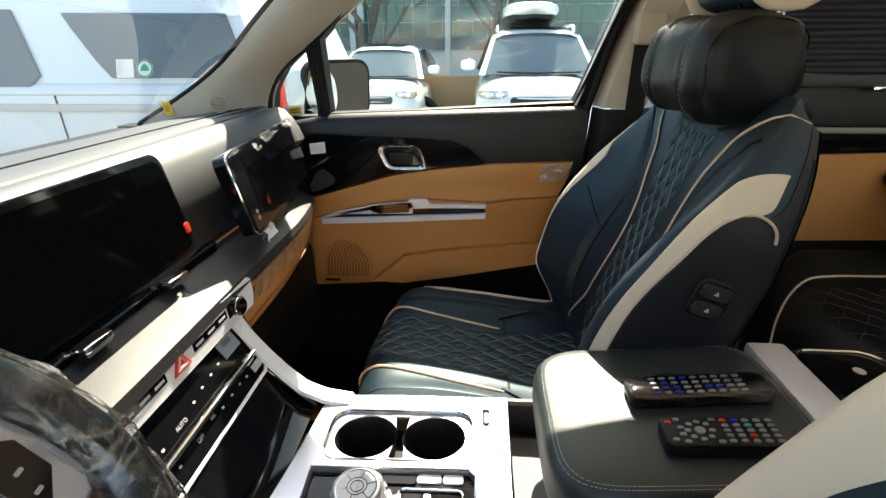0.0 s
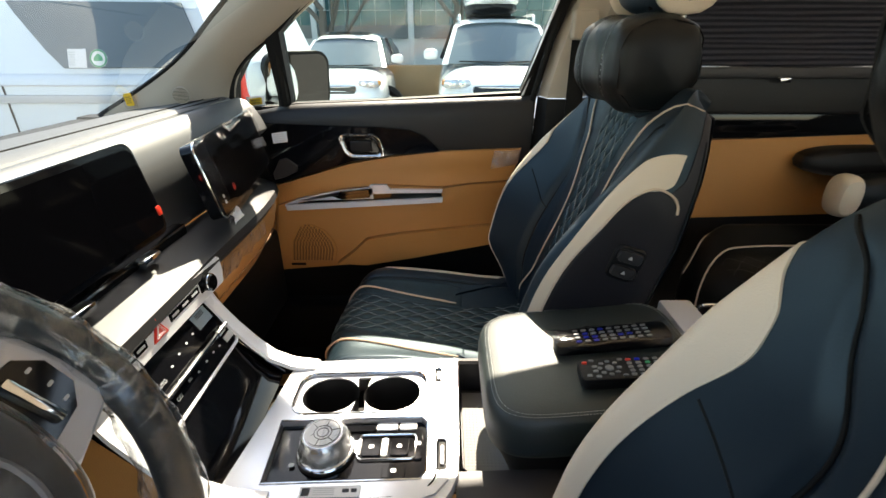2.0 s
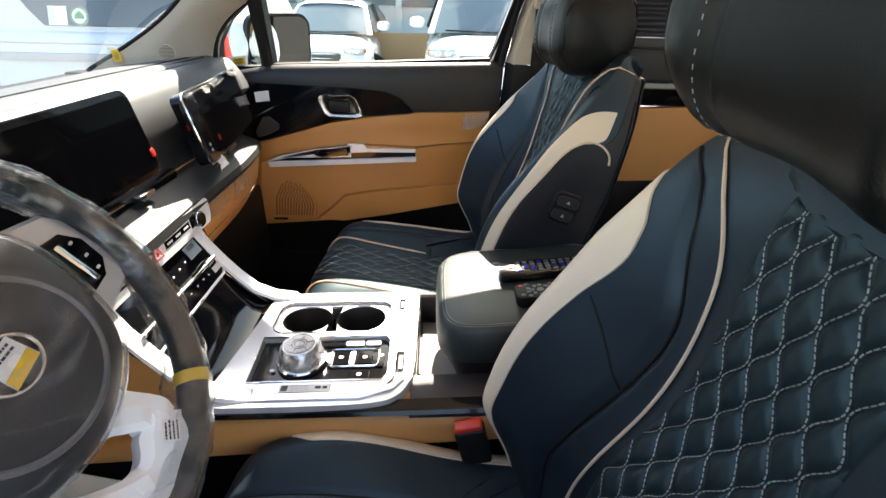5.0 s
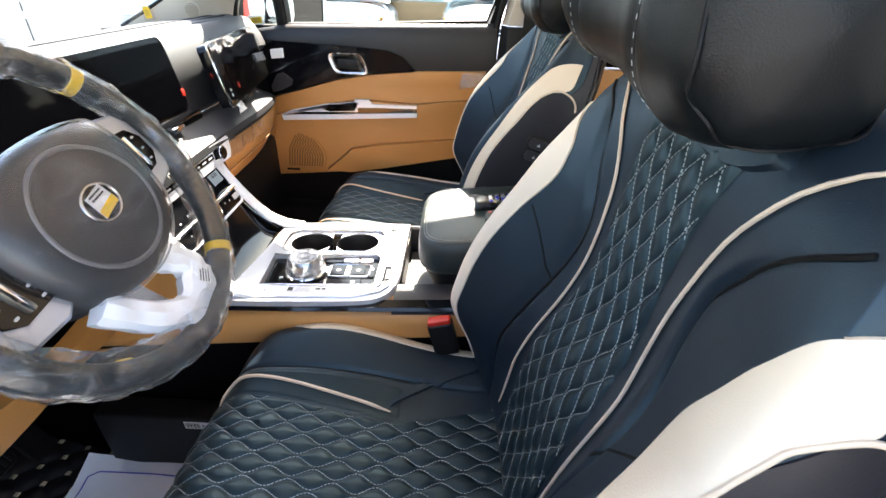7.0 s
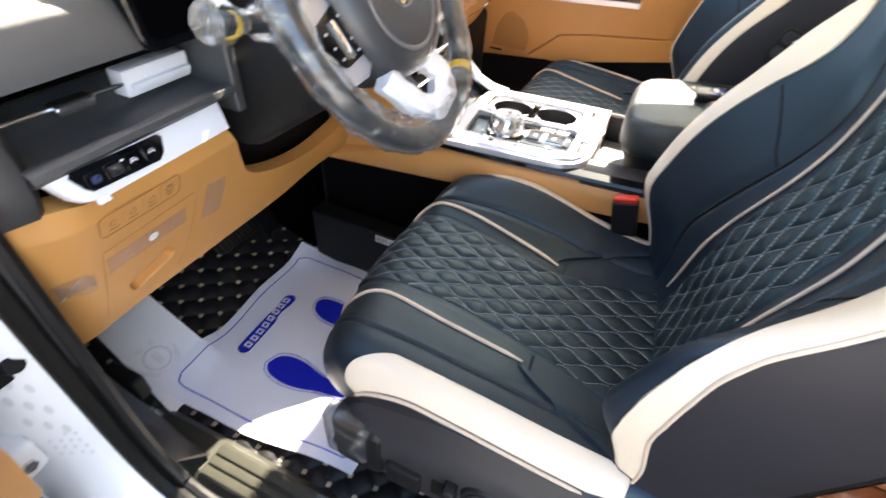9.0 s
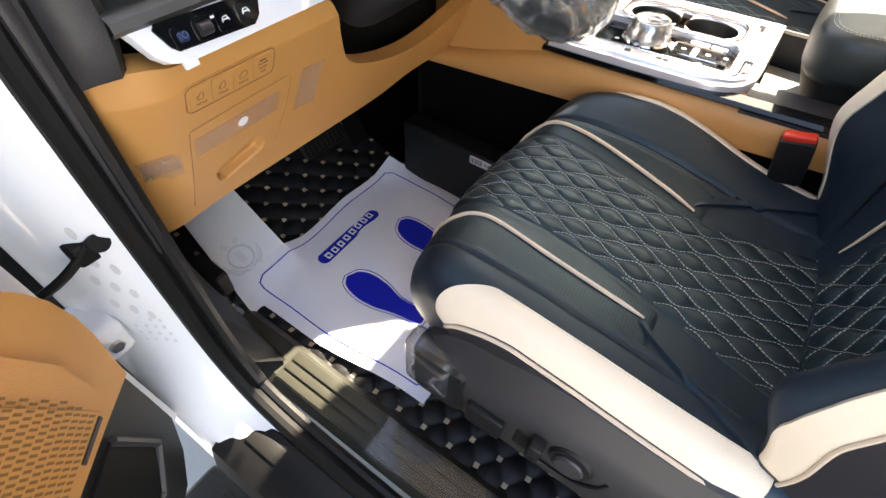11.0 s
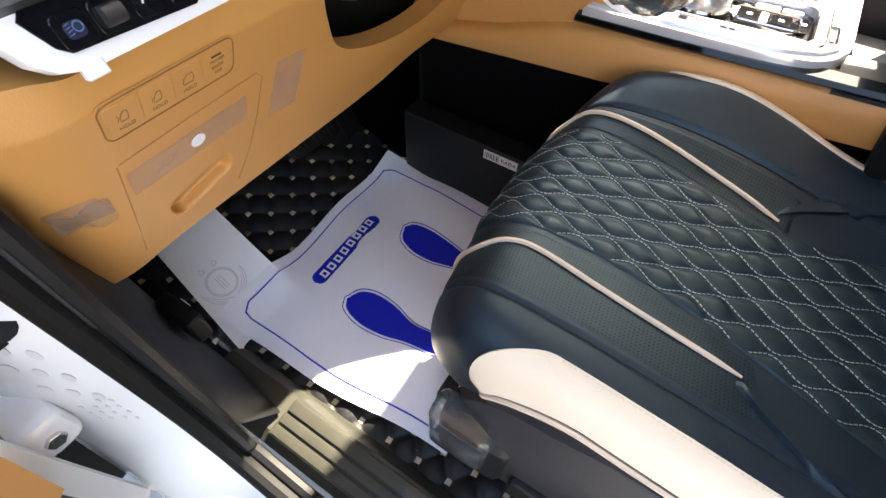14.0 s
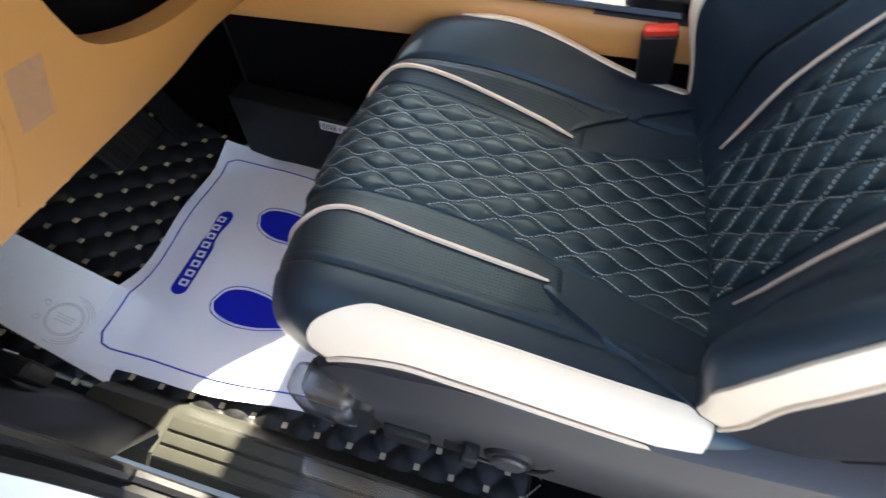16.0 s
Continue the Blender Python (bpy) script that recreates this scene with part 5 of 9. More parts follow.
# body with tan flanks
def flank(x):
    f = spline([(-0.56, 0.79), (-0.40, 0.825), (-0.26, 0.868), (-0.1, 0.882), (0.1, 0.892), (0.25, 0.90)])
    return f(x)
xs = [-0.56, -0.48, -0.40, -0.33, -0.26, -0.18, -0.05, 0.08, 0.17, 0.25]
for name, y0, sg in (("near_flank", 0.318, 1), ("far_flank", 0.660, -1)):
    low = lambda x: 0.762 + 0.095 * (x + 0.56)
    run = xs if sg > 0 else xs[:8]
    rows = [[Vector((x, y0 + sg * 0.05, flank(x) + 0.004)), Vector((x, y0 + sg * 0.012, flank(x))), Vector((x, y0, flank(x) - 0.010)), Vector((x, y0 - sg * 0.004, (flank(x) + low(x)) / 2)), Vector((x, y0 + sg * 0.004, low(x))), Vector((x, y0 + sg * 0.03, low(x) - 0.006))] for x in run]
    part(name, rows_mesh(rows), TAN, con, "tan leather flank", 50)
    rows = [[Vector((x, y0 + sg * 0.014, low(x) - 0.002)), Vector((x, y0 + sg * 0.02, 0.62)), Vector((x, y0 + sg * 0.012, 0.455))] for x in run]
    part("lower_side", rows_mesh(rows), CARPET, con)
part("core", box((-0.58, 0.345, 0.455), (0.45, 0.632, 0.796), 0.01), BLACK, con)
# dark band between the flank and the white top
part("edge_band", rows_mesh([[Vector((x, 0.322, z + 0.0)), Vector((x, 0.318, z + 0.004)), Vector((x, 0.322, z + 0.010)), Vector((x, 0.345, z + 0.012))] for x, z in ((-0.27, 0.874), (-0.1, 0.881), (0.1, 0.891), (0.20, 0.897))]), GLOSS, con)
# white top plate with its openings
near = smooth_path([(-0.262, 0.325, 0), (-0.10, 0.325, 0), (0.02, 0.330, 0), (0.062, 0.348, 0), (0.082, 0.385, 0)], 20)
outline = [(p.x, p.y) for p in near] + [(0.085, 0.43), (0.088, 0.648), (-0.10, 0.652), (-0.222, 0.650), (-0.226, 0.622), (-0.238, 0.50)]
top_tilt = pose(0, MID_Y, 0.897, 0, -2.2, 0) @ Matrix.Translation((0, -MID_Y, 0))
bm = plate(outline, 0.016, top_tilt @ up(-0.006), 0.003)
cup_hole = plate([(x - 0.084, y + 0.561) for x, y in rounded(0.226, 0.098, 0.026)], 0.1, top_tilt @ up(-0.05), 0.0)
shift_hole = plate([(-0.198, 0.378), (-0.205, 0.497), (0.026, 0.499), (0.036, 0.488), (0.037, 0.395), (0.028, 0.382)], 0.1, top_tilt @ up(-0.05), 0.0)
slot_a = plate([(x + 0.051, y + 0.600) for x, y in rounded(0.013, 0.040, 0.005, 3)], 0.1, top_tilt @ up(-0.05), 0.0)
slot_b = plate([(x + 0.058, y + 0.424) for x, y in rounded(0.016, 0.058, 0.006, 3)], 0.1, top_tilt @ up(-0.05), 0.0)
bm = cut(bm, [cup_hole, shift_hole, slot_a, slot_b])
part("top_plate", bm, CONSOLE_TRIM, con, "white satin top plate")
part("front_lip", plate([(-0.255, 0.336), (0.0, 0.338), (0.05, 0.356), (0.068, 0.378), (0.055, 0.372), (-0.01, 0.352), (-0.25, 0.349)], 0.0035, top_tilt @ up(0.0102), 0.001), CONSOLE_TRIM, con)
part("lip_shadow_line", tube([top_tilt @ Vector(p) for p in smooth_path([(-0.245, 0.352, 0.011), (0.0, 0.354, 0.011), (0.042, 0.372, 0.011), (0.052, 0.41, 0.011), (0.052, 0.50, 0.011)], 24)], 0.0012, 6), GLOSS, con)
for x, y in ((0.051, 0.600), (0.058, 0.424)):
    part("slot_insert", plate(rounded(0.012, 0.036 if y > 0.5 else 0.054, 0.005, 3), 0.010, top_tilt @ Matrix.Translation((x, y, -0.004)), 0.001), RUBBER, con)
    part("slot_glint", plate(rounded(0.006, 0.022 if y > 0.5 else 0.036, 0.003, 3), 0.004, top_tilt @ Matrix.Translation((x + 0.001, y, 0.0055)), 0.001), CHROME, con)
# cup holders: two wells in a pale insert, with a black bar between
wall_pts = rounded(0.228, 0.100, 0.027)
ins = plate([(x - 0.084, y + 0.561) for x, y in rounded(0.224, 0.096, 0.025)], 0.004, top_tilt @ up(0.001), 0.001)
wells = []
for cx in (-0.138, -0.030):
    wells.append(plate([(cx + 0.0495 * math.cos(2 * math.pi * k / 36), 0.561 + 0.0435 * math.sin(2 * math.pi * k / 36)) for k in range(36)], 0.06, top_tilt @ up(-0.03), 0.0))
wells.append(plate([(x - 0.084, y + 0.561) for x, y in ((-0.012, -0.042), (0.012, -0.042), (0.009, -0.02), (0.009, 0.02), (0.012, 0.042), (-0.012, 0.042), (-0.009, 0.02), (-0.009, -0.02))], 0.06, top_tilt @ up(-0.03), 0.0))
part("cup_insert", cut(ins, wells), CONSOLE_TRIM, con, "pale cup holder insert")
part("cup_rim", tube([top_tilt @ Vector((x - 0.084, y + 0.561, 0.0095)) for x, y in wall_pts], 0.0022, 6, closed=True), CHROME, con)
for cx in (-0.138, -0.030):
    ring = lambda r, z: [top_tilt @ Vector((cx + r * 1.0 * math.cos(2 * math.pi * k / 36), 0.561 + r * 0.88 * math.sin(2 * math.pi * k / 36), z)) for k in range(36)]
    part("cup_holder", rows_mesh([ring(0.0500, 0.0035), ring(0.0485, 0.0), ring(0.044, -0.03), ring(0.041, -0.084), ring(0.001, -0.085)], closed=True), BLACK, con, "black cup holder well")
part("cup_divider", box((-0.100, 0.510, -0.09), (-0.068, 0.612, -0.032), 0.004, 3, top_tilt), RUBBER, con)
# shifter field
sh = part("shift_panel", plate([(-0.196, 0.380), (-0.203, 0.495), (0.025, 0.497), (0.034, 0.487), (0.035, 0.396), (0.027, 0.384)], 0.006, top_tilt @ up(-0.006), 0.002), GLOSS, con, "gloss black gear selector panel")
part("panel_rim", tube([top_tilt @ Vector((x, y, 0.0105)) for x, y in ((-0.197, 0.379), (-0.204, 0.497), (0.026, 0.498), (0.036, 0.488), (0.036, 0.395), (0.028, 0.382))], 0.0016, 6, closed=True), CHROME, sh)
DC = (-0.118, 0.440)
part("dial_well", disc(top_tilt @ Vector((*DC, 0.0)), (0, 0, 1), 0.045, 0.004, 36), RUBBER, sh)
part("dial_collar", tube([top_tilt @ Vector((DC[0] + 0.040 * math.cos(a), DC[1] + 0.040 * math.sin(a), 0.006)) for a in [2 * math.pi * k / 36 for k in range(36)]], 0.004, 8, closed=True), CHROME, sh)
knob_rows = [[top_tilt @ Vector((DC[0] + r * math.cos(2 * math.pi * (k + 0.5 * odd) / 26), DC[1] + r * math.sin(2 * math.pi * (k + 0.5 * odd) / 26), z)) for k in range(26)] for r, z, odd in ((0.0395, 0.004, 0), (0.0385, 0.013, 1), (0.0365, 0.024, 0), (0.0335, 0.034, 1), (0.0305, 0.0395, 0), (0.0295, 0.0405, 0))]
part("dial", rows_mesh(knob_rows, closed=True, cap=True), SATIN, sh, "faceted silver gear dial", 8)
part("dial_film", rows_mesh([[p + (p - top_tilt @ Vector((*DC, 0.02))) * 0.06 for p in r] for r in knob_rows], closed=True, cap=True), FILM, sh, "crinkled clear film").visible_shadow = False
part("dial_cap", disc(top_tilt @ Vector((*DC, 0.0405)), (0, 0, 1), 0.0275, 0.0012, 36), LABEL, sh, "pale printed dial face")
for r in (0.0255, 0.013, 0.0085):
    part("dial_ring", tube([top_tilt @ Vector((DC[0] + r * math.cos(a), DC[1] + r * math.sin(a), 0.0418)) for a in [2 * math.pi * k / 36 for k in range(36)]], 0.0007, 5, closed=True), DARKGREY, sh)
for q in range(6):
    an = q * math.pi / 3 + 0.3
    part("dial_mark", tube([top_tilt @ Vector((DC[0] + r * math.cos(an), DC[1] + r * math.sin(an), 0.0418)) for r in (0.0135, 0.025)], 0.0007, 5), DARKGREY, sh)
part("button_surround", tube([top_tilt @ Vector((x - 0.026, y + 0.446, 0.003)) for x, y in rounded(0.088, 0.046, 0.008)], 0.0016, 6, closed=True), CHROME, sh)
part("surround_arm", plate([(-0.085, 0.440), (-0.066, 0.430), (-0.066, 0.462), (-0.085, 0.455)], 0.004, top_tilt @ up(0.0), 0.001), SATIN, sh)
for cx, cy, w, h, mt in ((-0.050, 0.446, 0.028, 0.034, GLOSS), (-0.030, 0.446, 0.010, 0.034, LABEL), (-0.007, 0.446, 0.028, 0.034, GLOSS), (-0.078, 0.485, 0.06, 0.016, GLOSS), (-0.030, 0.487, 0.034, 0.014, WHITE_TRIM), (0.004, 0.487, 0.028, 0.014, WHITE_TRIM), (0.022, 0.446, 0.012, 0.05, GLOSS), (-0.012, 0.402, 0.034, 0.024, GLOSS)):
    part("button", plate([(x + cx, y + cy) for x, y in rounded(w, h, 0.003, 3)], 0.003, top_tilt @ up(0.0005), 0.001), mt, sh)
for cx, cy in ((-0.007, 0.446), (-0.012, 0.402), (0.022, 0.45), (-0.155, 0.470), (-0.165, 0.415), (-0.05, 0.446)):
    part("symbol", plate([(x + cx, y + cy) for x, y in rounded(0.008, 0.007, 0.002, 2)], 0.0004, top_tilt @ up(0.0037), 0.0), GREYPRINT, sh)
lab_m = top_tilt @ Matrix.Translation((-0.095, 0.364, 0.0108))
part("label", plate([(-0.042, -0.0085), (0.042, -0.0085), (0.042, 0.0085), (-0.042, 0.0085)], 0.0006, lab_m, 0.0), LABEL, con, "white printed barcode label")
part("label_code", plate([(-0.039, -0.006), (-0.028, -0.006), (-0.028, 0.006), (-0.039, 0.006)], 0.0004, lab_m @ up(0.0006), 0.0), INK, con)
bars(lab_m @ Matrix.Translation((-0.008, 0, 0.0006)), (-0.0045, -0.0012, 0.002, 0.005), 0.0010, con, GREYPRINT, 0.030)
bars(lab_m @ Matrix.Translation((0.027, 0.001, 0.0006)), (0.0,), 0.0055, con, INK, 0.020)
# glossy tray under the climate panel
part("tray_cover", rows_mesh([[Vector((x, 0.360, z)), Vector((x + 0.004, 0.49, z + 0.002)), Vector((x, 0.622, z))] for x, z in ((-0.318, 0.968), (-0.303, 0.945), (-0.283, 0.918), (-0.262, 0.897), (-0.243, 0.889))]), GLOSS, con, "gloss black tray cover")
part("tray_edge", tube([(-0.316, 0.362, 0.970), (-0.312, 0.49, 0.972), (-0.316, 0.620, 0.970), (-0.296, 0.625, 0.942), (-0.24, 0.625, 0.895)], 0.0018, 6), CHROME, con)
for y in (0.351, 0.637):
    part("side_rail", rows_mesh([[Vector((x, y - 0.016, z - 0.004)), Vector((x, y - 0.014, z + 0.004)), Vector((x, y + 0.014, z + 0.004)), Vector((x + 0.003, y + 0.019, z - 0.008)), Vector((x, y + 0.016, z - 0.06))] for x, z in ((-0.365, 1.062), (-0.345, 1.024), (-0.318, 0.985), (-0.292, 0.953), (-0.262, 0.922), (-0.225, 0.905), (-0.18, 0.899))]), WHITE_TRIM, con, "white curved side rail", 50)
    part("rail_side", rows_mesh([[Vector((x, y + (0.016 if y > 0.5 else -0.014), z - 0.01)), Vector((x - 0.02, y + (0.016 if y > 0.5 else -0.014), 0.80))] for x, z in ((-0.56, 1.06), (-0.38, 1.06), (-0.318, 0.985), (-0.262, 0.922), (-0.18, 0.899))]), TAN if y < 0.5 else BLACK, con)
part("pocket_back", box((-0.50, 0.35, 0.78), (-0.34, 0.63, 1.0), 0.01), BLACK, con)
# grey storage tray ahead of the armrest
part("storage_tray", box((0.080, 0.352, 0.825), (0.30, 0.640, 0.837), 0.002), DARKGREY, con)
part("storage_mat", box((0.094, 0.402, 0.836), (0.29, 0.628, 0.842), 0.003), material("pale_rubber_mat", (0.22, 0.22, 0.215), 0.8, bump=0.8, grain=160, kind="dots"), con, "pale dimpled rubber mat")
part("storage_wall", rows_mesh([[Vector((x, y, z)) for x, y in ((0.30, 0.645), (0.089, 0.645), (0.089, 0.41), (0.10, 0.398), (0.30, 0.398))] for z in (0.80, 0.898)]), DARKGREY, con)
part("far_shoulder", rows_mesh([[Vector((x, 0.643, z)), Vector((x, 0.648, z + 0.004)), Vector((x, 0.658, z + 0.002)), Vector((x, 0.664, z - 0.02)), Vector((x, 0.660, 0.60))] for x, z in ((0.086, 0.898), (0.45, 0.905))]), DARKGREY, con, "dark grey plastic shoulder")
part("rear_shoulder", rows_mesh([[Vector((x, 0.318, z - 0.03)), Vector((x, 0.322, z)), Vector((x, 0.345, z + 0.012)), Vector((x, 0.400, z + 0.012))] for x, z in ((0.078, 0.888), (0.20, 0.895), (0.45, 0.905))]), DARKGREY, con, "dark grey plastic shoulder")
part("shoulder_line", tube([(0.09, 0.3195, 0.888), (0.20, 0.3205, 0.893)], 0.0012, 5), BLACK, con)

# padded armrest box
def lid_at(u, v, w):
    """u along, v across, w height of the lid, each -1..1"""
    n = 5.0
    k = (abs(u) ** n + abs(v) ** n) ** (1 / n)
    x = 0.285 + 0.165 * u
    return Vector((x, 0.522 + 0.138 * v, 0.987 + 0.13 * (x - 0.12) * 0.9 + w))
def lid_ring(scale, w):
    out = []
    for k in range(56):
        a = 2 * math.pi * k / 56
        c_, s_ = math.cos(a), math.sin(a)
        out.append(lid_at(scale * math.copysign(abs(c_) ** 0.36, c_), scale * math.copysign(abs(s_) ** 0.36, s_), w))
    return out
rows = [lid_ring(s, w) for s, w in ((0.93, -0.062), (0.985, -0.048), (1.0, -0.028), (1.0, -0.010), (0.985, 0.004), (0.95, 0.012), (0.90, 0.0145), (0.70, 0.017), (0.35, 0.0185), (0.05, 0.019))]
arm = part("armrest_box", rows_mesh([[lid_at(0.97 * math.copysign(abs(math.cos(a)) ** 0.4, math.cos(a)) + dx, 0.93 * sc * math.copysign(abs(math.sin(a)) ** 0.4, math.sin(a)), w) for a in [2 * math.pi * k / 40 for k in range(40)]] for w, dx, sc in ((-0.055, 0.0, 1.0), (-0.09, 0.10, 0.97), (-0.14, 0.22, 0.95), (-0.16, 0.24, 0.95))], closed=True), BLACK, con, "black plastic armrest body")
part("lid", rows_mesh(rows, closed=True, cap=True), LID_LEATHER, arm, "black leather padded lid", 70)
for sc, w in ((0.905, 0.0155), (0.935, 0.0145)):
    ring = lid_ring(sc, w)
    st_bm = bmesh.new()
    for p, q in zip(ring, ring[1:] + ring[:1]):
        n = max(1, int((q - p).length / 0.0042))
        for i in range(n):
            a_, b_ = p.lerp(q, i / n), p.lerp(q, (i + 0.66) / n)
            tube([a_, b_], 0.00036, 4, bm=st_bm)
    part("lid_stitching", st_bm, THREAD, arm)["kind"] = "stuff"
rp = part("rear_body", box((0.445, 0.36, 0.452), (0.64, 0.62, 0.985), 0.01), BLACK, con)
part("white_strip", box((0.452, 0.395, 0.98), (0.510, 0.660, 1.034), 0.006), SILVER, rp, "silver-grey satin strip")
part("black_tray", box((0.512, 0.400, 0.98), (0.640, 0.655, 1.030), 0.012, 3), GLOSS, rp)
part("tray_rim", tube([Vector((0.57 + x, 0.527 + y, 1.031)) for x, y in rounded(0.125, 0.24, 0.03)], 0.0025, 6, closed=True), CHROME, rp)
part("tray_mark", disc((0.58, 0.60, 1.0302), (0, 0, 1), 0.008, 0.001, 16), GREYPRINT, rp)


KEYGREY = material("grey_rubber_key", (0.20, 0.21, 0.215), 0.6)


def remote(m, length, width, wrapped, label):
    ob = thing("remote_control", label, "remote control", m.translation, group="remote controls")
    rows = []
    for s, w in ((0.94, 0.0), (1.0, 0.004), (1.0, 0.013), (0.96, 0.017), (0.90, 0.018)):
        rows.append([m @ Vector((x * (1 - (1 - s) * 0.3), y * s, w)) for x, y in rounded(length, width, 0.010, 4)])
    body = part("body", rows_mesh(rows, closed=True, cap=True), BLACK if not wrapped else GLOSS, ob)
    rnd = random.Random(3 if wrapped else 5)
    if wrapped:
        for i in range(9):
            for j in range(4):
                x, y = -length * 0.30 + i * length * 0.075, -width * 0.30 + j * width * 0.2
                part("button", plate([(x + px, y + py) for px, py in rounded(0.0085, 0.0038, 0.0016, 2)], 0.0022, m @ up(0.0178), 0.0006), BLUE if rnd.random() < 0.3 else KEYGREY, ob)
        film_rows = []
        for i in range(13):
            u = -0.56 + 1.12 * i / 12
            film_rows.append([m @ Vector((length * u, (width / 2 + 0.004 + 0.003 * math.sin(i * 5 + a)) * math.cos(2 * math.pi * a / 14), 0.0115 + (0.0125 + 0.002 * math.sin(i * 3.3 + a * 2)) * math.sin(2 * math.pi * a / 14))) for a in range(14)])
        part("wrapping", rows_mesh(film_rows, closed=True), SHEER, ob, "crinkled clear plastic wrapping").visible_shadow = False
    else:
        for i in range(5):
            for j in range(5):
                x, y = length * 0.06 + i * 0.097 * length, -width * 0.34 + j * width * 0.17
                mt = RED if (i, j) in ((2, 1), (0, 4)) else GREEN if (i, j) == (2, 3) else BLUE if (i, j) == (1, 4) else KEYGREY
                part("button", plate([(x + px, y + py) for px, py in rounded(0.0075, 0.0048, 0.0022, 3)], 0.002, m @ up(0.0178), 0.0006), mt, ob)
        for a in range(8):
            an = 2 * math.pi * a / 8
            part("button", plate([(-0.022 + 0.0135 * math.cos(an) + px, 0.0135 * math.sin(an) + py) for px, py in rounded(0.0068, 0.005, 0.0022, 3)], 0.002, m @ up(0.0178), 0.0006), KEYGREY, ob)
        part("button", disc(m @ Vector((-0.022, 0, 0.0178)), m.col[2][:3], 0.006, 0.002, 16), KEYGREY, ob)
        for x, y in ((-0.054, 0.013), (-0.052, -0.014), (-0.040, -0.017), (-0.044, 0.017), (-0.042, 0.004), (-0.042, -0.006), (-0.004, 0.017), (-0.004, -0.017)):
            part("button", plate([(x + px, y + py) for px, py in rounded(0.0075, 0.0048, 0.0022, 3)], 0.002, m @ up(0.0178), 0.0006), RED if (x, y) == (-0.054, 0.013) else KEYGREY, ob)
    return ob


def lid_plane(x, y, yaw):
    z = 0.987 + 0.117 * (x - 0.12) + 0.0195
    return pose(x, y, z, 0, -6.7, 0) @ pose(0, 0, 0, 0, 0, yaw)


remote(lid_plane(0.325, 0.532, 0), 0.178, 0.046, True, "long black remote control wrapped in clear plastic")
remote(lid_plane(0.319, 0.452, -3), 0.128, 0.046, False, "black remote control with many small buttons")

# ---- dashboard ----
dash = thing("dashboard", "black padded dashboard with tan leather lower half", "dashboard", (-0.7, MID_Y, 0.9))
edge_x = spline([(-0.36, -0.385), (-0.06, -0.372), (0.30, -0.355), (0.70, -0.358), (0.95, -0.368), (1.10, -0.392), (1.22, -0.425), (1.31, -0.46)])
edge_z = spline([(-0.36, 1.108), (0.30, 1.105), (0.70, 1.106), (1.0, 1.095), (1.22, 1.072), (1.31, 1.055)])
def upper_profile(y):
    ex, ez = edge_x(y), edge_z(y)
    f = 0.0 if y < 0.9 else (y - 0.9) / 0.4
    bow = 0.10 * (1 - ((y - MID_Y) / 0.86) ** 2)
    return [(-0.93 - bow * 0.9, 1.246), (-0.80, 1.285), (-0.66, 1.303), (-0.575, 1.312), (-0.555, 1.308), (-0.548, 1.298), (-0.532, 1.310), (-0.510, 1.313 - 0.01 * f), (-0.490, 1.303 - 0.02 * f), (-0.474, 1.282 - 0.025 * f), (-0.461, 1.252 - 0.028 * f),
            (-0.453 + 0.4 * min(0.0, ex + 0.36), 1.226 - 0.03 * f), (-0.456 + 0.6 * min(0.0, ex + 0.36), 1.205 - 0.035 * f), (ex - 0.108, ez + 0.062), (ex - 0.098, ez + 0.034), (ex - 0.02, ez + 0.010), (ex - 0.002, ez + 0.002), (ex + 0.003, ez - 0.012), (ex - 0.004, ez - 0.024), (ex - 0.03, ez - 0.03)]
rows = []
for k in range(47):
    y = -0.02 + 1.33 * k / 46
    rows.append([Vector((x, y, z)) for x, z in upper_profile(y)])
part("upper_pad", rows_mesh([r[:-5] for r in rows]), BLACK_SOFT, dash, "soft black dash pad", 40)
# the ledge's shade is put into its colour: blacker than the pad above
part("ledge", rows_mesh([r[-6:] for r in rows]), DOOR_BLACK, dash, "black dash ledge, darkened for shade", 40)
rows = []
cowl = lambda y: min(1.0, max(0.0, (-0.10 - y) / 0.06))
for k in range(25):
    y = -0.362 + 0.345 * k / 24
    pr = upper_profile(y)
    rows.append([Vector((x, y, z)) for x, z in pr[:10]] + [Vector((-0.455 + 0.030 * cowl(y), y, 1.26 - 0.025 * cowl(y))), Vector((-0.440 + 0.038 * cowl(y), y, 1.205 - 0.008 * cowl(y))), Vector((-0.435 + 0.036 * cowl(y), y, 1.195 - 0.012 * cowl(y))), Vector((-0.49, y, 1.180))])
part("left_pad", rows_mesh(rows), BLACK_SOFT, dash, "soft black dash pad", 40)
# chrome line under the screens
part("chrome_line", tube([(edge_x(y) - 0.0755, y, edge_z(y) + 0.037) for y in [0.10 + 1.12 * k / 30 for k in range(31)]], 0.0032, 6), CHROME, dash)
for y in (0.44, 0.60):
    part("vent_tab", box((edge_x(y) - 0.072, y - 0.022, edge_z(y) + 0.030), (edge_x(y) - 0.052, y + 0.022, edge_z(y) + 0.044), 0.004), CHROME, dash)
part("vent_slot", box((-0.452, 0.10, 1.128), (-0.428, 0.74, 1.150), 0.003), GLOSS, dash)
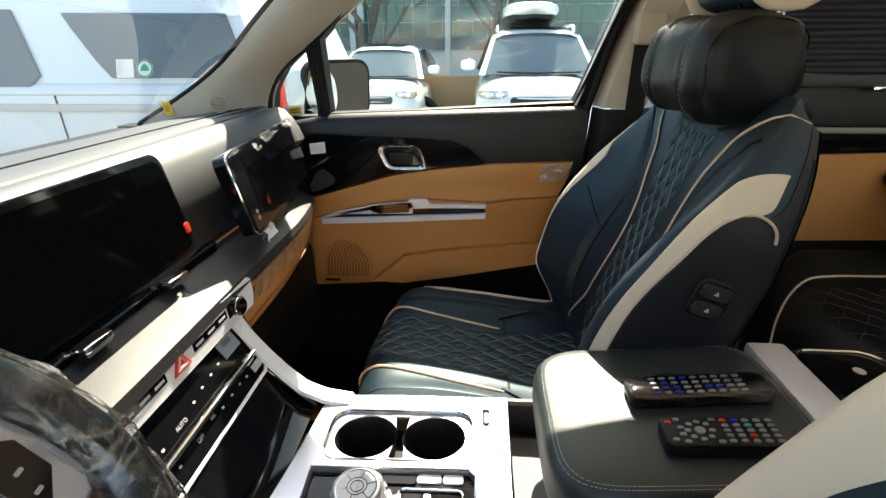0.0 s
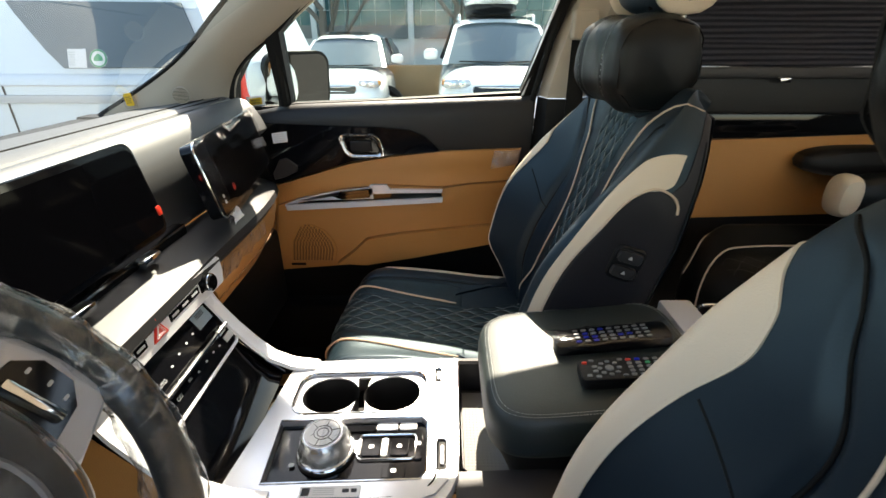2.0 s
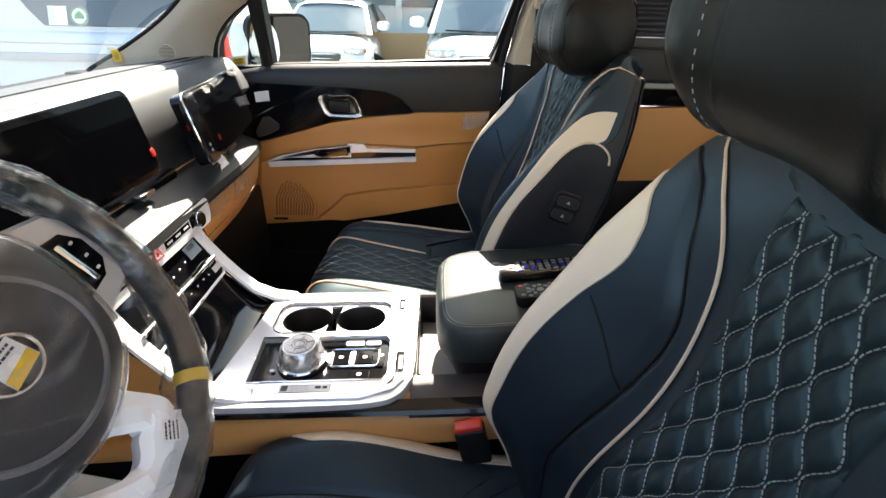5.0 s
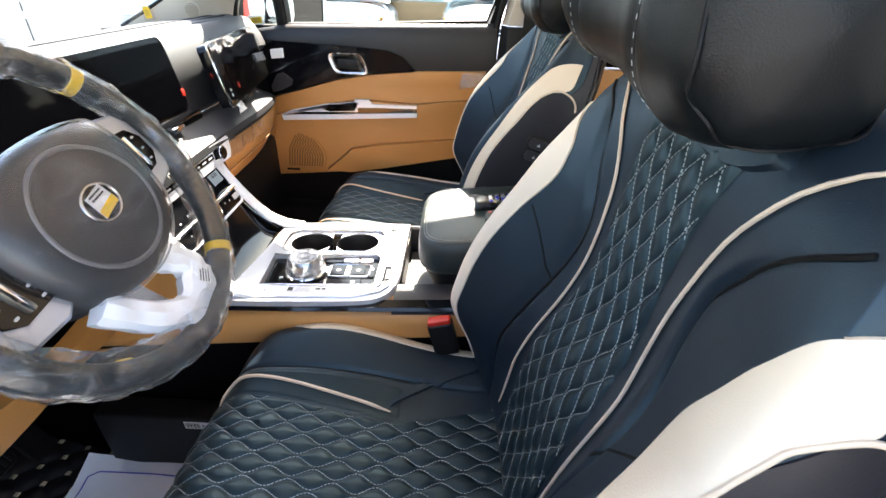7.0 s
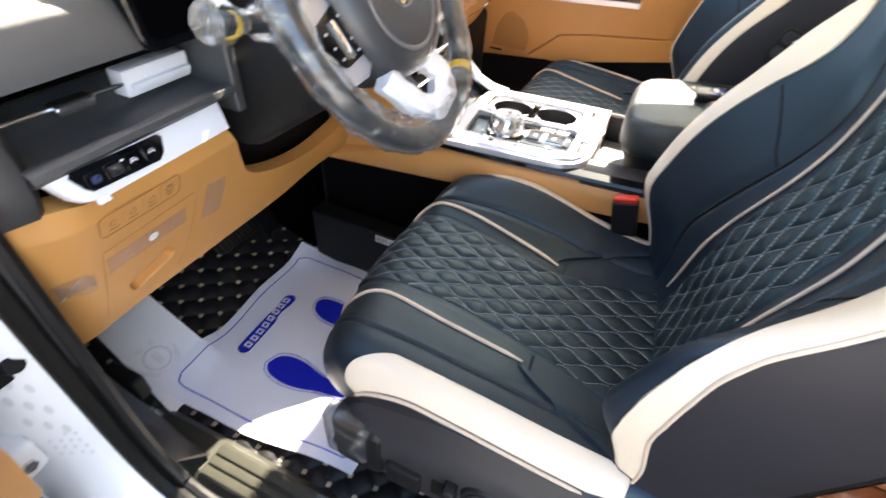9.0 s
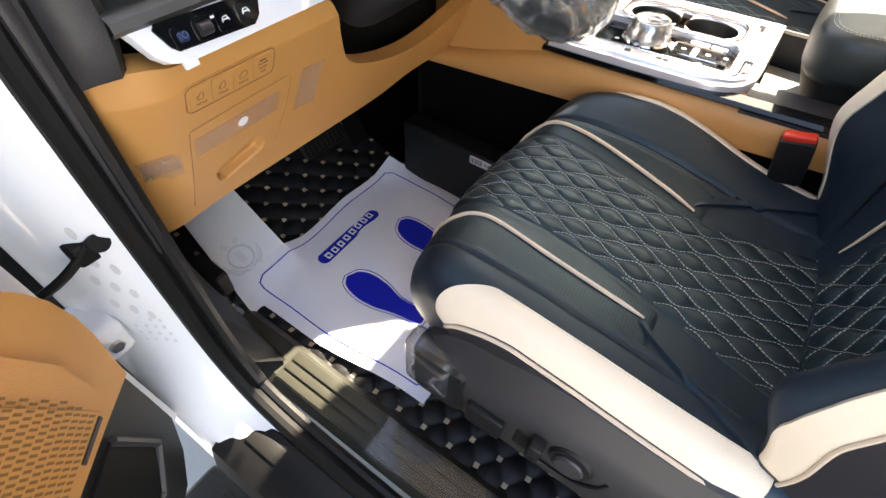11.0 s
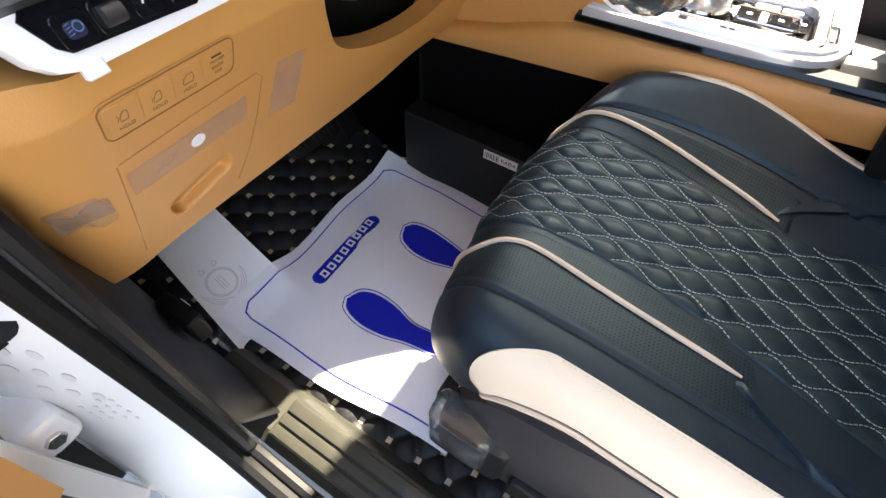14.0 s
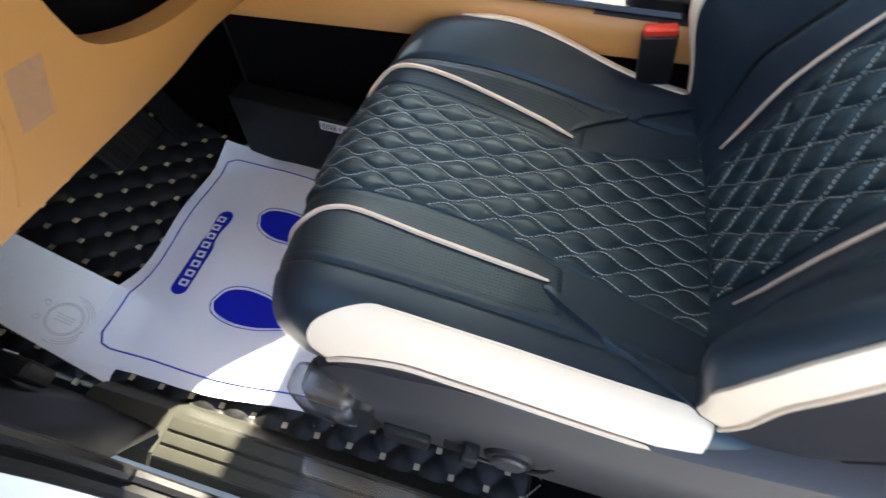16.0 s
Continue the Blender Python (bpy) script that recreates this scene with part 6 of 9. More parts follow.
# the wide screen: cluster and middle display under one glass
tilt_scr = axes((-0.420, 0.245, 1.249), (0.0, 1, 0), (-0.20, 0, 0.98))
scr = part("screen_housing", plate(rounded(0.80, 0.148, 0.018), 0.018, tilt_scr @ up(-0.010), 0.004), GLOSS, dash, "gloss black screen housing")
part("screen_glass", plate(rounded(0.782, 0.130, 0.013), 0.0015, tilt_scr @ up(0.0085), 0.0005), SCREEN, scr, "dark switched-off wide screen")
part("screen_rim", tube([tilt_scr @ Vector((x, y, 0.004)) for x, y in rounded(0.80, 0.148, 0.018)], 0.0016, 6, closed=True), GLOSS, scr)
DIAL = material("dark_grey_dial_ring", (0.035, 0.036, 0.038), 0.35, vary=0.1, scale=30)
for r_, w_ in ((0.046, 0.0016), (0.040, 0.0007)):
    part("dial_ring", tube([tilt_scr @ Vector((-0.145 + r_ * math.cos(2 * math.pi * k / 48), 0.0 + r_ * math.sin(2 * math.pi * k / 48), 0.0102)) for k in range(48)], w_, 6, closed=True), DIAL, scr)
part("red_tab", box((0.384, -0.046, 0.002), (0.396, -0.030, 0.012), 0.003, 2, tilt_scr), RED, scr)
for x_, z_ in ((-0.604, 1.3105), (-0.560, 1.3125)):
    part("pad_groove", tube([(x_ - 0.03 * (1 - ((y - MID_Y) / 0.8) ** 2), y, z_ - 0.004 * (1 - ((y - MID_Y) / 0.8) ** 2)) for y in [-0.02 + 1.28 * k / 30 for k in range(31)]], 0.0018, 6), RUBBER, dash)
# extra passenger-side monitor, still in its film
mon = thing("add_on_monitor", "black add-on dash monitor in clear protective film", "monitor", (-0.42, 0.97, 1.13))
mm = axes((-0.424, 0.985, 1.217), (-0.075, 0.435, -0.008), (-0.035, 0.02, 0.135))
MW, MH = 0.478, 0.144
part("case", plate(rounded(MW, MH, 0.016), 0.028, mm @ up(-0.014), 0.006), GLOSS, mon)
part("screen", plate(rounded(MW - 0.07, MH - 0.016, 0.006), 0.001, mm @ Matrix.Translation((0.026, 0, 0.0142)), 0.0), SCREEN, mon, "dark switched-off screen")
part("case_rim", tube([mm @ Vector((x, y, 0.010)) for x, y in rounded(MW + 0.004, MH + 0.004, 0.018)], 0.0024, 6, closed=True), CHROME, mon)
for v, mt in ((-0.048, LABEL), (-0.036, LABEL)):
    part("touch_key", disc(mm @ Vector((-0.206, v, 0.0142)), mm.col[2][:3], 0.004, 0.001, 12), mt, mon)
part("red_mark", disc(mm @ Vector((-0.13, -0.038, 0.0153)), mm.col[2][:3], 0.008, 0.0006, 16), RED, mon)
frows = []
for i in range(31):
    u = -0.5 + i / 30
    frows.append([mm @ Vector((u * (MW + 0.016), v * (MH + 0.018), 0.018 + 0.003 * math.sin(11 * u + 23 * v) * math.cos(31 * u * v + 7 * u))) for v in [-0.5 + j / 12 for j in range(13)]])
part("film", rows_mesh(frows), SHEER, mon, "loose crinkled clear film").visible_shadow = False
part("film_tail", rows_mesh([[mm @ Vector((-0.225 + 0.02 * i + 0.006 * math.sin(j * 2.2), -0.07 - 0.008 * j, 0.018 + 0.004 * math.sin(i * 1.7 + j))) for j in range(4)] for i in range(4)]), LABEL, mon, "torn white film corner")
part("stand", box((-0.05, -0.10, -0.03), (0.05, -0.062, -0.006), 0.004, 2, mm), BLACK, mon)
# sunlit face panel between screen and monitor is the pad itself; tan lower half on the passenger side
rows = []
for k in range(29):
    y = 0.668 + 0.645 * k / 28
    ex, ez = edge_x(y), edge_z(y)
    rows.append([Vector((x, y, z)) for x, z in ((ex - 0.02, ez - 0.026), (ex - 0.012, ez - 0.032), (ex - 0.010, ez - 0.05), (ex - 0.022, ez - 0.10), (ex - 0.05, ez - 0.15), (ex - 0.075, ez - 0.165), (ex - 0.16, ez - 0.18))])
part("tan_lower", rows_mesh(rows), TAN, dash, "tan leather lower dash", 50)
part("tan_seam", tube([(edge_x(y) - 0.0165, y, edge_z(y) - 0.098) for y in [0.70 + 0.6 * k / 20 for k in range(21)]], 0.0015, 5), TAN_DARK, dash)
part("glove_box", box((-0.62, 0.68, 0.66), (-0.46, 1.28, 0.93), 0.03, 3), BLACK, dash, "black glove box")
part("stack_side", rows_mesh([[Vector((x, 0.665, z)) for x, z in ((-0.36, 1.075), (-0.36, 1.05), (-0.39, 0.99), (-0.44, 0.93))], [Vector((x, 0.655, z)) for x, z in ((-0.36, 1.075), (-0.35, 1.04), (-0.34, 0.98), (-0.36, 0.90))]]), TAN, dash)
film2 = part("film_strip", rows_mesh([[Vector((edge_x(y) - 0.008 + 0.003 * math.sin(y * 90), y, edge_z(y) - 0.03 - 0.012 * j + 0.003 * math.sin(y * 60 + j))) for j in range(4)] for y in [0.70 + 0.02 * k for k in range(15)]]), FILM, dash, "peeling clear film")
film2.visible_shadow = False
# white switch strip with the hazard button and round knob
strip_m = axes((-0.3605, 0.50, 1.084), (0, 1, 0), (-0.10, 0, 1))
ws_strip = part("switch_strip", plate([(-0.19, -0.023), (0.186, -0.030), (0.196, -0.012), (0.198, 0.014), (0.190, 0.020), (-0.19, 0.020)], 0.010, strip_m @ up(-0.004), 0.002), WHITE_TRIM, dash, "white switch strip")
hz = part("hazard_button", plate([(-0.030, -0.014), (0.006, -0.014), (-0.012, 0.018)], 0.003, strip_m @ up(0.0055), 0.001), RED, ws_strip, "red triangular hazard button")
for sc in (0.62, 0.40):
    part("triangle_mark", tube([strip_m @ Vector((-0.012 + (x + 0.012) * sc, -0.003 + (y + 0.003) * sc, 0.0088)) for x, y in ((-0.030, -0.014), (0.006, -0.014), (-0.012, 0.018))], 0.0006, 4, closed=True), LABEL, ws_strip)
for u0, u1 in ((-0.125, -0.042), (0.018, 0.108)):
    part("key_row", plate([(u0, -0.009), (u1, -0.009), (u1, 0.004), (u0, 0.004)], 0.0012, strip_m @ up(0.0055), 0.0004), GLOSS, ws_strip)
    for k in range(3):
        uu = u0 + (u1 - u0) * (k + 0.5) / 3
        part("key_print", plate([(uu - 0.009, -0.0045), (uu + 0.009, -0.0045), (uu + 0.009, -0.0005), (uu - 0.009, -0.0005)], 0.0004, strip_m @ up(0.0068), 0.0), GREYPRINT, ws_strip)
part("knob_plate", plate([(0.112, -0.014), (0.150, -0.014), (0.150, 0.010), (0.112, 0.010)], 0.0012, strip_m @ up(0.0055), 0.0004), GLOSS, ws_strip)
part("tuning_knob", disc(strip_m @ Vector((0.131, -0.002, 0.006)), strip_m.col[2][:3], 0.0145, 0.016, 28, None, 0.002), GLOSS, ws_strip, "black round knob with chrome ring")
part("knob_ring", tube([strip_m @ Vector((0.131 + 0.0145 * math.cos(a), -0.002 + 0.0145 * math.sin(a), 0.018)) for a in [2 * math.pi * k / 28 for k in range(28)]], 0.0015, 6, closed=True), CHROME, ws_strip)
# climate panel
cl_m = axes((-0.341, 0.495, 1.014), (0, 1, 0), (-0.52, 0, 0.86))
clp = part("climate_panel", plate([(-0.135, -0.048), (0.118, -0.048), (0.140, -0.036), (0.140, 0.030), (0.128, 0.042), (-0.135, 0.042)], 0.006, cl_m @ up(-0.004), 0.002), GLOSS, dash, "gloss black climate panel")
part("panel_frame", tube([cl_m @ Vector((x, y, 0.001)) for x, y in ((-0.138, -0.051), (0.120, -0.051), (0.144, -0.038), (0.144, 0.032), (0.130, 0.045), (-0.138, 0.045))], 0.003, 6, closed=True), WHITE_TRIM, clp)
part("chrome_bar", tube([cl_m @ Vector((-0.13, -0.012, 0.010)), cl_m @ Vector((0.12, -0.012, 0.010))], 0.0042, 10), CHROME, clp)
part("bar_grip", tube([cl_m @ Vector((0.085, -0.012, 0.010)), cl_m @ Vector((0.105, -0.012, 0.010))], 0.0065, 10), CHROME, clp)
part("vent_card", plate([(0.075, 0.012), (0.118, 0.012), (0.118, 0.038), (0.075, 0.038)], 0.001, cl_m @ up(0.0022), 0.0), material("pale_blue_film", (0.26, 0.33, 0.38), 0.3), clp)
for k in range(3):
    part("card_line", plate([(0.085, 0.028 + 0.003 * k), (0.108, 0.028 + 0.003 * k), (0.108, 0.0295 + 0.003 * k), (0.085, 0.0295 + 0.003 * k)], 0.0004, cl_m @ up(0.0033), 0.0), INK, clp)
part("grey_key", plate([(0.10, -0.038), (0.128, -0.038), (0.128, -0.026), (0.10, -0.026)], 0.001, cl_m @ up(0.0022), 0.0003), GREYPRINT, clp)
text_part("AUTO", cl_m @ Matrix.Translation((-0.050, 0.004, 0.0022)), 0.008, GREYPRINT, clp)
text_part("OFF", cl_m @ Matrix.Translation((-0.045, -0.028, 0.0022)), 0.008, GREYPRINT, clp)
text_part("A/C", cl_m @ Matrix.Translation((-0.010, -0.024, 0.0022)), 0.006, GREYPRINT, clp)
for u, v in ((-0.015, 0.010), (0.010, 0.014), (0.035, 0.016), (0.058, 0.018), (0.012, -0.028), (0.038, -0.028), (0.062, -0.028), (0.082, -0.030), (-0.09, 0.002), (-0.09, -0.028)):
    part("symbol", plate([(u + x, v + y) for x, y in rounded(0.005, 0.0032, 0.0012, 2)], 0.0004, cl_m @ up(0.0022), 0.0), GREYPRINT, clp)

# driver's side of the dash
TAN_SEAM = material("tan_seam", (0.34, 0.15, 0.042), 0.6, vary=0.1, scale=30)
ds = thing("driver_dash_panel", "tan leather knee panel with white switch strip", "dashboard", (-0.42, -0.15, 0.85))
PANEL = lambda y, z: -0.385 - 0.42 * max(0.0, 1.035 - z) ** 1.0 - 0.6 * max(0, 0.90 - z) ** 2 - 0.03 * max(0, (-0.30 - y) / 0.06) ** 2
low_edge = spline([(-0.372, 0.768), (-0.345, 0.782), (-0.31, 0.800), (-0.25, 0.806), (-0.08, 0.800), (0.10, 0.795), (0.20, 0.808), (0.33, 0.800)])
top_edge = spline([(-0.37, 1.072), (-0.315, 1.068), (-0.29, 1.062), (-0.090, 1.059), (-0.080, 1.050), (-0.060, 1.000), (-0.034, 0.952), (0.02, 0.918), (0.10, 0.893), (0.18, 0.886), (0.27, 0.905), (0.33, 0.925)])
rows = []
def pull_recess(y, z):
    """Depth of the moulded finger pull of the fuse hatch."""
    a, b_ = (y + 0.224) * 0.95 + (z - 0.876) * 0.31, -(y + 0.224) * 0.31 + (z - 0.876) * 0.95
    edge = max(abs(a) - 0.027, 0.0) ** 2 + max(abs(b_) - 0.006, 0.0) ** 2
    k = min(1.0, max(0.0, (0.0125 - math.sqrt(edge)) / 0.0065))
    return (0.013 - 0.25 * b_) * k * k * (3 - 2 * k)


for k in range(421):
    y = -0.372 + 0.702 * k / 420
    zt, zb = top_edge(y), low_edge(y)
    row = [Vector((PANEL(y, zt) - 0.03, y, zt + 0.004))]
    for j in range(151):
        z = zt + (zb - zt) * j / 150
        row.append(Vector((PANEL(y, z) - (0.006 if j == 0 else 0) - pull_recess(y, z), y, z)))
    row.append(Vector((PANEL(y, zb) - 0.04, y, zb - 0.006)))
    rows.append(row)
kp = part("knee_panel", rows_mesh(rows), TAN_PLASTIC, ds, "tan moulded knee panel", 70)
part("knee_side", rows_mesh([[Vector((PANEL(-0.37, z), -0.371, z)) for z in (1.06, 0.98, 0.90, 0.822)], [Vector((PANEL(-0.37, z) - 0.05, -0.378, z)) for z in (1.06, 0.98, 0.90, 0.822)]]), TAN_PLASTIC, ds)
def knee(y, z, lift=0.0):
    return axes((PANEL(y, z) + lift, y, z), (PANEL(y + 0.01, z) - PANEL(y - 0.01, z), 0.02, 0), (PANEL(y, z + 0.01) - PANEL(y, z - 0.01), 0, 0.02))
def knee_line(pts, r, mat, lift=0.001):
    return tube([(PANEL(y, z) + lift, y, z) for y, z in pts], r, 5)
bt = knee(-0.2345, 1.0205, 0.0)
part("button_tray", plate(rounded(0.117, 0.040, 0.008), 0.0008, bt, 0.0004), TAN_PLASTIC, kp)
part("tray_groove", tube([bt @ Vector((x, y, 0.0008)) for x, y in rounded(0.114, 0.037, 0.008)], 0.0007, 5, closed=True), TAN_DARK, kp)
for k in range(4):
    mb = bt @ Matrix.Translation((-0.0402 + 0.0268 * k, 0, 0.0006))
    part("door_button", plate(rounded(0.0262, 0.031, 0.002, 3), 0.0014, mb, 0.0005), TAN_PLASTIC, kp)
    if k < 3:
        text_part("HOLD", mb @ Matrix.Translation((0, -0.0085, 0.0014)), 0.0046, TAN_DARK, kp)
        part("symbol", tube([mb @ Vector((x * (1.0 if k < 2 else 1.5) + 0.1 * y, y + 0.002, 0.0015)) for x, y in ((-0.0030, -0.0045), (0.0025, -0.0045), (0.0030, -0.0005), (0.0018, 0.0045), (-0.0012, 0.0045), (-0.0034, 0.0))], 0.00045, 4, closed=True), TAN_DARK, kp)
        part("symbol", tube([mb @ Vector((x, y, 0.0015)) for x, y in ((-0.0055, -0.001), (-0.0045, 0.002), (-0.0055, 0.005))], 0.0004, 4), TAN_DARK, kp)
    else:
        part("symbol", plate([(-0.005, 0.008), (0.004, 0.008), (0.004, 0.0095), (-0.005, 0.0095)], 0.0004, mb @ up(0.0014), 0.0), INK, kp)
        for v, w in ((0.004, "POWER"), (-0.002, "DOOR"), (-0.008, "OFF")):
            text_part(w, mb @ Matrix.Translation((0, v, 0.0014)), 0.0040, TAN_DARK, kp)
part("hatch_seam", knee_line([(-0.293, 0.975), (-0.296, 0.91), (-0.300, 0.835)], 0.0006, TAN_SEAM, 0.0004), TAN_SEAM, kp)
part("hatch_seam", knee_line([(-0.291, 0.977), (-0.22, 0.981), (-0.152, 0.983), (-0.145, 0.974), (-0.150, 0.93), (-0.160, 0.885), (-0.176, 0.835)], 0.0005, TAN_SEAM, 0.0004), TAN_SEAM, kp)
part("paper_dot", disc((PANEL(-0.222, 0.949) + 0.0018, -0.222, 0.949), (1, 0, -0.42), 0.0075, 0.0008, 20), LABEL, kp, "white paper dot")
GREYTAPE = clear("matt_clear_tape", (0.93, 0.92, 0.93), 0.6, gloss=0.35, haze=0.05, grain=60)
for y, z, w, h, rot in ((-0.228, 0.949, 0.124, 0.034, 0.02), (-0.112, 0.945, 0.040, 0.075, -0.12), (-0.330, 0.945, 0.04, 0.03, 0.1)):
    mt_ = knee(y, z, 0.0016) @ Matrix.Rotation(rot, 4, "Z")
    part("tape", plate(rounded(w, h, 0.002, 2), 0.0004, mt_, 0.0), GREYTAPE, kp, "matt clear tape").visible_shadow = False
part("film_scrap", rows_mesh([[knee(-0.345 + 0.012 * i, 0.955 - 0.01 * j) @ Vector((0, 0, 0.004 + 0.004 * math.sin(i * 2 + j))) for j in range(4)] for i in range(4)]), FILM, kp).visible_shadow = False
# white strip with the lamp switches
wm = axes((-0.384, -0.19, 1.084), (-0.03, 1, -0.02), (-0.35, 0, 1))
wp = part("white_strip", plate([(-0.133, 0.019), (-0.119, -0.009), (-0.110, -0.017), (-0.094, -0.022), (0.103, -0.021), (0.104, 0.018)], 0.012, wm @ up(-0.006), 0.003), WHITE_TRIM, ds, "white satin switch strip")
part("switch_field", plate([(-0.110, 0.011), (-0.102, -0.006), (-0.096, -0.011), (-0.012, -0.0145), (-0.003, -0.008), (0.004, 0.008), (0.0, 0.013), (-0.106, 0.0155)], 0.004, wm @ up(0.0045), 0.001), GLOSS, wp, "gloss black lamp switch panel")
ICON_PALE = material("pale_blue_icon", (0.10, 0.17, 0.32), 0.4)
ICON_BLUE = material("dark_blue_backlit_icon", (0.004, 0.009, 0.04), 0.4)
for k, (u, mt) in enumerate(((-0.088, ICON_BLUE), (-0.066, DARKGREY), (-0.042, LABEL), (-0.018, LABEL))):
    sw = part("switch", plate([(u + x, -0.001 + y) for x, y in rounded(0.020, 0.019, 0.004, 3)], 0.0016, wm @ up(0.0075), 0.0006), GLOSS, wp)
    if k == 1:
        part("dial_wheel", tube([wm @ Vector((u - 0.006 + 0.012 * q, -0.001, 0.0108)) for q in (0, 1)], 0.006, 12), DARKGREY, sw)
        part("dial_mark", plate([(u + 0.010, 0.004), (u + 0.014, 0.004), (u + 0.014, 0.006), (u + 0.010, 0.006)], 0.0004, wm @ up(0.0098), 0.0), LABEL, sw)
    elif k == 0:
        part("icon_glow", plate([(u + x, -0.001 + y) for x, y in rounded(0.011, 0.009, 0.003, 3)], 0.0003, wm @ up(0.0092), 0.0), ICON_BLUE, sw)
        part("symbol", tube([wm @ Vector((u + 0.002 + 0.0026 * math.cos(a), 0.0026 * math.sin(a), 0.0102)) for a in [2 * math.pi * q / 16 for q in range(16)]], 0.0004, 4, closed=True), ICON_PALE, sw)
        for q in range(4):
            part("symbol_ray", tube([wm @ Vector((u - 0.0045, -0.0032 + 0.0018 * q, 0.0102)), wm @ Vector((u - 0.0015, -0.0026 + 0.0018 * q, 0.0102))], 0.0003, 4), ICON_PALE, sw)
    else:
        part("symbol", tube([wm @ Vector((u + x, y, 0.0100)) for x, y in ((-0.004, -0.0025), (-0.002, 0.002), (0.002, 0.002), (0.004, -0.0025))], 0.0006, 4), LABEL, sw)
        part("symbol", tube([wm @ Vector((u - 0.004, -0.0005, 0.0100)), wm @ Vector((u + 0.004, -0.0005, 0.0100))], 0.0007, 4), LABEL, sw)
part("paper_tab", box((-0.098, -0.027, 0.000), (-0.084, -0.018, 0.007), 0.001, 1, wm), LABEL, wp)
# shelf and vent above the strip
rows = []
for k in range(13):
    y = -0.330 + 0.278 * k / 12
    w = 0.022 * k / 12
    rows.append([Vector((x, y, z)) for x, z in ((-0.392, 1.100), (-0.380, 1.102), (-0.375, 1.108), (-0.377, 1.115), (-0.384, 1.118), (-0.394 + w * 0.4, 1.117), (-0.402 + w * 0.6, 1.110), (-0.44, 1.112), (-0.462, 1.116), (-0.470, 1.13), (-0.50, 1.14))])
part("vent_shelf", rows_mesh(rows), BLACK_SOFT, ds, "grained black shelf", 50)
part("vent_recess", box((-0.56, -0.345, 1.10), (-0.50, -0.04, 1.20), 0.0), RUBBER, ds)
for z in (1.145, 1.165):
    part("vent_slat", box((-0.50, -0.315, z), (-0.472, -0.055, z + 0.004), 0.001, 1), RUBBER, ds)
part("vent_bar", tube([(-0.447, -0.318, 1.139), (-0.445, -0.14, 1.136)], 0.0030, 8), SATIN, ds)
part("vent_tab", box((-0.452, -0.254, 1.131), (-0.430, -0.209, 1.144), 0.005, 3), SATIN, ds)
part("end_bezel", box((-0.50, -0.064, 1.075), (-0.376, -0.046, 1.192), 0.006, 3), BLACK_SOFT, ds)
part("side_cheek", rows_mesh([[Vector((x, y, z)) for x, y, z in r] for r in (
    [(-0.50, -0.306, 1.185), (-0.50, -0.304, 1.14), (-0.48, -0.304, 1.112), (-0.46, -0.306, 1.105), (-0.46, -0.31, 1.08)],
    [(-0.404, -0.322, 1.186), (-0.402, -0.318, 1.14), (-0.400, -0.318, 1.112), (-0.392, -0.322, 1.095), (-0.396, -0.326, 1.068)],
    [(-0.394, -0.330, 1.188), (-0.391, -0.328, 1.14), (-0.389, -0.328, 1.110), (-0.384, -0.332, 1.092), (-0.391, -0.334, 1.066)],
    [(-0.396, -0.350, 1.190), (-0.392, -0.350, 1.14), (-0.390, -0.350, 1.105), (-0.388, -0.350, 1.088), (-0.396, -0.352, 1.066)],
    [(-0.412, -0.364, 1.196), (-0.404, -0.364, 1.14), (-0.402, -0.364, 1.10), (-0.403, -0.364, 1.08), (-0.410, -0.366, 1.060)],
    [(-0.50, -0.378, 1.235), (-0.48, -0.378, 1.15), (-0.48, -0.376, 1.10), (-0.48, -0.376, 1.07), (-0.48, -0.376, 1.03)])]), DARKGREY, ds, "dark grey plastic dash end", 40)
part("white_tab", box((-0.468, -0.166, 1.119), (-0.440, -0.070, 1.152), 0.004, 2, pose(0, 0, 0)), WHITE_TRIM, ds, "white satin vent trim end")
part("white_tab_lip", box((-0.448, -0.160, 1.128), (-0.432, -0.074, 1.136), 0.003, 2), WHITE_TRIM, ds)
part("end_cover", box((-0.60, -0.384, 0.86), (-0.405, -0.372, 1.20), 0.004), DARKGREY, ds)
tag_m = axes((-0.421, -0.3855, 1.121), (0.7, 0, -0.1), (0, 0, 1))
tag_m = axes((-0.432, -0.386, 1.12), (1, 0, 0), (0, 0, 1))
part("tag", plate([(-0.012, -0.016), (0.012, -0.016), (0.012, 0.016), (-0.012, 0.016)], 0.001, tag_m, 0.0), LABEL, ds, "small white tag")
part("dash_core", box((-0.98, -0.36, 0.95), (-0.58, 1.28, 1.22), 0.0), RUBBER, ds)
part("column_hole_back", box((-0.66, -0.05, 0.86), (-0.52, 0.33, 1.14), 0.0), RUBBER, ds)

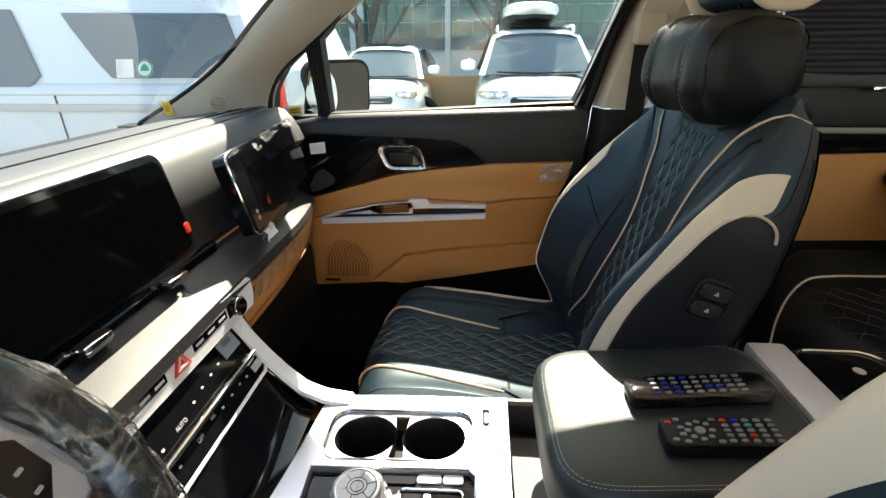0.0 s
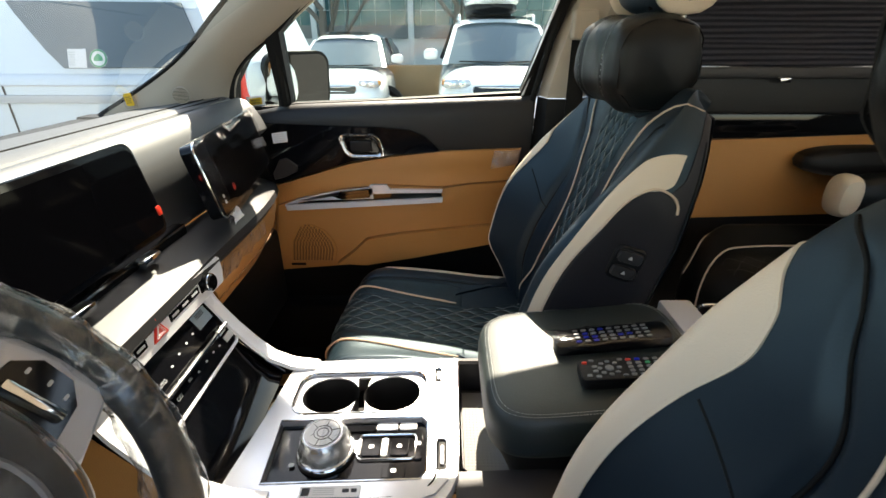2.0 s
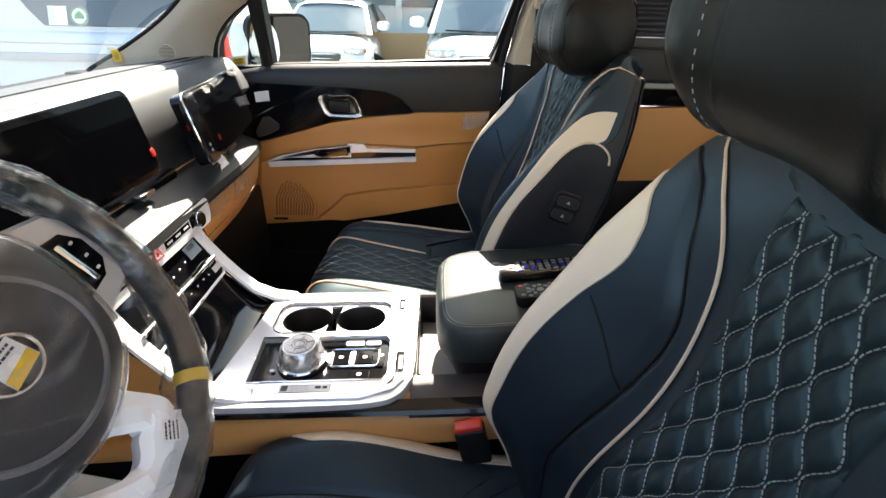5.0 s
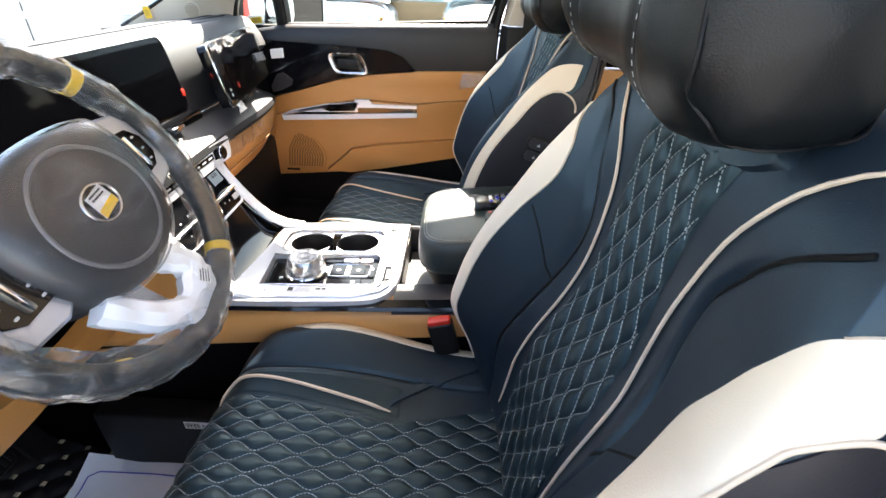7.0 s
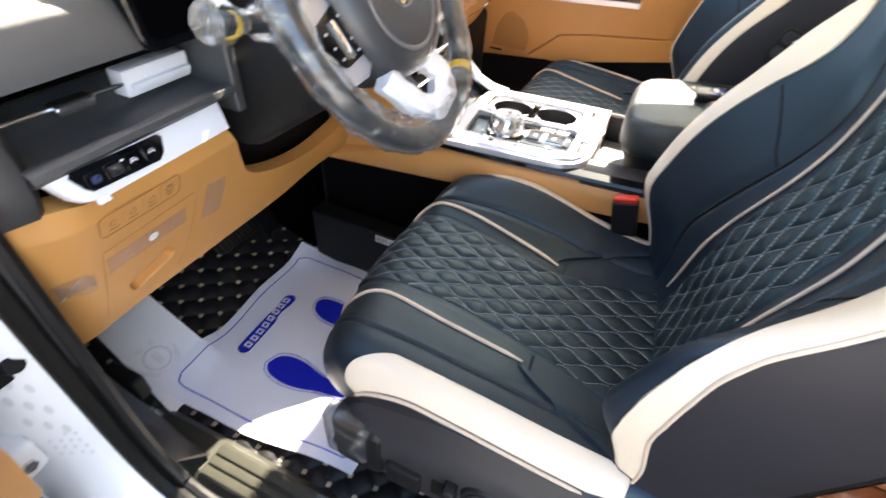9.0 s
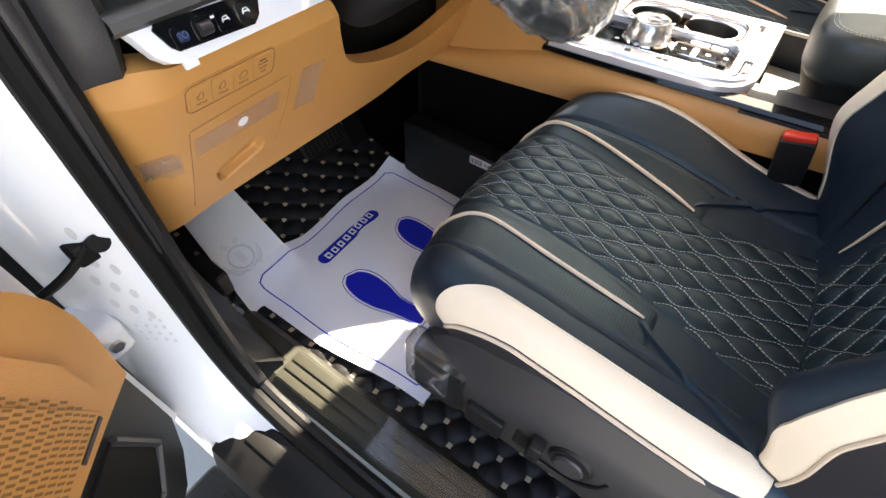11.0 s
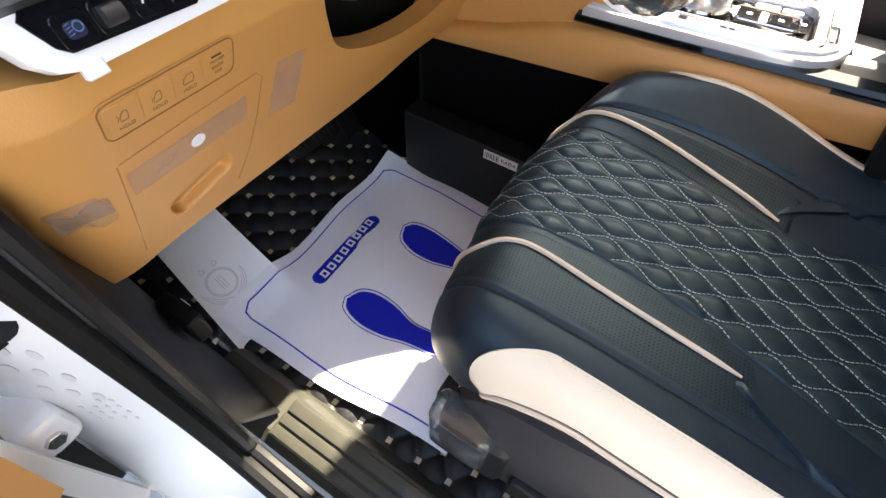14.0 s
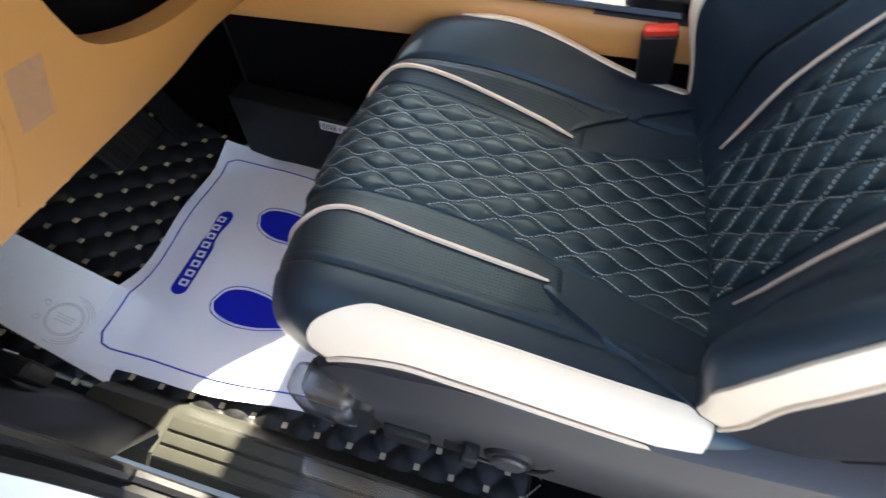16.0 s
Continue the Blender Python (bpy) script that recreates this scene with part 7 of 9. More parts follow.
# ---- steering wheel ----
WC = Vector((-0.204, 0.044, 1.227))
wm0 = axes(WC, (0, 1, 0), (-0.506, 0, 0.862))
whl = thing("steering_wheel", "black leather steering wheel in clear plastic film", "steering wheel", WC)
R = 0.176
hm = wm0 @ Matrix.Rotation(radians(11), 4, "Z")       # the wheel is turned a little
circ = lambda r, w, n=64: [wm0 @ Vector((r * math.cos(2 * math.pi * k / n), r * math.sin(2 * math.pi * k / n), w)) for k in range(n)]
rim = part("rim", tube(circ(R, 0.0), 0.0155, 14, closed=True), PILLOW_LEATHER, whl, "black leather rim")
rings = []
for k in range(150):
    a = 2 * math.pi * k / 150
    c_ = Vector((math.cos(a), math.sin(a), 0))
    ring = []
    for j in range(12):
        b_ = 2 * math.pi * j / 12
        rr = 0.0195 + 0.0012 * math.sin(7 * a * 3 + 2 * b_) + 0.0009 * math.sin(41 * a + 3 * b_) + (0.012 * max(0, -math.sin(a)) if abs(math.cos(b_) + 1) < 0.4 else 0)
        ring.append(wm0 @ (c_ * (R + rr * math.cos(b_)) + Vector((0, 0, rr * math.sin(b_)))))
    rings.append(ring)
rings.append(rings[0])
part("film", rows_mesh(rings, closed=True), FILM, whl, "crinkled clear protective film", 20).visible_shadow = False
for an in (45, -47, -126, 135):
    a = radians(an)
    inset = 0.009 if an == -126 else 0.0     # a short piece stuck to the inside of the rim
    seg = [wm0 @ Vector(((R - inset) * math.cos(a + da), (R - inset) * math.sin(a + da), 0)) for da in (-0.036, -0.012, 0.012, 0.036)]
    part("tape", tube(seg, 0.0172 - inset, 14), YELLOW, whl, "yellow tape band")
# hub with a raised round cover
hub_out = [(-0.096, 0.040), (-0.075, 0.062), (0.0, 0.072), (0.075, 0.062), (0.096, 0.040), (0.096, -0.010), (0.070, -0.060), (0.0, -0.082), (-0.070, -0.060), (-0.096, -0.010)]
SPOKE = material("satin_grey_metal", (0.55, 0.56, 0.60), 0.32, metal=0.6, vary=0.05, scale=14)
RINGGREY = material("mid_grey_plastic", (0.14, 0.14, 0.145), 0.4)
HUB = material("dark_grey_hub_plastic", (0.026, 0.028, 0.031), 0.56, vary=0.12, scale=9, bump=0.3, grain=700)
hub_s = [(p.x * 1.08, p.y * 1.10) for p in smooth_path([(x, y, 0) for x, y in hub_out + hub_out[:1]], 60)[:-1]]
rows = [[hm @ Vector((x * s, y * s, w)) for x, y in hub_s] for s, w in ((1.0, -0.05), (1.0, -0.004), (0.97, 0.014), (0.90, 0.022), (0.74, 0.027), (0.68, 0.0275))]
hub = part("airbag_cover", rows_mesh(rows, closed=True, cap=True), HUB, whl, "dark grey round airbag cover", 50)
part("cover_ring", tube([hm @ Vector((0.072 * math.cos(a), -0.003 + 0.064 * math.sin(a), 0.0262)) for a in [2 * math.pi * k / 48 for k in range(48)]], 0.0030, 8, closed=True), RINGGREY, hub)
part("badge", plate([(0.024 * math.cos(a), 0.019 * math.sin(a)) for a in [2 * math.pi * k / 32 for k in range(32)]], 0.004, hm @ up(0.0268), 0.001), GLOSS, hub, "plain oval badge")
part("badge_rim", tube([hm @ Vector((0.024 * math.cos(a), 0.019 * math.sin(a), 0.0305)) for a in [2 * math.pi * k / 32 for k in range(32)]], 0.0016, 6, closed=True), SATIN, hub)
part("badge_tape", plate([(-0.014, -0.013), (0.017, -0.010), (0.015, 0.014), (-0.013, 0.012)], 0.0006, hm @ up(0.0312), 0.0), LABEL, hub, "taped white paper")
part("badge_stripe", plate([(-0.014, -0.013), (0.016, -0.010), (0.0155, -0.001), (-0.0135, -0.004)], 0.0005, hm @ up(0.0320), 0.0), YELLOW, hub)
bars(hm @ Matrix.Translation((0.001, 0.006, 0.0320)), (0.0, 0.004), 0.0018, hub, INK, 0.02)
part("hub_film", rows_mesh([[hm @ Vector((x * s, y * s, w + 0.003 + 0.0006 * math.sin(k * 0.9 + s * 23))) for k, (x, y) in enumerate(hub_s)] for s, w in ((1.03, 0.004), (0.99, 0.016), (0.91, 0.024), (0.74, 0.030), (0.4, 0.033), (0.05, 0.033))], closed=True), HUBFILM, whl, "clear film over the hub").visible_shadow = False
for sx in (-1, 1):
    sp_out = [(sx * x, y) for x, y in ((0.070, 0.046), (0.105, 0.060), (0.150, 0.048), (0.168, 0.024), (0.170, -0.018), (0.152, -0.042), (0.105, -0.050), (0.072, -0.036))]
    sp = part("spoke", plate(sp_out if sx > 0 else sp_out[::-1], 0.016, hm @ up(-0.014), 0.004), SPOKE, whl, "satin grey spoke")
    pad_out = [(sx * x, y) for x, y in ((0.092, 0.036), (0.140, 0.028), (0.152, 0.012), (0.150, -0.012), (0.135, -0.024), (0.092, -0.026))]
    pd = part("key_pad", plate(pad_out if sx > 0 else pad_out[::-1], 0.004, hm @ up(0.002), 0.001), GLOSS, whl, "gloss black steering wheel keys")
    part("roller", box((sx * 0.122 - 0.004, -0.020, 0.004), (sx * 0.122 + 0.004, 0.024, 0.011), 0.003, 2, hm), CHROME, pd)
    for u, v in ((0.104, 0.022), (0.104, -0.004), (0.104, -0.018), (0.139, 0.016), (0.139, 0.0), (0.136, -0.014)):
        part("symbol", plate([(sx * u + x, v + y) for x, y in rounded(0.0052, 0.0026, 0.001, 2)], 0.0005, hm @ up(0.006), 0.0), GREYPRINT, pd)
low = part("lower_spoke", plate([(-0.060, -0.060), (-0.026, -0.172), (0.026, -0.172), (0.060, -0.060), (0.034, -0.072), (0.018, -0.150), (-0.018, -0.150), (-0.034, -0.072)], 0.012, hm @ up(-0.014), 0.003), SATIN, whl, "satin silver forked lower spoke")
# paper folded round the forked lower spoke
def wrap(pts, half, name):
    path = smooth_path([(x, y, 0) for x, y in pts], 16)
    rows = []
    for i, p in enumerate(path):
        d = (path[min(i + 1, len(path) - 1)] - path[max(i - 1, 0)]).normalized()
        n = Vector((-d.y, d.x, 0))
        k = 1 + 0.05 * math.sin(0.8 * i)
        rows.append([wm0 @ (p + n * half * k * c_ + Vector((0, 0, h_ + 0.0015 * math.sin(0.9 * i + 2 * c_)))) for c_, h_ in ((-1.0, 0.0), (-0.75, 0.009), (0.0, 0.012), (0.7, 0.010), (1.0, 0.002), (0.8, -0.014), (-0.8, -0.014))])
    return part(name, rows_mesh(rows, closed=True, cap=True), PAPER, whl, "white paper folded round the lower spoke", 14)
pr = wrap([(-0.068, -0.078), (-0.050, -0.104), (-0.028, -0.128), (0.004, -0.148)], 0.018, "paper_wrap")
wrap([(-0.006, -0.150), (0.020, -0.152), (0.050, -0.138), (0.066, -0.122)], 0.023, "paper_wrap")
wrap([(0.062, -0.128), (0.058, -0.108), (0.044, -0.090), (0.026, -0.078)], 0.019, "paper_wrap")
pl = wm0 @ Matrix.Translation((0.050, -0.132, 0.0155)) @ Matrix.Rotation(radians(40), 4, "Z")
part("paper_code", plate([(-0.010, -0.009), (0.010, -0.009), (0.010, 0.009), (-0.010, 0.009)], 0.0005, pl, 0.0), LABEL, whl)
bars(pl @ up(0.0006), (-0.006, -0.002, 0.002, 0.006), 0.0016, whl, INK, 0.017)
# column shroud and stalks
col = thing("steering_column", "black plastic steering column shroud with stalks", "steering column", (-0.40, 0.056, 1.10))
cm = axes(WC, (0, 1, 0), (-0.506, 0, 0.862))
rows = []
for w, sx_, sy_, oy in ((-0.05, 0.055, 0.050, 0.0), (-0.09, 0.075, 0.062, -0.01), (-0.18, 0.085, 0.075, -0.02), (-0.30, 0.095, 0.085, -0.02)):
    rows.append([cm @ Vector((sx_ * math.copysign(abs(math.cos(a)) ** 0.7, math.cos(a)), oy + sy_ * math.copysign(abs(math.sin(a)) ** 0.7, math.sin(a)), w)) for a in [2 * math.pi * k / 32 for k in range(32)]])
part("shroud", rows_mesh(rows, closed=True, cap=True), BLACK, col, "black plastic shroud")
for sx in (-1, 1):
    part("stalk", tube(smooth_path([cm @ Vector((sx * 0.06, 0.01, -0.085)), cm @ Vector((sx * 0.13, 0.03, -0.075)), cm @ Vector((sx * 0.20, 0.04, -0.06))], 10), lambda u: 0.007 + 0.006 * u, 8), BLACK, col)
part("stalk_film", tube(smooth_path([cm @ Vector((-0.11, 0.028, -0.078)), cm @ Vector((-0.16, 0.036, -0.068)), cm @ Vector((-0.215, 0.044, -0.056))], 10), lambda u: 0.018 + 0.006 * math.sin(9 * u), 10), FILM, col, "clear film round the stalk").visible_shadow = False
part("stalk_band", tube([cm @ Vector((-0.180, 0.036, -0.066)), cm @ Vector((-0.187, 0.0375, -0.064))], 0.0140, 10), YELLOW, col)


# ---- driver's footwell ----
mat_t = thing("floor_mat", "black quilted floor mat with beige studs", "floor mat", (-0.42, 0.0, FLOOR_Z))
PX, PY = 0.0555, 0.064            # the quilting's diamonds, along and across
def mat_h(x, y):
    """Height of the quilted mat; its toe end climbs the toe board."""
    a, b_ = (x + 0.312) / PX + (y + 0.283) / PY, (x + 0.312) / PX - (y + 0.283) / PY
    puff = abs(math.sin(math.pi * a) * math.sin(math.pi * b_)) ** 0.4
    rise = max(0.0, -0.60 - x)
    return FLOOR_Z + 0.006 + 0.009 * puff + 0.55 * rise ** 1.25
rows = []
for i in range(230):
    x = -0.88 + 1.05 * i / 229
    rows.append([Vector((x, y, mat_h(x, y))) for y in [-0.285 + 0.585 * j / 129 for j in range(130)]])
rows[0] = [p - Vector((0, 0, 0.01)) for p in rows[0]]
rows[-1] = [p - Vector((0, 0, 0.01)) for p in rows[-1]]
for r in rows:
    r[0] = r[0] - Vector((0, 0, 0.012))
    r[-1] = r[-1] - Vector((0, 0, 0.012))
quilt = part("quilted_top", rows_mesh(rows), MAT_LEATHER, mat_t, sharp=80)
sbm = bmesh.new()
bmesh.ops.create_cube(sbm, size=1.0)
for v in sbm.verts:
    v.co = Vector((v.co.x * 0.0105 * (0.8 if v.co.z > 0 else 1), v.co.y * 0.0105 * (0.8 if v.co.z > 0 else 1), v.co.z * 0.003))
stud_mesh = finish(sbm, "stud", GOLD)
thr = bmesh.new()
for a in range(-14, 24):
    for b_ in range(-20, 18):
        x, y = -0.312 + PX * (a + b_) / 2, -0.283 + PY * (a - b_) / 2
        if x < -0.87 or x > 0.16 or y > 0.295 or y < -0.287:
            continue
        s = new("stud", stud_mesh)
        s.parent = mat_t
        s.matrix_basis = BASE[mat_t.name].inverted() @ Matrix.Translation((x, y, mat_h(x, y) + 0.0025)) @ Matrix.Rotation(radians(4 * math.sin(a * 5 + b_ * 3)), 4, "Z")
        for dx, dy in ((PX / 2, PY / 2), (PX / 2, -PY / 2)):
            if y + dy > 0.295 or y + dy < -0.287:
                continue
            for q in range(7):
                p1, p2 = [Vector((x + dx * f, y + dy * f, 0)) for f in ((q + 1.0) / 8.6, (q + 1.6) / 8.6)]
                p1.z, p2.z = mat_h(p1.x, p1.y) + 0.0007, mat_h(p2.x, p2.y) + 0.0007
                tube([p1, p2], 0.0009, 3, bm=thr)
part("stitching", thr, GOLD, mat_t, "beige dashed stitching")["kind"] = "stuff"

sheet = thing("paper_foot_mat", "white paper foot mat with blue printed footprints", "paper mat", (-0.38, 0.0, FLOOR_Z + 0.02))
def sheet_z(x, y):
    w = 0.004 * math.sin(19 * x + 4 * y) * math.sin(11 * y + 3) + 0.003 * math.sin(47 * x * y + 13 * x + 21 * y) + 0.0025 * math.sin(33 * y + 12 * x)
    curl = 0.03 * max(0, (y - 0.20)) / 0.08 * max(0, (-0.50 - x)) / 0.12
    lift = 0.10 * max(0, -0.585 - x)
    flat = FLOOR_Z + 0.0225 + w + curl + lift
    over = 0.522 - 0.444 * (x + 0.655) - 0.55 * max(0.0, y + 0.125) + 0.5 * w      # where it lies on the footrest plate
    return 0.5 * (flat + over + math.sqrt((flat - over) ** 2 + 0.00006)) if x < -0.44 else flat
def sheet_p(u, v, lift=0.0):
    """u from front to rear, v from outer to inner edge, 0..1"""
    x = -0.602 - 0.012 * v + (0.462 + 0.027 * v) * u + 0.006 * math.sin(7 * v) * (1 - u)
    y = -0.258 + 0.032 * u + (0.520 - 0.01 * u) * v + 0.004 * math.sin(9 * u)
    return Vector((x, y, sheet_z(x, y) + lift))
part("sheet", rows_mesh([[sheet_p(i / 60, j / 60) for j in range(61)] for i in range(61)]), PAPER, sheet, sharp=60)
def inv(x, y):
    u = (x + 0.608) / 0.475
    v = (y + 0.258 - 0.032 * u) / (0.520 - 0.01 * u)
    return u, v
def printed(pts, n=1, name="print", mat=BLUE, label=""):
    """A filled printed shape that lies on the sheet: a fan of rings shrunk to its middle."""
    cx, cy = sum(p[0] for p in pts) / len(pts), sum(p[1] for p in pts) / len(pts)
    rows = []
    for s in (1.0, 0.8, 0.6, 0.4, 0.2, 0.0005):
        rows.append([sheet_p(*inv(cx + (x - cx) * s, cy + (y - cy) * s), 0.0008) for x, y in pts])
    return part(name, rows_mesh(rows, closed=True, cap=False), mat, sheet, label)
def printed_line(pts, r=0.0012, closed=False, mat=BLUE, name="outline"):
    return part(name, tube([sheet_p(*inv(x, y), 0.0006) for x, y in pts], r, 4, closed=closed, flat=1.0), mat, sheet)
def dense(pts, n=60):
    return [(p.x, p.y) for p in smooth_path([(x, y, 0) for x, y in pts], n)]
def foot(cy, s):
    f = [(-0.455, -0.010), (-0.440, 0.022), (-0.405, 0.037), (-0.360, 0.035), (-0.320, 0.022), (-0.295, 0.018), (-0.240, 0.018), (-0.236, 0.0), (-0.240, -0.020), (-0.300, -0.024), (-0.350, -0.034), (-0.400, -0.038), (-0.440, -0.030)]
    return [(x, cy + s * y) for x, y in f]
for cy, s in ((-0.083, 1), (0.100, -1)):
    o_ = foot(cy, s)
    pts = dense(o_ + o_[:1], 65)[:-1]
    mx = sum(p[0] for p in pts) / len(pts)
    printed([(mx + (x - mx) * 0.95, cy + (y - cy) * 0.86) for x, y in pts], name="footprint", label="solid blue printed footprint")
    printed_line(pts, 0.0009, True)
    printed([(-0.222, cy - 0.018), (-0.205, cy - 0.018), (-0.205, cy + 0.018), (-0.222, cy + 0.018)], name="heel_print")
cap = [(-0.522 + 0.0155 * math.cos(a), -0.088 + 0.0155 * math.sin(a)) for a in [radians(180 + 18 * k) for k in range(11)]] + [(-0.517 + 0.0155 * math.cos(a), 0.082 + 0.0155 * math.sin(a)) for a in [radians(18 * k) for k in range(11)]]
cap = [(x, y) for x, y in cap]
printed(cap, name="title_band", label="blue title band with white bars")
for k in range(8):
    y0 = -0.084 + 0.0215 * k
    tt = [(-0.5285, y0), (-0.5115, y0), (-0.5115, y0 + 0.0145), (-0.5285, y0 + 0.0145)]
    rows = [[sheet_p(*inv(x, y), 0.0016) for x, y in tt]]
    ring = [sheet_p(*inv(-0.520 + (x + 0.520) * 0.5, y0 + 0.007 + (y - y0 - 0.007) * 0.45), 0.0016) for x, y in tt]
    part("title_bar", rows_mesh(rows + [ring], closed=True), PAPER, sheet)
fr = [(-0.585, -0.205), (-0.575, -0.222), (-0.56, -0.226), (-0.36, -0.216), (-0.165, -0.206), (-0.155, -0.19), (-0.15, 0.0), (-0.148, 0.235), (-0.36, 0.232), (-0.57, 0.228), (-0.588, 0.218), (-0.588, 0.0)]
fr_d = []
for a, b_ in zip(fr, fr[1:] + fr[:1]):
    fr_d += [(a[0] + (b_[0] - a[0]) * k / 8, a[1] + (b_[1] - a[1]) * k / 8) for k in range(8)]
printed_line(fr_d, 0.0014, True, name="border_line")

rest = thing("foot_rest_plate", "pale brushed metal footrest plate with embossed crest", "foot rest", (-0.62, -0.19, 0.46))
fm = axes((-0.655, -0.178, 0.512), (-0.90, 0.06, 0.40), (0.10, 1.0, 0.05))
part("plate", plate([(-0.150, -0.088), (0.150, -0.060), (0.150, 0.062), (-0.100, 0.060), (-0.155, 0.050)], 0.006, fm @ up(-0.006), 0.002), ALU, rest)
CREST = material("embossed_pale_metal", (0.66, 0.65, 0.65), 0.42, metal=0.0, vary=0.1, scale=40)
cu, cv = -0.022, -0.025
for r in (0.027, 0.0245):
    part("crest_ring", tube([fm @ Vector((cu + r * math.cos(a), cv + r * math.sin(a), -0.0066)) for a in [2 * math.pi * k / 36 for k in range(36)]], 0.0009, 5, closed=True), CREST, rest)
for side in (-1, 1):
    for k in range(3):
        part("crest_scroll", tube([fm @ Vector((cu + (0.033 + 0.004 * k) * math.cos(a), cv + (0.033 + 0.004 * k) * math.sin(a), -0.0066)) for a in [math.pi + side * (0.35 + 0.1 * k + 0.13 * q) for q in range(8 + k)]], 0.0008, 5), CREST, rest)
    part("crest_curl", tube([fm @ Vector((cu + 0.036 + 0.006 * math.cos(a) * (1 - a / 9), cv + side * (0.012 + 0.007 * math.sin(a) * (1 - a / 9)), -0.0066)) for a in [0.4 * q for q in range(17)]], 0.0009, 5), CREST, rest)
part("crest_point", tube([fm @ Vector((cu - 0.030, cv - 0.010, -0.0066)), fm @ Vector((cu - 0.044, cv, -0.0066)), fm @ Vector((cu - 0.030, cv + 0.010, -0.0066))], 0.0009, 5), CREST, rest)
for k in range(3):
    part("crest_bar", plate([(cu - 0.014, cv - 0.006 + 0.005 * k), (cu + 0.014, cv - 0.006 + 0.005 * k), (cu + 0.014, cv - 0.004 + 0.005 * k), (cu - 0.014, cv - 0.004 + 0.005 * k)], 0.0008, fm @ up(-0.0066), 0.0), CREST, rest)
part("wedge", rows_mesh([[fm @ Vector((u, v, 0.0)) for v in (-0.075, 0.062)] for u in (-0.15, 0.15)] + [[Vector((-0.80, -0.25, 0.45)), Vector((-0.80, -0.11, 0.45))]]), BLACK, rest)

ped = thing("brake_pedal", "black ribbed rubber brake pedal", "pedal", (-0.74, 0.14, 0.55))
pm_ = axes((-0.735, 0.145, 0.565), (0.05, 1, 0.0), (-0.55, 0, 0.84))
part("pad", plate(rounded(0.135, 0.066, 0.014), 0.014, pm_, 0.004), RUBBER, ped)
for k in range(9):
    part("rib", plate([(-0.056 + 0.0135 * k, -0.026), (-0.050 + 0.0135 * k, -0.026), (-0.050 + 0.0135 * k, 0.026), (-0.056 + 0.0135 * k, 0.026)], 0.003, pm_ @ up(0.0138), 0.001), BLACK, ped)
part("arm", tube([(-0.745, 0.14, 0.565), (-0.82, 0.14, 0.72), (-0.84, 0.14, 0.98)], 0.010, 8), BLACK, ped)
acc = thing("accelerator_pedal", "black ribbed rubber accelerator pedal", "pedal", (-0.76, 0.27, 0.47))
part("pad", plate(rounded(0.055, 0.17, 0.012), 0.010, axes((-0.745, 0.265, 0.54), (0, 1, 0), (-0.45, 0, 0.9)), 0.003), RUBBER, acc)
kb = thing("footwell_box", "black plastic box with white barcode label beside console", "box", (-0.42, 0.285, 0.46))
part("body", box((-0.56, 0.262, 0.458), (-0.20, 0.318, 0.624), 0.008, 3), BLACK, kb)
km = axes((-0.327, 0.2612, 0.607), (1, 0, 0), (0, 0, 1))
part("label", plate([(-0.037, -0.0105), (0.037, -0.0105), (0.037, 0.0105), (-0.037, 0.0105)], 0.0008, km, 0.0), LABEL, kb, "white barcode label")
for k in range(9):
    part("code_bar", plate([(-0.034 + 0.0036 * k, -0.007), (-0.034 + 0.0036 * k + 0.0012 + 0.0008 * (k % 2), -0.007), (-0.034 + 0.0036 * k + 0.0012 + 0.0008 * (k % 2), 0.007), (-0.034 + 0.0036 * k, 0.007)], 0.0004, km @ up(0.0008), 0.0), INK, kb)
text_part("KADA", km @ Matrix.Translation((0.018, 0, 0.0008)), 0.012, INK, kb)

# ---- driver's door opening ----
# inner kick panel, sill and scuff plate
kick = solid("trim_kick_panel", rows_mesh([[Vector(p) for p in r] for r in (
    [(-0.90, -0.300, 0.48), (-0.90, -0.312, 0.75), (-0.90, -0.33, 1.0)],
    [(-0.60, -0.300, 0.48), (-0.60, -0.318, 0.75), (-0.58, -0.345, 1.0)],
    [(-0.47, -0.302, 0.49), (-0.47, -0.345, 0.75), (-0.46, -0.365, 1.0)],
    [(-0.40, -0.312, 0.505), (-0.425, -0.372, 0.72), (-0.43, -0.378, 1.0)],
    [(-0.376, -0.318, 0.516), (-0.386, -0.382, 0.60), (-0.425, -0.386, 1.0)])]), BLACK, "black plastic kick panel", "trim", "structure", sharp=50)
lat = thing("bonnet_release", "black bonnet release lever on kick panel", "lever", (-0.55, -0.30, 0.63))
part("lever", box((-0.575, -0.318, 0.60), (-0.50, -0.292, 0.655), 0.010, 3), RUBBER, lat)
part("lever_mark", box((-0.548, -0.2915, 0.648), (-0.528, -0.2905, 0.653), 0.0004, 1), LABEL, lat)
sill = thing("door_sill", "black door sill with ribbed scuff plate", "door sill", (0.1, -0.34, 0.46), kind="structure")
SCUFF = material("olive_black_ribbed_plastic", (0.031, 0.031, 0.024), 0.42, spec=0.3, vary=0.2, scale=25, bump=0.3, grain=500)
xs_ = [-0.52, -0.40, -0.25, 0.0, 0.3, 0.65]
part("sill_cover", rows_mesh([[Vector((x, y, z)) for y, z in ((-0.262, 0.452), (-0.272, 0.485), (-0.285, 0.505), (-0.345, 0.512), (-0.362, 0.500))] for x in xs_]), SCUFF, sill, "dark grained sill cover", 40)
part("scuff_plate", box((-0.372, -0.350, 0.508), (0.50, -0.290, 0.5150), 0.003), SCUFF, sill, "dark ribbed scuff plate")
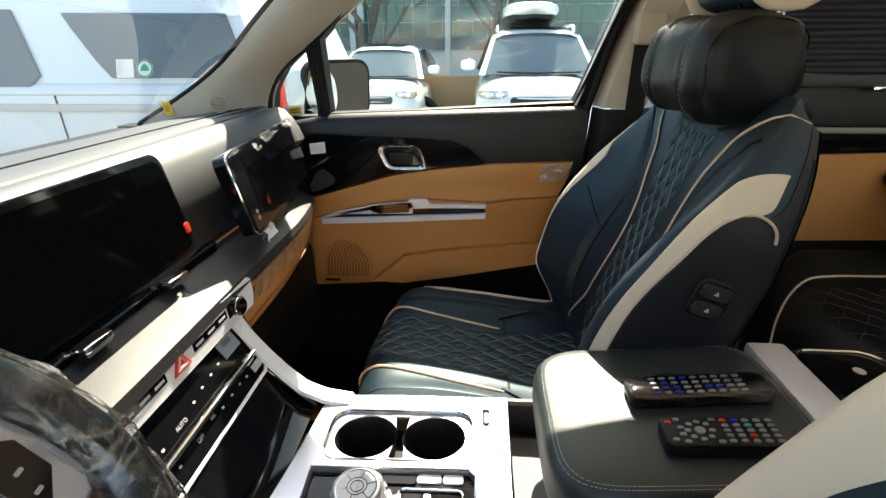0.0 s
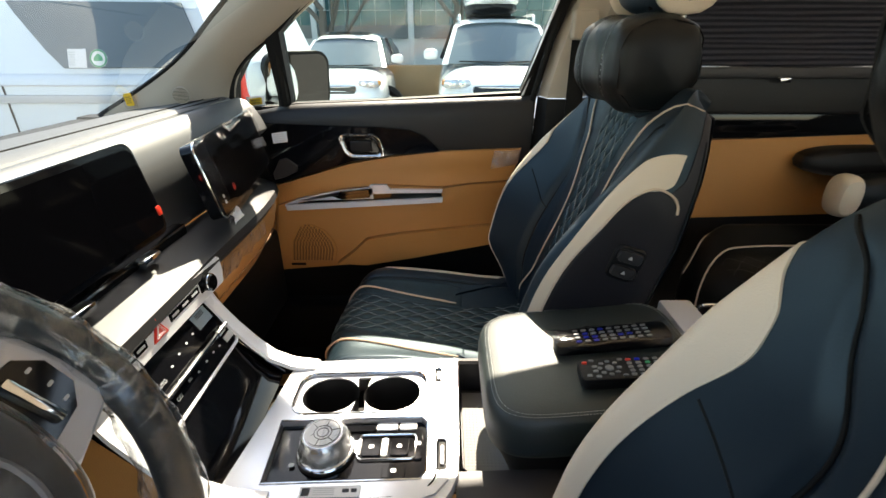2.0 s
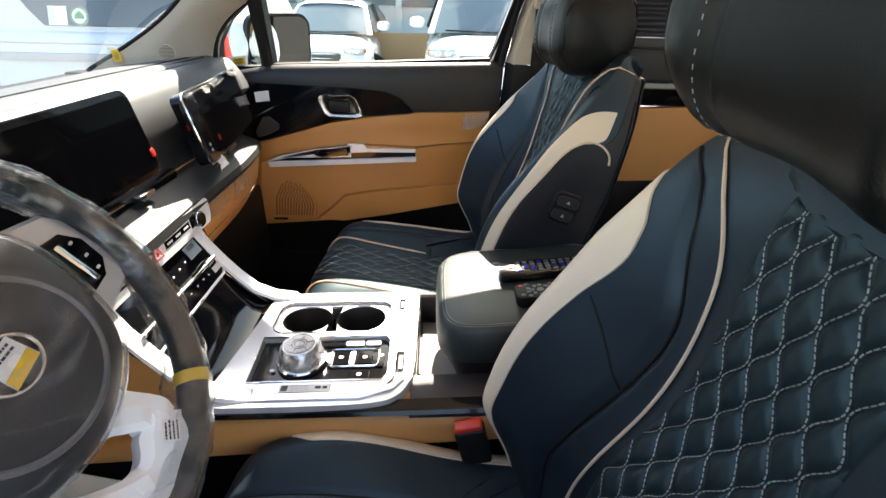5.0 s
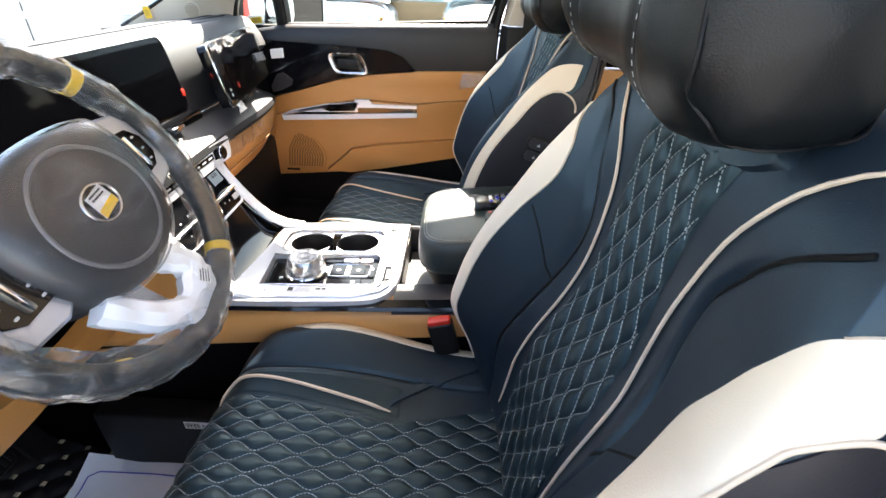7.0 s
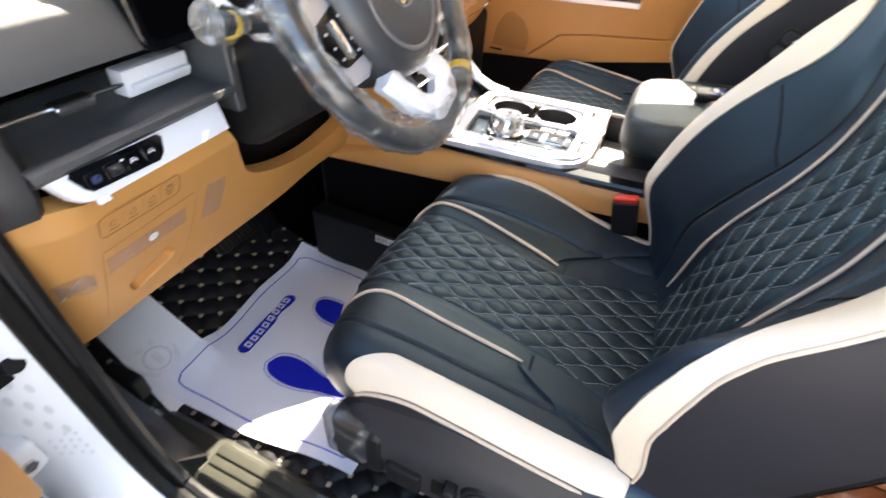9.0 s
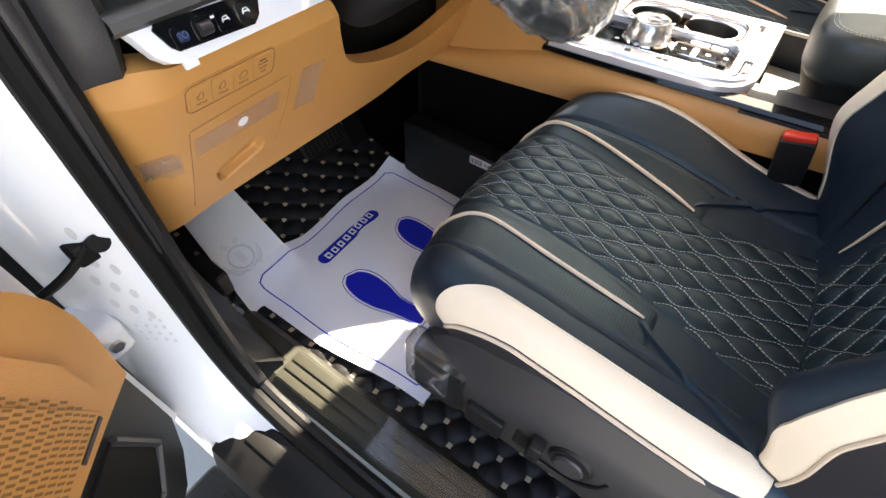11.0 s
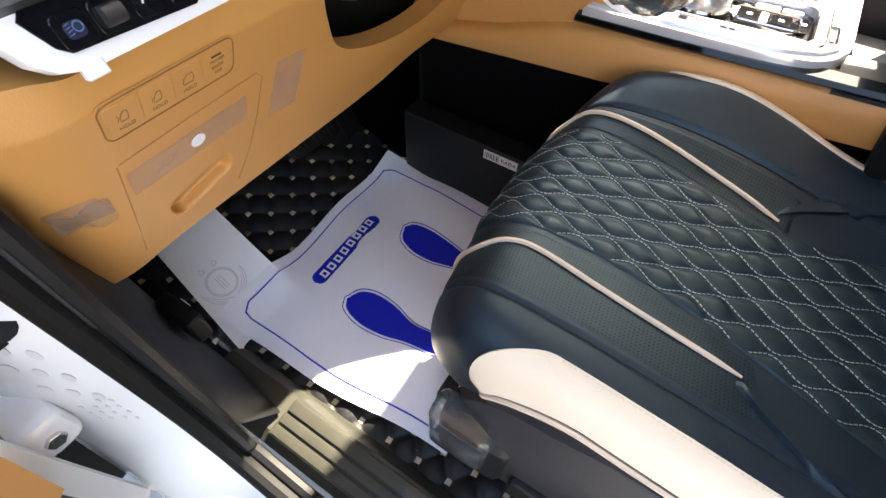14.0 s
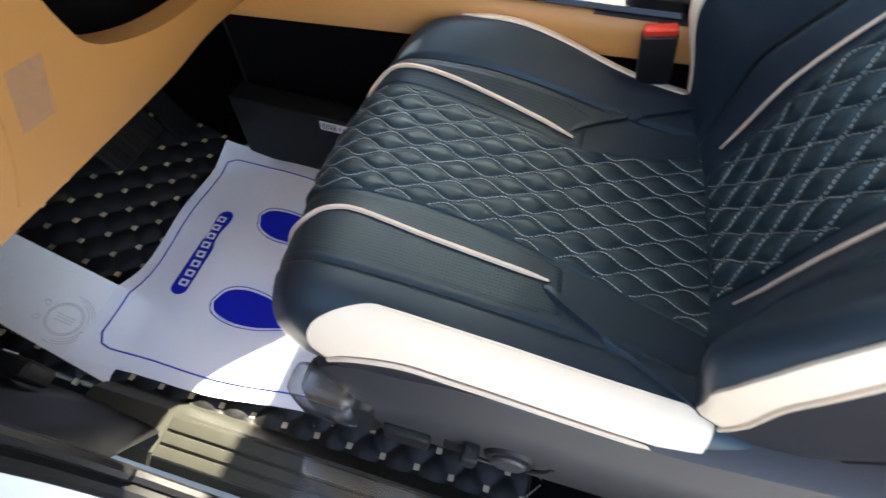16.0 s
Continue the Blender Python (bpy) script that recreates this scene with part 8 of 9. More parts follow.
for y0, y1 in ((-0.3485, -0.3330), (-0.3295, -0.3140), (-0.3105, -0.2920)):
    part("scuff_rib", box((-0.368, y0, 0.5145), (0.498, y1, 0.5190), 0.0022, 3), SCUFF, sill)
part("scuff_film", rows_mesh([[Vector((x, y, 0.521 + 0.002 * math.sin(40 * x + 60 * y))) for y in (-0.355, -0.335, -0.315, -0.29)] for x in [-0.16 + 0.03 * k for k in range(20)]]), SHEER, sill, "clear film on scuff plate").visible_shadow = False
seal_path = smooth_path([(-0.30, -0.34, 1.62), (-0.42, -0.372, 1.30), (-0.425, -0.388, 1.15), (-0.42, -0.392, 1.0), (-0.418, -0.393, 0.80), (-0.41, -0.394, 0.66), (-0.37, -0.396, 0.56), (-0.29, -0.398, 0.520), (-0.15, -0.400, 0.512), (0.2, -0.402, 0.510), (0.62, -0.402, 0.515)], 60)
part("door_seal", tube(seal_path, 0.014, 10), RUBBER, sill, "black rubber door seal")
part("seal_lip", tube([p + Vector((0.010 if p.z > 0.55 else 0.0, 0.020, 0.004 if p.z < 0.6 else 0)) for p in seal_path], 0.010, 8), BLACK, sill)
# white body jamb and sill outside the seal
rows = []
for p in seal_path:
    fwd = 1.0 if p.z > 0.60 else max(0.0, (p.z - 0.51) / 0.09)
    rows.append([p + Vector((-0.002, -0.004, -0.006)), p + Vector((-0.012 * fwd, -0.026, -0.016 * (1 - fwd))), p + Vector((-0.045 * fwd, -0.058, -0.030 * (1 - fwd))), p + Vector((-0.085 * fwd, -0.082, -0.060 * (1 - fwd))), p + Vector((-0.125 * fwd, -0.095, -0.16 * (1 - fwd))), p + Vector((-0.18 * fwd, -0.095, -0.25 * (1 - fwd)))])
jamb = part("body_jamb", rows_mesh(rows), PAINT, sill, "white painted door jamb", 60)
GREYDAB = material("grey_sealer_dabs", (0.55, 0.55, 0.56), 0.5)
rnd = random.Random(11)
def dab(z, f, a_, b_):
    """One oval dab on the jamb: f runs from the seal outwards."""
    p = min(seal_path, key=lambda q: abs(q.z - z) + (10 if q.x > -0.36 and q.z < 0.58 else 0))
    m_ = axes((p.x - 0.012 - 0.033 * f + 0.0004, p.y - 0.026 - 0.032 * f - 0.0004, z), (0.72, 0.70, 0), (0.1, 0.1, 1))
    part("sealer_dab", plate([(a_ * math.cos(q), b_ * math.sin(q)) for q in [2 * math.pi * i_ / 14 for i_ in range(14)]], 0.0006, m_, 0.0), GREYDAB, jamb)
for k in range(11):
    dab(0.755 + 0.016 * k, 0.22 + 0.30 * (k % 3) + rnd.uniform(-0.04, 0.04), 0.0042, 0.0095)
for k in range(14):
    dab(0.690 + 0.0042 * k, 0.15 + 0.22 * (k % 4) + rnd.uniform(-0.03, 0.03), 0.0022, 0.0042)
st = thing("door_check_strap", "black metal door check strap", "door strap", (-0.47, -0.44, 0.87))
part("bracket", box((-0.478, -0.450, 0.870), (-0.440, -0.412, 0.900), 0.008, 3), RUBBER, st)
part("strap_arm", tube(smooth_path([(-0.448, -0.428, 0.894), (-0.446, -0.450, 0.880), (-0.448, -0.478, 0.868), (-0.452, -0.515, 0.862)], 12), 0.011, 8, flat=0.5), RUBBER, st)
part("roller", tube([(-0.452, -0.425, 0.888), (-0.428, -0.422, 0.902)], 0.011, 12), RUBBER, st)
# opened driver's door, swung out about its hinge
HINGE = Vector((-0.455, -0.475, 0.0))
dm = Matrix.Translation(HINGE) @ Matrix.Rotation(radians(-47), 4, "Z")     # x along the door, y towards its inner face
dd = thing("door_3", "open white driver's door with tan inner panel", "car door", (HINGE.x, HINGE.y, 0.6), kind="structure")
def door_plate(outline, thick, y, edge):
    return plate(outline, thick, dm @ Matrix(((-1, 0, 0, 0), (0, 0, 1, y), (0, 1, 0, 0), (0, 0, 0, 1))), edge)
flip = lambda pts: [(-x, z) for x, z in pts]
part("outer_skin", door_plate(flip([(0.0, 0.46), (1.02, 0.46), (1.06, 1.28), (0.03, 1.26)]), 0.05, -0.085, 0.01), PAINT, dd, "white painted door shell")
part("inner_shell", door_plate(flip([(0.012, 0.52), (1.0, 0.52), (1.04, 1.24), (0.03, 1.22)]), 0.035, -0.036, 0.006), PAINT, dd, "white painted inner shell")
part("lower_panel", door_plate(flip([(0.128, 0.531), (0.98, 0.55), (1.0, 0.90), (0.40, 0.80), (0.063, 0.765), (0.062, 0.70), (0.062, 0.626), (0.089, 0.569)]), 0.046, -0.004, 0.012), BLACK, dd, "black plastic lower panel with pocket")
part("pocket", door_plate(flip([(0.160, 0.612), (0.60, 0.62), (0.60, 0.77), (0.140, 0.758), (0.112, 0.660)]), 0.008, 0.038, 0.003), RUBBER, dd, "dark map pocket")
part("pocket_rim", tube([dm @ Vector((x, 0.046, z)) for x, z in ((0.60, 0.62), (0.160, 0.612), (0.112, 0.660), (0.140, 0.758))], 0.006, 8), DARKGREY, dd)
tan_d = [(0.060, 0.760), (0.189, 0.775), (0.99, 0.86), (1.02, 1.17), (0.60, 1.15), (0.30, 1.10), (0.145, 1.035), (0.091, 0.979), (0.070, 0.945), (0.058, 0.915), (0.051, 0.876), (0.051, 0.839), (0.056, 0.796)]
part("tan_panel", door_plate(flip(tan_d), 0.045, -0.002, 0.012), TAN_PLASTIC, dd, "tan leather door panel", 50)
part("tan_pad", door_plate(flip([(0.118, 0.780), (0.30, 0.795), (0.98, 0.87), (1.0, 1.12), (0.30, 1.06), (0.19, 1.01), (0.134, 0.949), (0.109, 0.880), (0.105, 0.817)]), 0.010, 0.040, 0.008), TAN, dd, "raised tan leather pad", 60)
spk2 = [(0.124, 0.802), (0.34, 0.812), (0.36, 0.90), (0.30, 0.945), (0.167, 0.926), (0.143, 0.858)]
gr = part("speaker_grille", door_plate(flip(spk2), 0.004, 0.0485, 0.002), TAN_PLASTIC, dd, "tan slotted speaker grille")
# slots are flat darker plates that imitate shaded openings
dslots = bmesh.new()
for k in range(11):
    z = 0.810 + 0.0115 * k
    for q in range(34):
        x = 0.131 + 0.0062 * q + 0.0031 * (k % 2) + 0.30 * max(0, z - 0.85) + 0.05 * (z - 0.81)
        if x < 0.335:
            join(dslots, door_plate(flip([(x, z), (x + 0.0028, z), (x + 0.0062, z + 0.0085), (x + 0.0034, z + 0.0085)]), 0.0006, 0.0524, 0.0))
part("slots", dslots, TAN_DARK, gr)["kind"] = "stuff"
part("trim_bar", door_plate(flip([(0.131, 0.800), (0.178, 0.802), (0.178, 0.807), (0.131, 0.805)]), 0.003, 0.052, 0.0), DARKGREY, gr)
part("upper_trim", door_plate(flip([(0.10, 1.05), (0.30, 1.105), (0.60, 1.155), (1.02, 1.175), (1.04, 1.27), (0.03, 1.25), (0.06, 1.08)]), 0.03, -0.002, 0.01), BLACK, dd)
part("window_frame", tube([dm @ Vector((0.04, -0.03, 1.25)), dm @ Vector((0.25, -0.01, 1.50)), dm @ Vector((0.55, 0.02, 1.62)), dm @ Vector((0.95, 0.02, 1.62)), dm @ Vector((1.05, -0.02, 1.26))], 0.022, 8), RUBBER, dd)
for z_ in (0.735, 1.08):
    part("hinge", box((-0.53, -0.502, z_ - 0.03), (-0.448, -0.456, z_ + 0.03), 0.016, 4), PAINT, dd, "white painted hinge")
    part("hinge_bolt", disc((-0.449, -0.478, z_), (1, 0, 0), 0.010, 0.006, 6, None, 0.001), SATIN, dd)
# a solid black box stands in for the shade of the hinge gap
part("hinge_gap_shade", box((-0.64, -0.60, 0.44), (-0.535, -0.465, 1.15), 0.01), RUBBER, sill, "black box in place of the shaded gap behind the wing")
# running board step under the sill
step = thing("sill_step", "black ribbed plastic side step below the sill", "side step", (0.1, -0.52, 0.33))
part("board", box((-0.42, -0.62, 0.31), (1.6, -0.50, 0.355), 0.02, 3), BLACK, step)
for k in range(4):
    part("tread", box((-0.36, -0.605 + 0.024 * k, 0.354), (1.5, -0.595 + 0.024 * k, 0.359), 0.002, 1), RUBBER, step)
part("sill_end_plate", rows_mesh([[Vector((x, y, z)) for y, z in ((-0.405, 0.506), (-0.414, 0.513), (-0.462, 0.506), (-0.492, 0.486), (-0.504, 0.43))] for x in (-0.372, -0.362, -0.2, 0.1, 0.6)]), BLACK, sill, "black plastic outer sill cover", 40)
part("sill_end_mark", box((-0.33, -0.452, 0.503), (-0.26, -0.424, 0.5125), 0.004), RUBBER, sill)
body_side = solid("body_side", box((-1.05, -0.50, 0.30), (1.8, -0.42, 0.45), 0.02, 3), PAINT, "white painted lower body side", "car body", "structure")
a_left = solid("a_pillar_left", rows_mesh([[p + Vector((-0.02, 0.03, 0)), p + Vector((-0.07, 0.04, -0.01)), p + Vector((-0.10, -0.01, -0.02)), p + Vector((-0.04, -0.05, 0)), p + Vector((-0.02, 0.03, 0))] for p in [Vector((-0.44, -0.375, 1.18)), Vector((-0.42, -0.372, 1.30)), Vector((-0.36, -0.355, 1.46)), Vector((-0.20, -0.31, 1.66)), Vector((0.1, -0.27, 1.76))]]), PAINT, "white windscreen pillar on driver's side", "pillar", "structure")
roof_rail = solid("roof_rail", tube([(-0.20, -0.28, 1.69), (0.0, -0.26, 1.75), (0.3, -0.25, 1.78), (1.2, -0.24, 1.79), (2.7, -0.26, 1.78)], 0.05, 8), PAINT, "white roof rail over the door opening", "car body", "structure")
roof_rail_r = solid("roof_rail_right", tube([(-0.10, 1.17, 1.80), (0.3, 1.18, 1.815), (1.2, 1.19, 1.82), (2.7, 1.20, 1.81)], 0.05, 8), BEIGE, "beige roof rail over passenger doors", "car body", "structure")
b_left = solid("b_pillar_left", rows_mesh([[Vector((0.60 + dx + lean, y, z)) for dx, y in ((0, -0.36), (0.02, -0.43), (0.12, -0.44), (0.14, -0.36), (0.0, -0.36))] for z, lean in ((0.45, 0.0), (1.2, 0.02), (1.66, 0.10))]), BLACK, "black centre pillar behind driver's door", "pillar", "structure")
bonnet = solid("bonnet", rows_mesh([[Vector((x, -0.42 + 1.82 * j / 10, z - 0.06 * abs(2 * j / 10 - 1) ** 3)) for j in range(11)] for x, z in ((-1.07, 1.20), (-1.25, 1.16), (-1.7, 1.06), (-2.05, 0.92), (-2.12, 0.6), (-2.12, 0.3))]), PAINT, "white car bonnet", "car body", "structure")

# ---- outside ----
ASPHALT = material("asphalt", (0.24, 0.235, 0.225), 0.9, vary=0.25, scale=3, bump=0.8, grain=120)
ground = solid("ground", rows_mesh([[Vector((x, y, 0)) for y in (-900, -20, 0, 20, 900)] for x in (-900, -20, 0, 20, 900)]), ASPHALT, "grey asphalt car park", "ground", "structure")
# blue-grey base colour carries the sky's reflection on the glass
CARGLASS = material("car_glass_sky_sheen", (0.11, 0.145, 0.165), 0.05, vary=0.1, scale=2, rough_vary=0.02)
PALEBLUE = material("pale_blue_white_paint", (0.66, 0.74, 0.80), 0.25, vary=0.03, scale=2, coat=0.6)
LAMP_CLEAR = material("clear_headlamp", (0.55, 0.56, 0.58), 0.08, metal=0.6, vary=0.2, scale=30)
WALLTAN = material("tan_rendered_wall", (0.36, 0.22, 0.11), 0.8, vary=0.12, scale=4, bump=0.5, grain=60)


def wheel(ob, x, y, r=0.34, w=0.22):
    ty = part("wheel", tube([Vector((x + (r - 0.07) * math.cos(2 * math.pi * k / 32), y, r + (r - 0.07) * math.sin(2 * math.pi * k / 32))) for k in range(32)], 0.07, 8, closed=True, flat=1.5), RUBBER, ob)
    part("rim", disc((x, y - 0.09, r), (0, -1, 0), r - 0.12, 0.03, 20), SATIN, ty)
    part("hub", disc((x, y + 0.09, r), (0, 1, 0), r - 0.12, 0.03, 20), SATIN, ty)


# van in the next bay, a little further forward; its near side is a plane y = VY
VY = 2.42
van = thing("white_van", "pale white van parked alongside with dark side windows", "van", (-3.3, 3.3, 0.0))
vside = axes((0, VY, 0), (1, 0, 0), (0, 0, 1))
part("cabin", rows_mesh([[Vector((x, y, z)) for x, y in ((-5.5 + 0.5 * f, VY + 0.02 + 0.22 * f), (-1.06 - 0.25 * f, VY + 0.02 + 0.22 * f), (-1.06 - 0.25 * f, VY + 1.88 - 0.22 * f), (-5.5 + 0.5 * f, VY + 1.88 - 0.22 * f))] for f, z in ((0, 1.25), (0.5, 1.615), (1.0, 1.98), (1.3, 2.03))], closed=True, cap=True), PALEBLUE, van, "pale white upper body")
vup = axes((0, VY + 0.030, 1.30), (1, 0, 0), (0, 0.22, 0.73))
part("side_window", plate([(-1.88, 0.016), (-1.14, 0.02), (-1.26, 0.33), (-2.14, 0.34), (-2.10, 0.28), (-1.96, 0.10)], 0.012, vup, 0.004), CARGLASS, van, "dark rear side window")
part("side_window", plate([(-3.6, -0.03), (-2.34, -0.03), (-2.28, 0.03), (-2.42, 0.36), (-3.6, 0.37)], 0.012, vup, 0.004), CARGLASS, van, "dark sliding door window")
part("belt_line", box((-6.0, VY - 0.004, 1.232), (-1.1, VY + 0.03, 1.240), 0.002, 1), GREYPRINT, van)
part("body", box((-6.2, VY, 0.32), (-0.98, VY + 1.9, 1.30), 0.08, 5), PALEBLUE, van, "pale white painted body")
part("panel_gap", box((-2.21, VY - 0.003, 0.5), (-2.20, VY + 0.01, 1.24), 0.0), RUBBER, van)
part("side_moulding", box((-6.0, VY - 0.02, 1.15), (-1.1, VY + 0.01, 1.19), 0.006), GREYPRINT, van)
part("tail_lamp", box((-1.20, VY - 0.012, 0.98), (-0.975, VY + 0.16, 1.30), 0.03, 3), RED, van, "red tail lamp")
sm = vup @ Matrix.Translation((-1.80, 0.062, 0.013))
part("permit_sticker", plate([(-0.050, -0.046), (0.044, -0.046), (0.044, 0.046), (-0.050, 0.046)], 0.001, sm, 0.0), LABEL, van, "white printed permit sticker")
bars(sm @ Matrix.Translation((-0.028, 0, 0.0011)), (-0.03, -0.018, -0.006, 0.006, 0.018, 0.03), 0.006, van, GREYPRINT, 0.034)
part("round_sticker", disc(sm @ Vector((0.105, 0.0, 0.0)), sm.col[2][:3], 0.045, 0.001, 28), LABEL, van, "round green and white sticker")
part("sticker_ring", tube([sm @ Vector((0.105 + 0.040 * math.cos(a), 0.040 * math.sin(a), 0.001)) for a in [2 * math.pi * k / 28 for k in range(28)]], 0.004, 5, closed=True), GREEN, van)
part("sticker_mark", plate([(0.080, -0.012), (0.130, -0.012), (0.125, 0.008), (0.105, 0.026), (0.085, 0.008)], 0.0008, sm @ up(0.001), 0.0), GREEN, van)
wheel(van, -1.9, VY + 0.12)
wheel(van, -5.1, VY + 0.12)


def loft(stations, x, y, n=28, power=3.2):
    """Skins rounded body sections: each is (along, half width, low z, high z, lean of the sides inwards)."""
    rows = []
    for yy, half, z0, z1, lean in stations:
        row = []
        for k in range(n):
            a = 2 * math.pi * k / n
            c_, s_ = math.cos(a), math.sin(a)
            z = (z0 + z1) / 2 + (z1 - z0) / 2 * math.copysign(abs(s_) ** (2 / power), s_)
            up_ = (z - z0) / (z1 - z0)
            row.append(Vector((x + (half - lean * up_) * math.copysign(abs(c_) ** (2 / power), c_), y + yy, z)))
        rows.append(row)
    return rows_mesh(rows, closed=True, cap=True)


AMBER = material("amber_lens", (0.5, 0.2, 0.05), 0.2)


def facing_car(x, y, width, roof_z, bonnet_z, label, box_on_roof, length=4.5):
    """A parked car that shows its front, towards -y."""
    ob = thing("parked_car", label, "car", (x, y + 2, 0.0), group="parked cars")
    h, b = width / 2, bonnet_z
    part("body", loft([(0.0, h * 0.70, 0.34, b - 0.24, 0.0), (0.05, h * 0.84, 0.28, b - 0.15, 0.01), (0.16, h * 0.93, 0.25, b - 0.09, 0.02), (0.40, h * 0.985, 0.24, b - 0.025, 0.05), (0.80, h, 0.24, b + 0.03, 0.06),
                       (1.15, h, 0.24, b + 0.06, 0.05), (2.0, h, 0.24, b + 0.09, 0.04), (3.6, h, 0.24, b + 0.10, 0.04), (length - 0.2, h * 0.97, 0.26, b + 0.06, 0.04), (length, h * 0.88, 0.34, b - 0.05, 0.04)], x, y), PAINT, ob, "white painted body", 50)
    # glasshouse: screen, roof and side glass between slim pillars
    def at(u, f, drop=0.0):
        """u 0 at the foot of the screen, 1 at its head; f -1..1 across."""
        half = h * (0.86 - 0.19 * u)
        bow = 0.13 * (1 - f * f)
        return Vector((x + half * f, y + 1.02 + 0.74 * u - bow, b + 0.055 + (roof_z - 0.055 - b - 0.055) * u + 0.03 * (1 - f * f) * u - drop))
    part("windscreen", rows_mesh([[at(u / 8, -0.95 + 1.9 * k / 12) for k in range(13)] for u in range(9)]), CARGLASS, ob, "dark reflective windscreen")
    part("screen_surround", rows_mesh([[at(u / 8, f, 0.012) for f in (-1.06, -1.0, -0.94)] for u in range(9)]), PAINT, ob)
    part("screen_surround", rows_mesh([[at(u / 8, f, 0.012) for f in (0.94, 1.0, 1.06)] for u in range(9)]), PAINT, ob)
    roof = [(1.66, 0.675, -0.075), (1.78, 0.68, -0.03), (2.0, 0.68, -0.005), (2.6, 0.68, 0.012), (3.4, 0.67, -0.02), (4.0, 0.66, -0.09)]
    part("roof", rows_mesh([[Vector((x + h * w * f, y + yy - 0.10 * (1 - f * f) * (1 if yy < 2.1 else 0), roof_z + dz + 0.035 * (1 - f * f) - 0.04 * max(0, abs(f) - 0.85) / 0.15)) for f in [-1 + 0.2 * k for k in range(11)]] for yy, w, dz in roof]), PAINT, ob, "white roof", 50)
    part("roof_glass", plate([(0.50 * h * math.cos(a), 0.15 * math.sin(a)) for a in [2 * math.pi * k / 24 for k in range(24)]], 0.012, axes((x, y + 1.87, roof_z + 0.028), (1, 0, 0), (0, 1, 0.16)), 0.004), GLOSS, ob, "dark glass roof panel")
    part("wiper", tube([at(0.03, -0.75) + Vector((0, -0.02, 0.015)), at(0.02, 0.0) + Vector((0, -0.03, 0.01)), at(0.03, 0.75) + Vector((0, -0.02, 0.015))], 0.010, 6), RUBBER, ob)
    part("back_end", rows_mesh([[Vector((x + h * w * f, y + yy, z)) for f in (-1, -0.5, 0.5, 1)] for yy, w, z in ((4.0, 0.66, roof_z - 0.09), (4.25, 0.80, b + 0.25), (4.35, 0.86, b + 0.02))]), CARGLASS, ob)
    for s in (-1, 1):
        part("side_glass", rows_mesh([[Vector((x + s * h * 0.925, y + yy, b + 0.06)) for yy in (1.22, 2.4, 3.9)], [Vector((x + s * h * 0.69, y + yy, roof_z - 0.055)) for yy in (1.80, 2.6, 3.7)]]), CARGLASS, ob)
        part("centre_post", tube([(x + s * h * 0.93, y + 2.5, b + 0.06), (x + s * h * 0.70, y + 2.6, roof_z - 0.05)], 0.035, 6), RUBBER, ob)
        lamp = part("headlamp", blob((x + s * h * 0.70, y + 0.16, b - 0.135), (h * 0.21, 0.13, 0.07), tilt=0.0), LAMP_CLEAR, ob, "clear headlamp")
        for q in (0.62, 0.76):
            part("lamp_reflector", blob((x + s * h * q, y + 0.05, b - 0.14), (0.045, 0.03, 0.042)), CHROME, lamp)
        part("indicator", blob((x + s * h * 0.85, y + 0.13, b - 0.125), (0.05, 0.07, 0.04)), AMBER, lamp)
        part("wing_mirror", blob((x + s * (h + 0.08), y + 1.30, b + 0.17), (0.11, 0.08, 0.075)), PAINT, ob)
        wheel(ob, x + s * (h - 0.12), y + 0.9)
    part("grille", plate(rounded(h * 0.95, 0.12, 0.04), 0.03, axes((x, y + 0.035, b - 0.225), (1, 0, 0), (0, 0.2, 1)), 0.01), GLOSS, ob)
    part("grille_bar", tube([(x - h * 0.47, y + 0.03, b - 0.175), (x, y - 0.005, b - 0.178), (x + h * 0.47, y + 0.03, b - 0.175)], 0.012, 6), CHROME, ob)
    part("bumper_grille", box((x - h * 0.55, y - 0.005, 0.38), (x + h * 0.55, y + 0.06, 0.50), 0.03, 3), RUBBER, ob)
    if box_on_roof:
        for s in (-1, 1):
            part("roof_rail", tube(smooth_path([(x + s * h * 0.62, y + 1.85, roof_z - 0.02), (x + s * h * 0.62, y + 2.05, roof_z + 0.07), (x + s * h * 0.62, y + 3.4, roof_z + 0.06)], 12), 0.025, 8), PAINT, ob)
        rb = thing("roof_box", "white and black car roof box", "roof box", (x - 0.05, y + 2.6, roof_z + 0.05))
        part("lower_tray", blob((x - 0.04, y + 2.75, roof_z + 0.18), (0.42, 1.0, 0.10)), BLACK, rb, "black lower tray")
        part("lid", blob((x - 0.04, y + 2.75, roof_z + 0.30), (0.45, 1.05, 0.13)), PAINT, rb, "white lid")
        for q in (2.2, 3.1):
            part("clamp", box((x - 0.36, y + q, roof_z), (x + 0.26, y + q + 0.06, roof_z + 0.12), 0.01), BLACK, rb)
    return ob


facing_car(0.86, 6.1, 1.86, 1.68, 1.04, "white sport utility vehicle facing the camera with roof box", True)
facing_car(-1.72, 7.4, 1.72, 1.46, 0.92, "white compact car parked facing the camera", False)

low = solid("low_wall", box((-1.1, 9.2, 0), (0.3, 9.5, 0.95), 0.03, 2), WALLTAN, "low tan rendered wall", "wall")
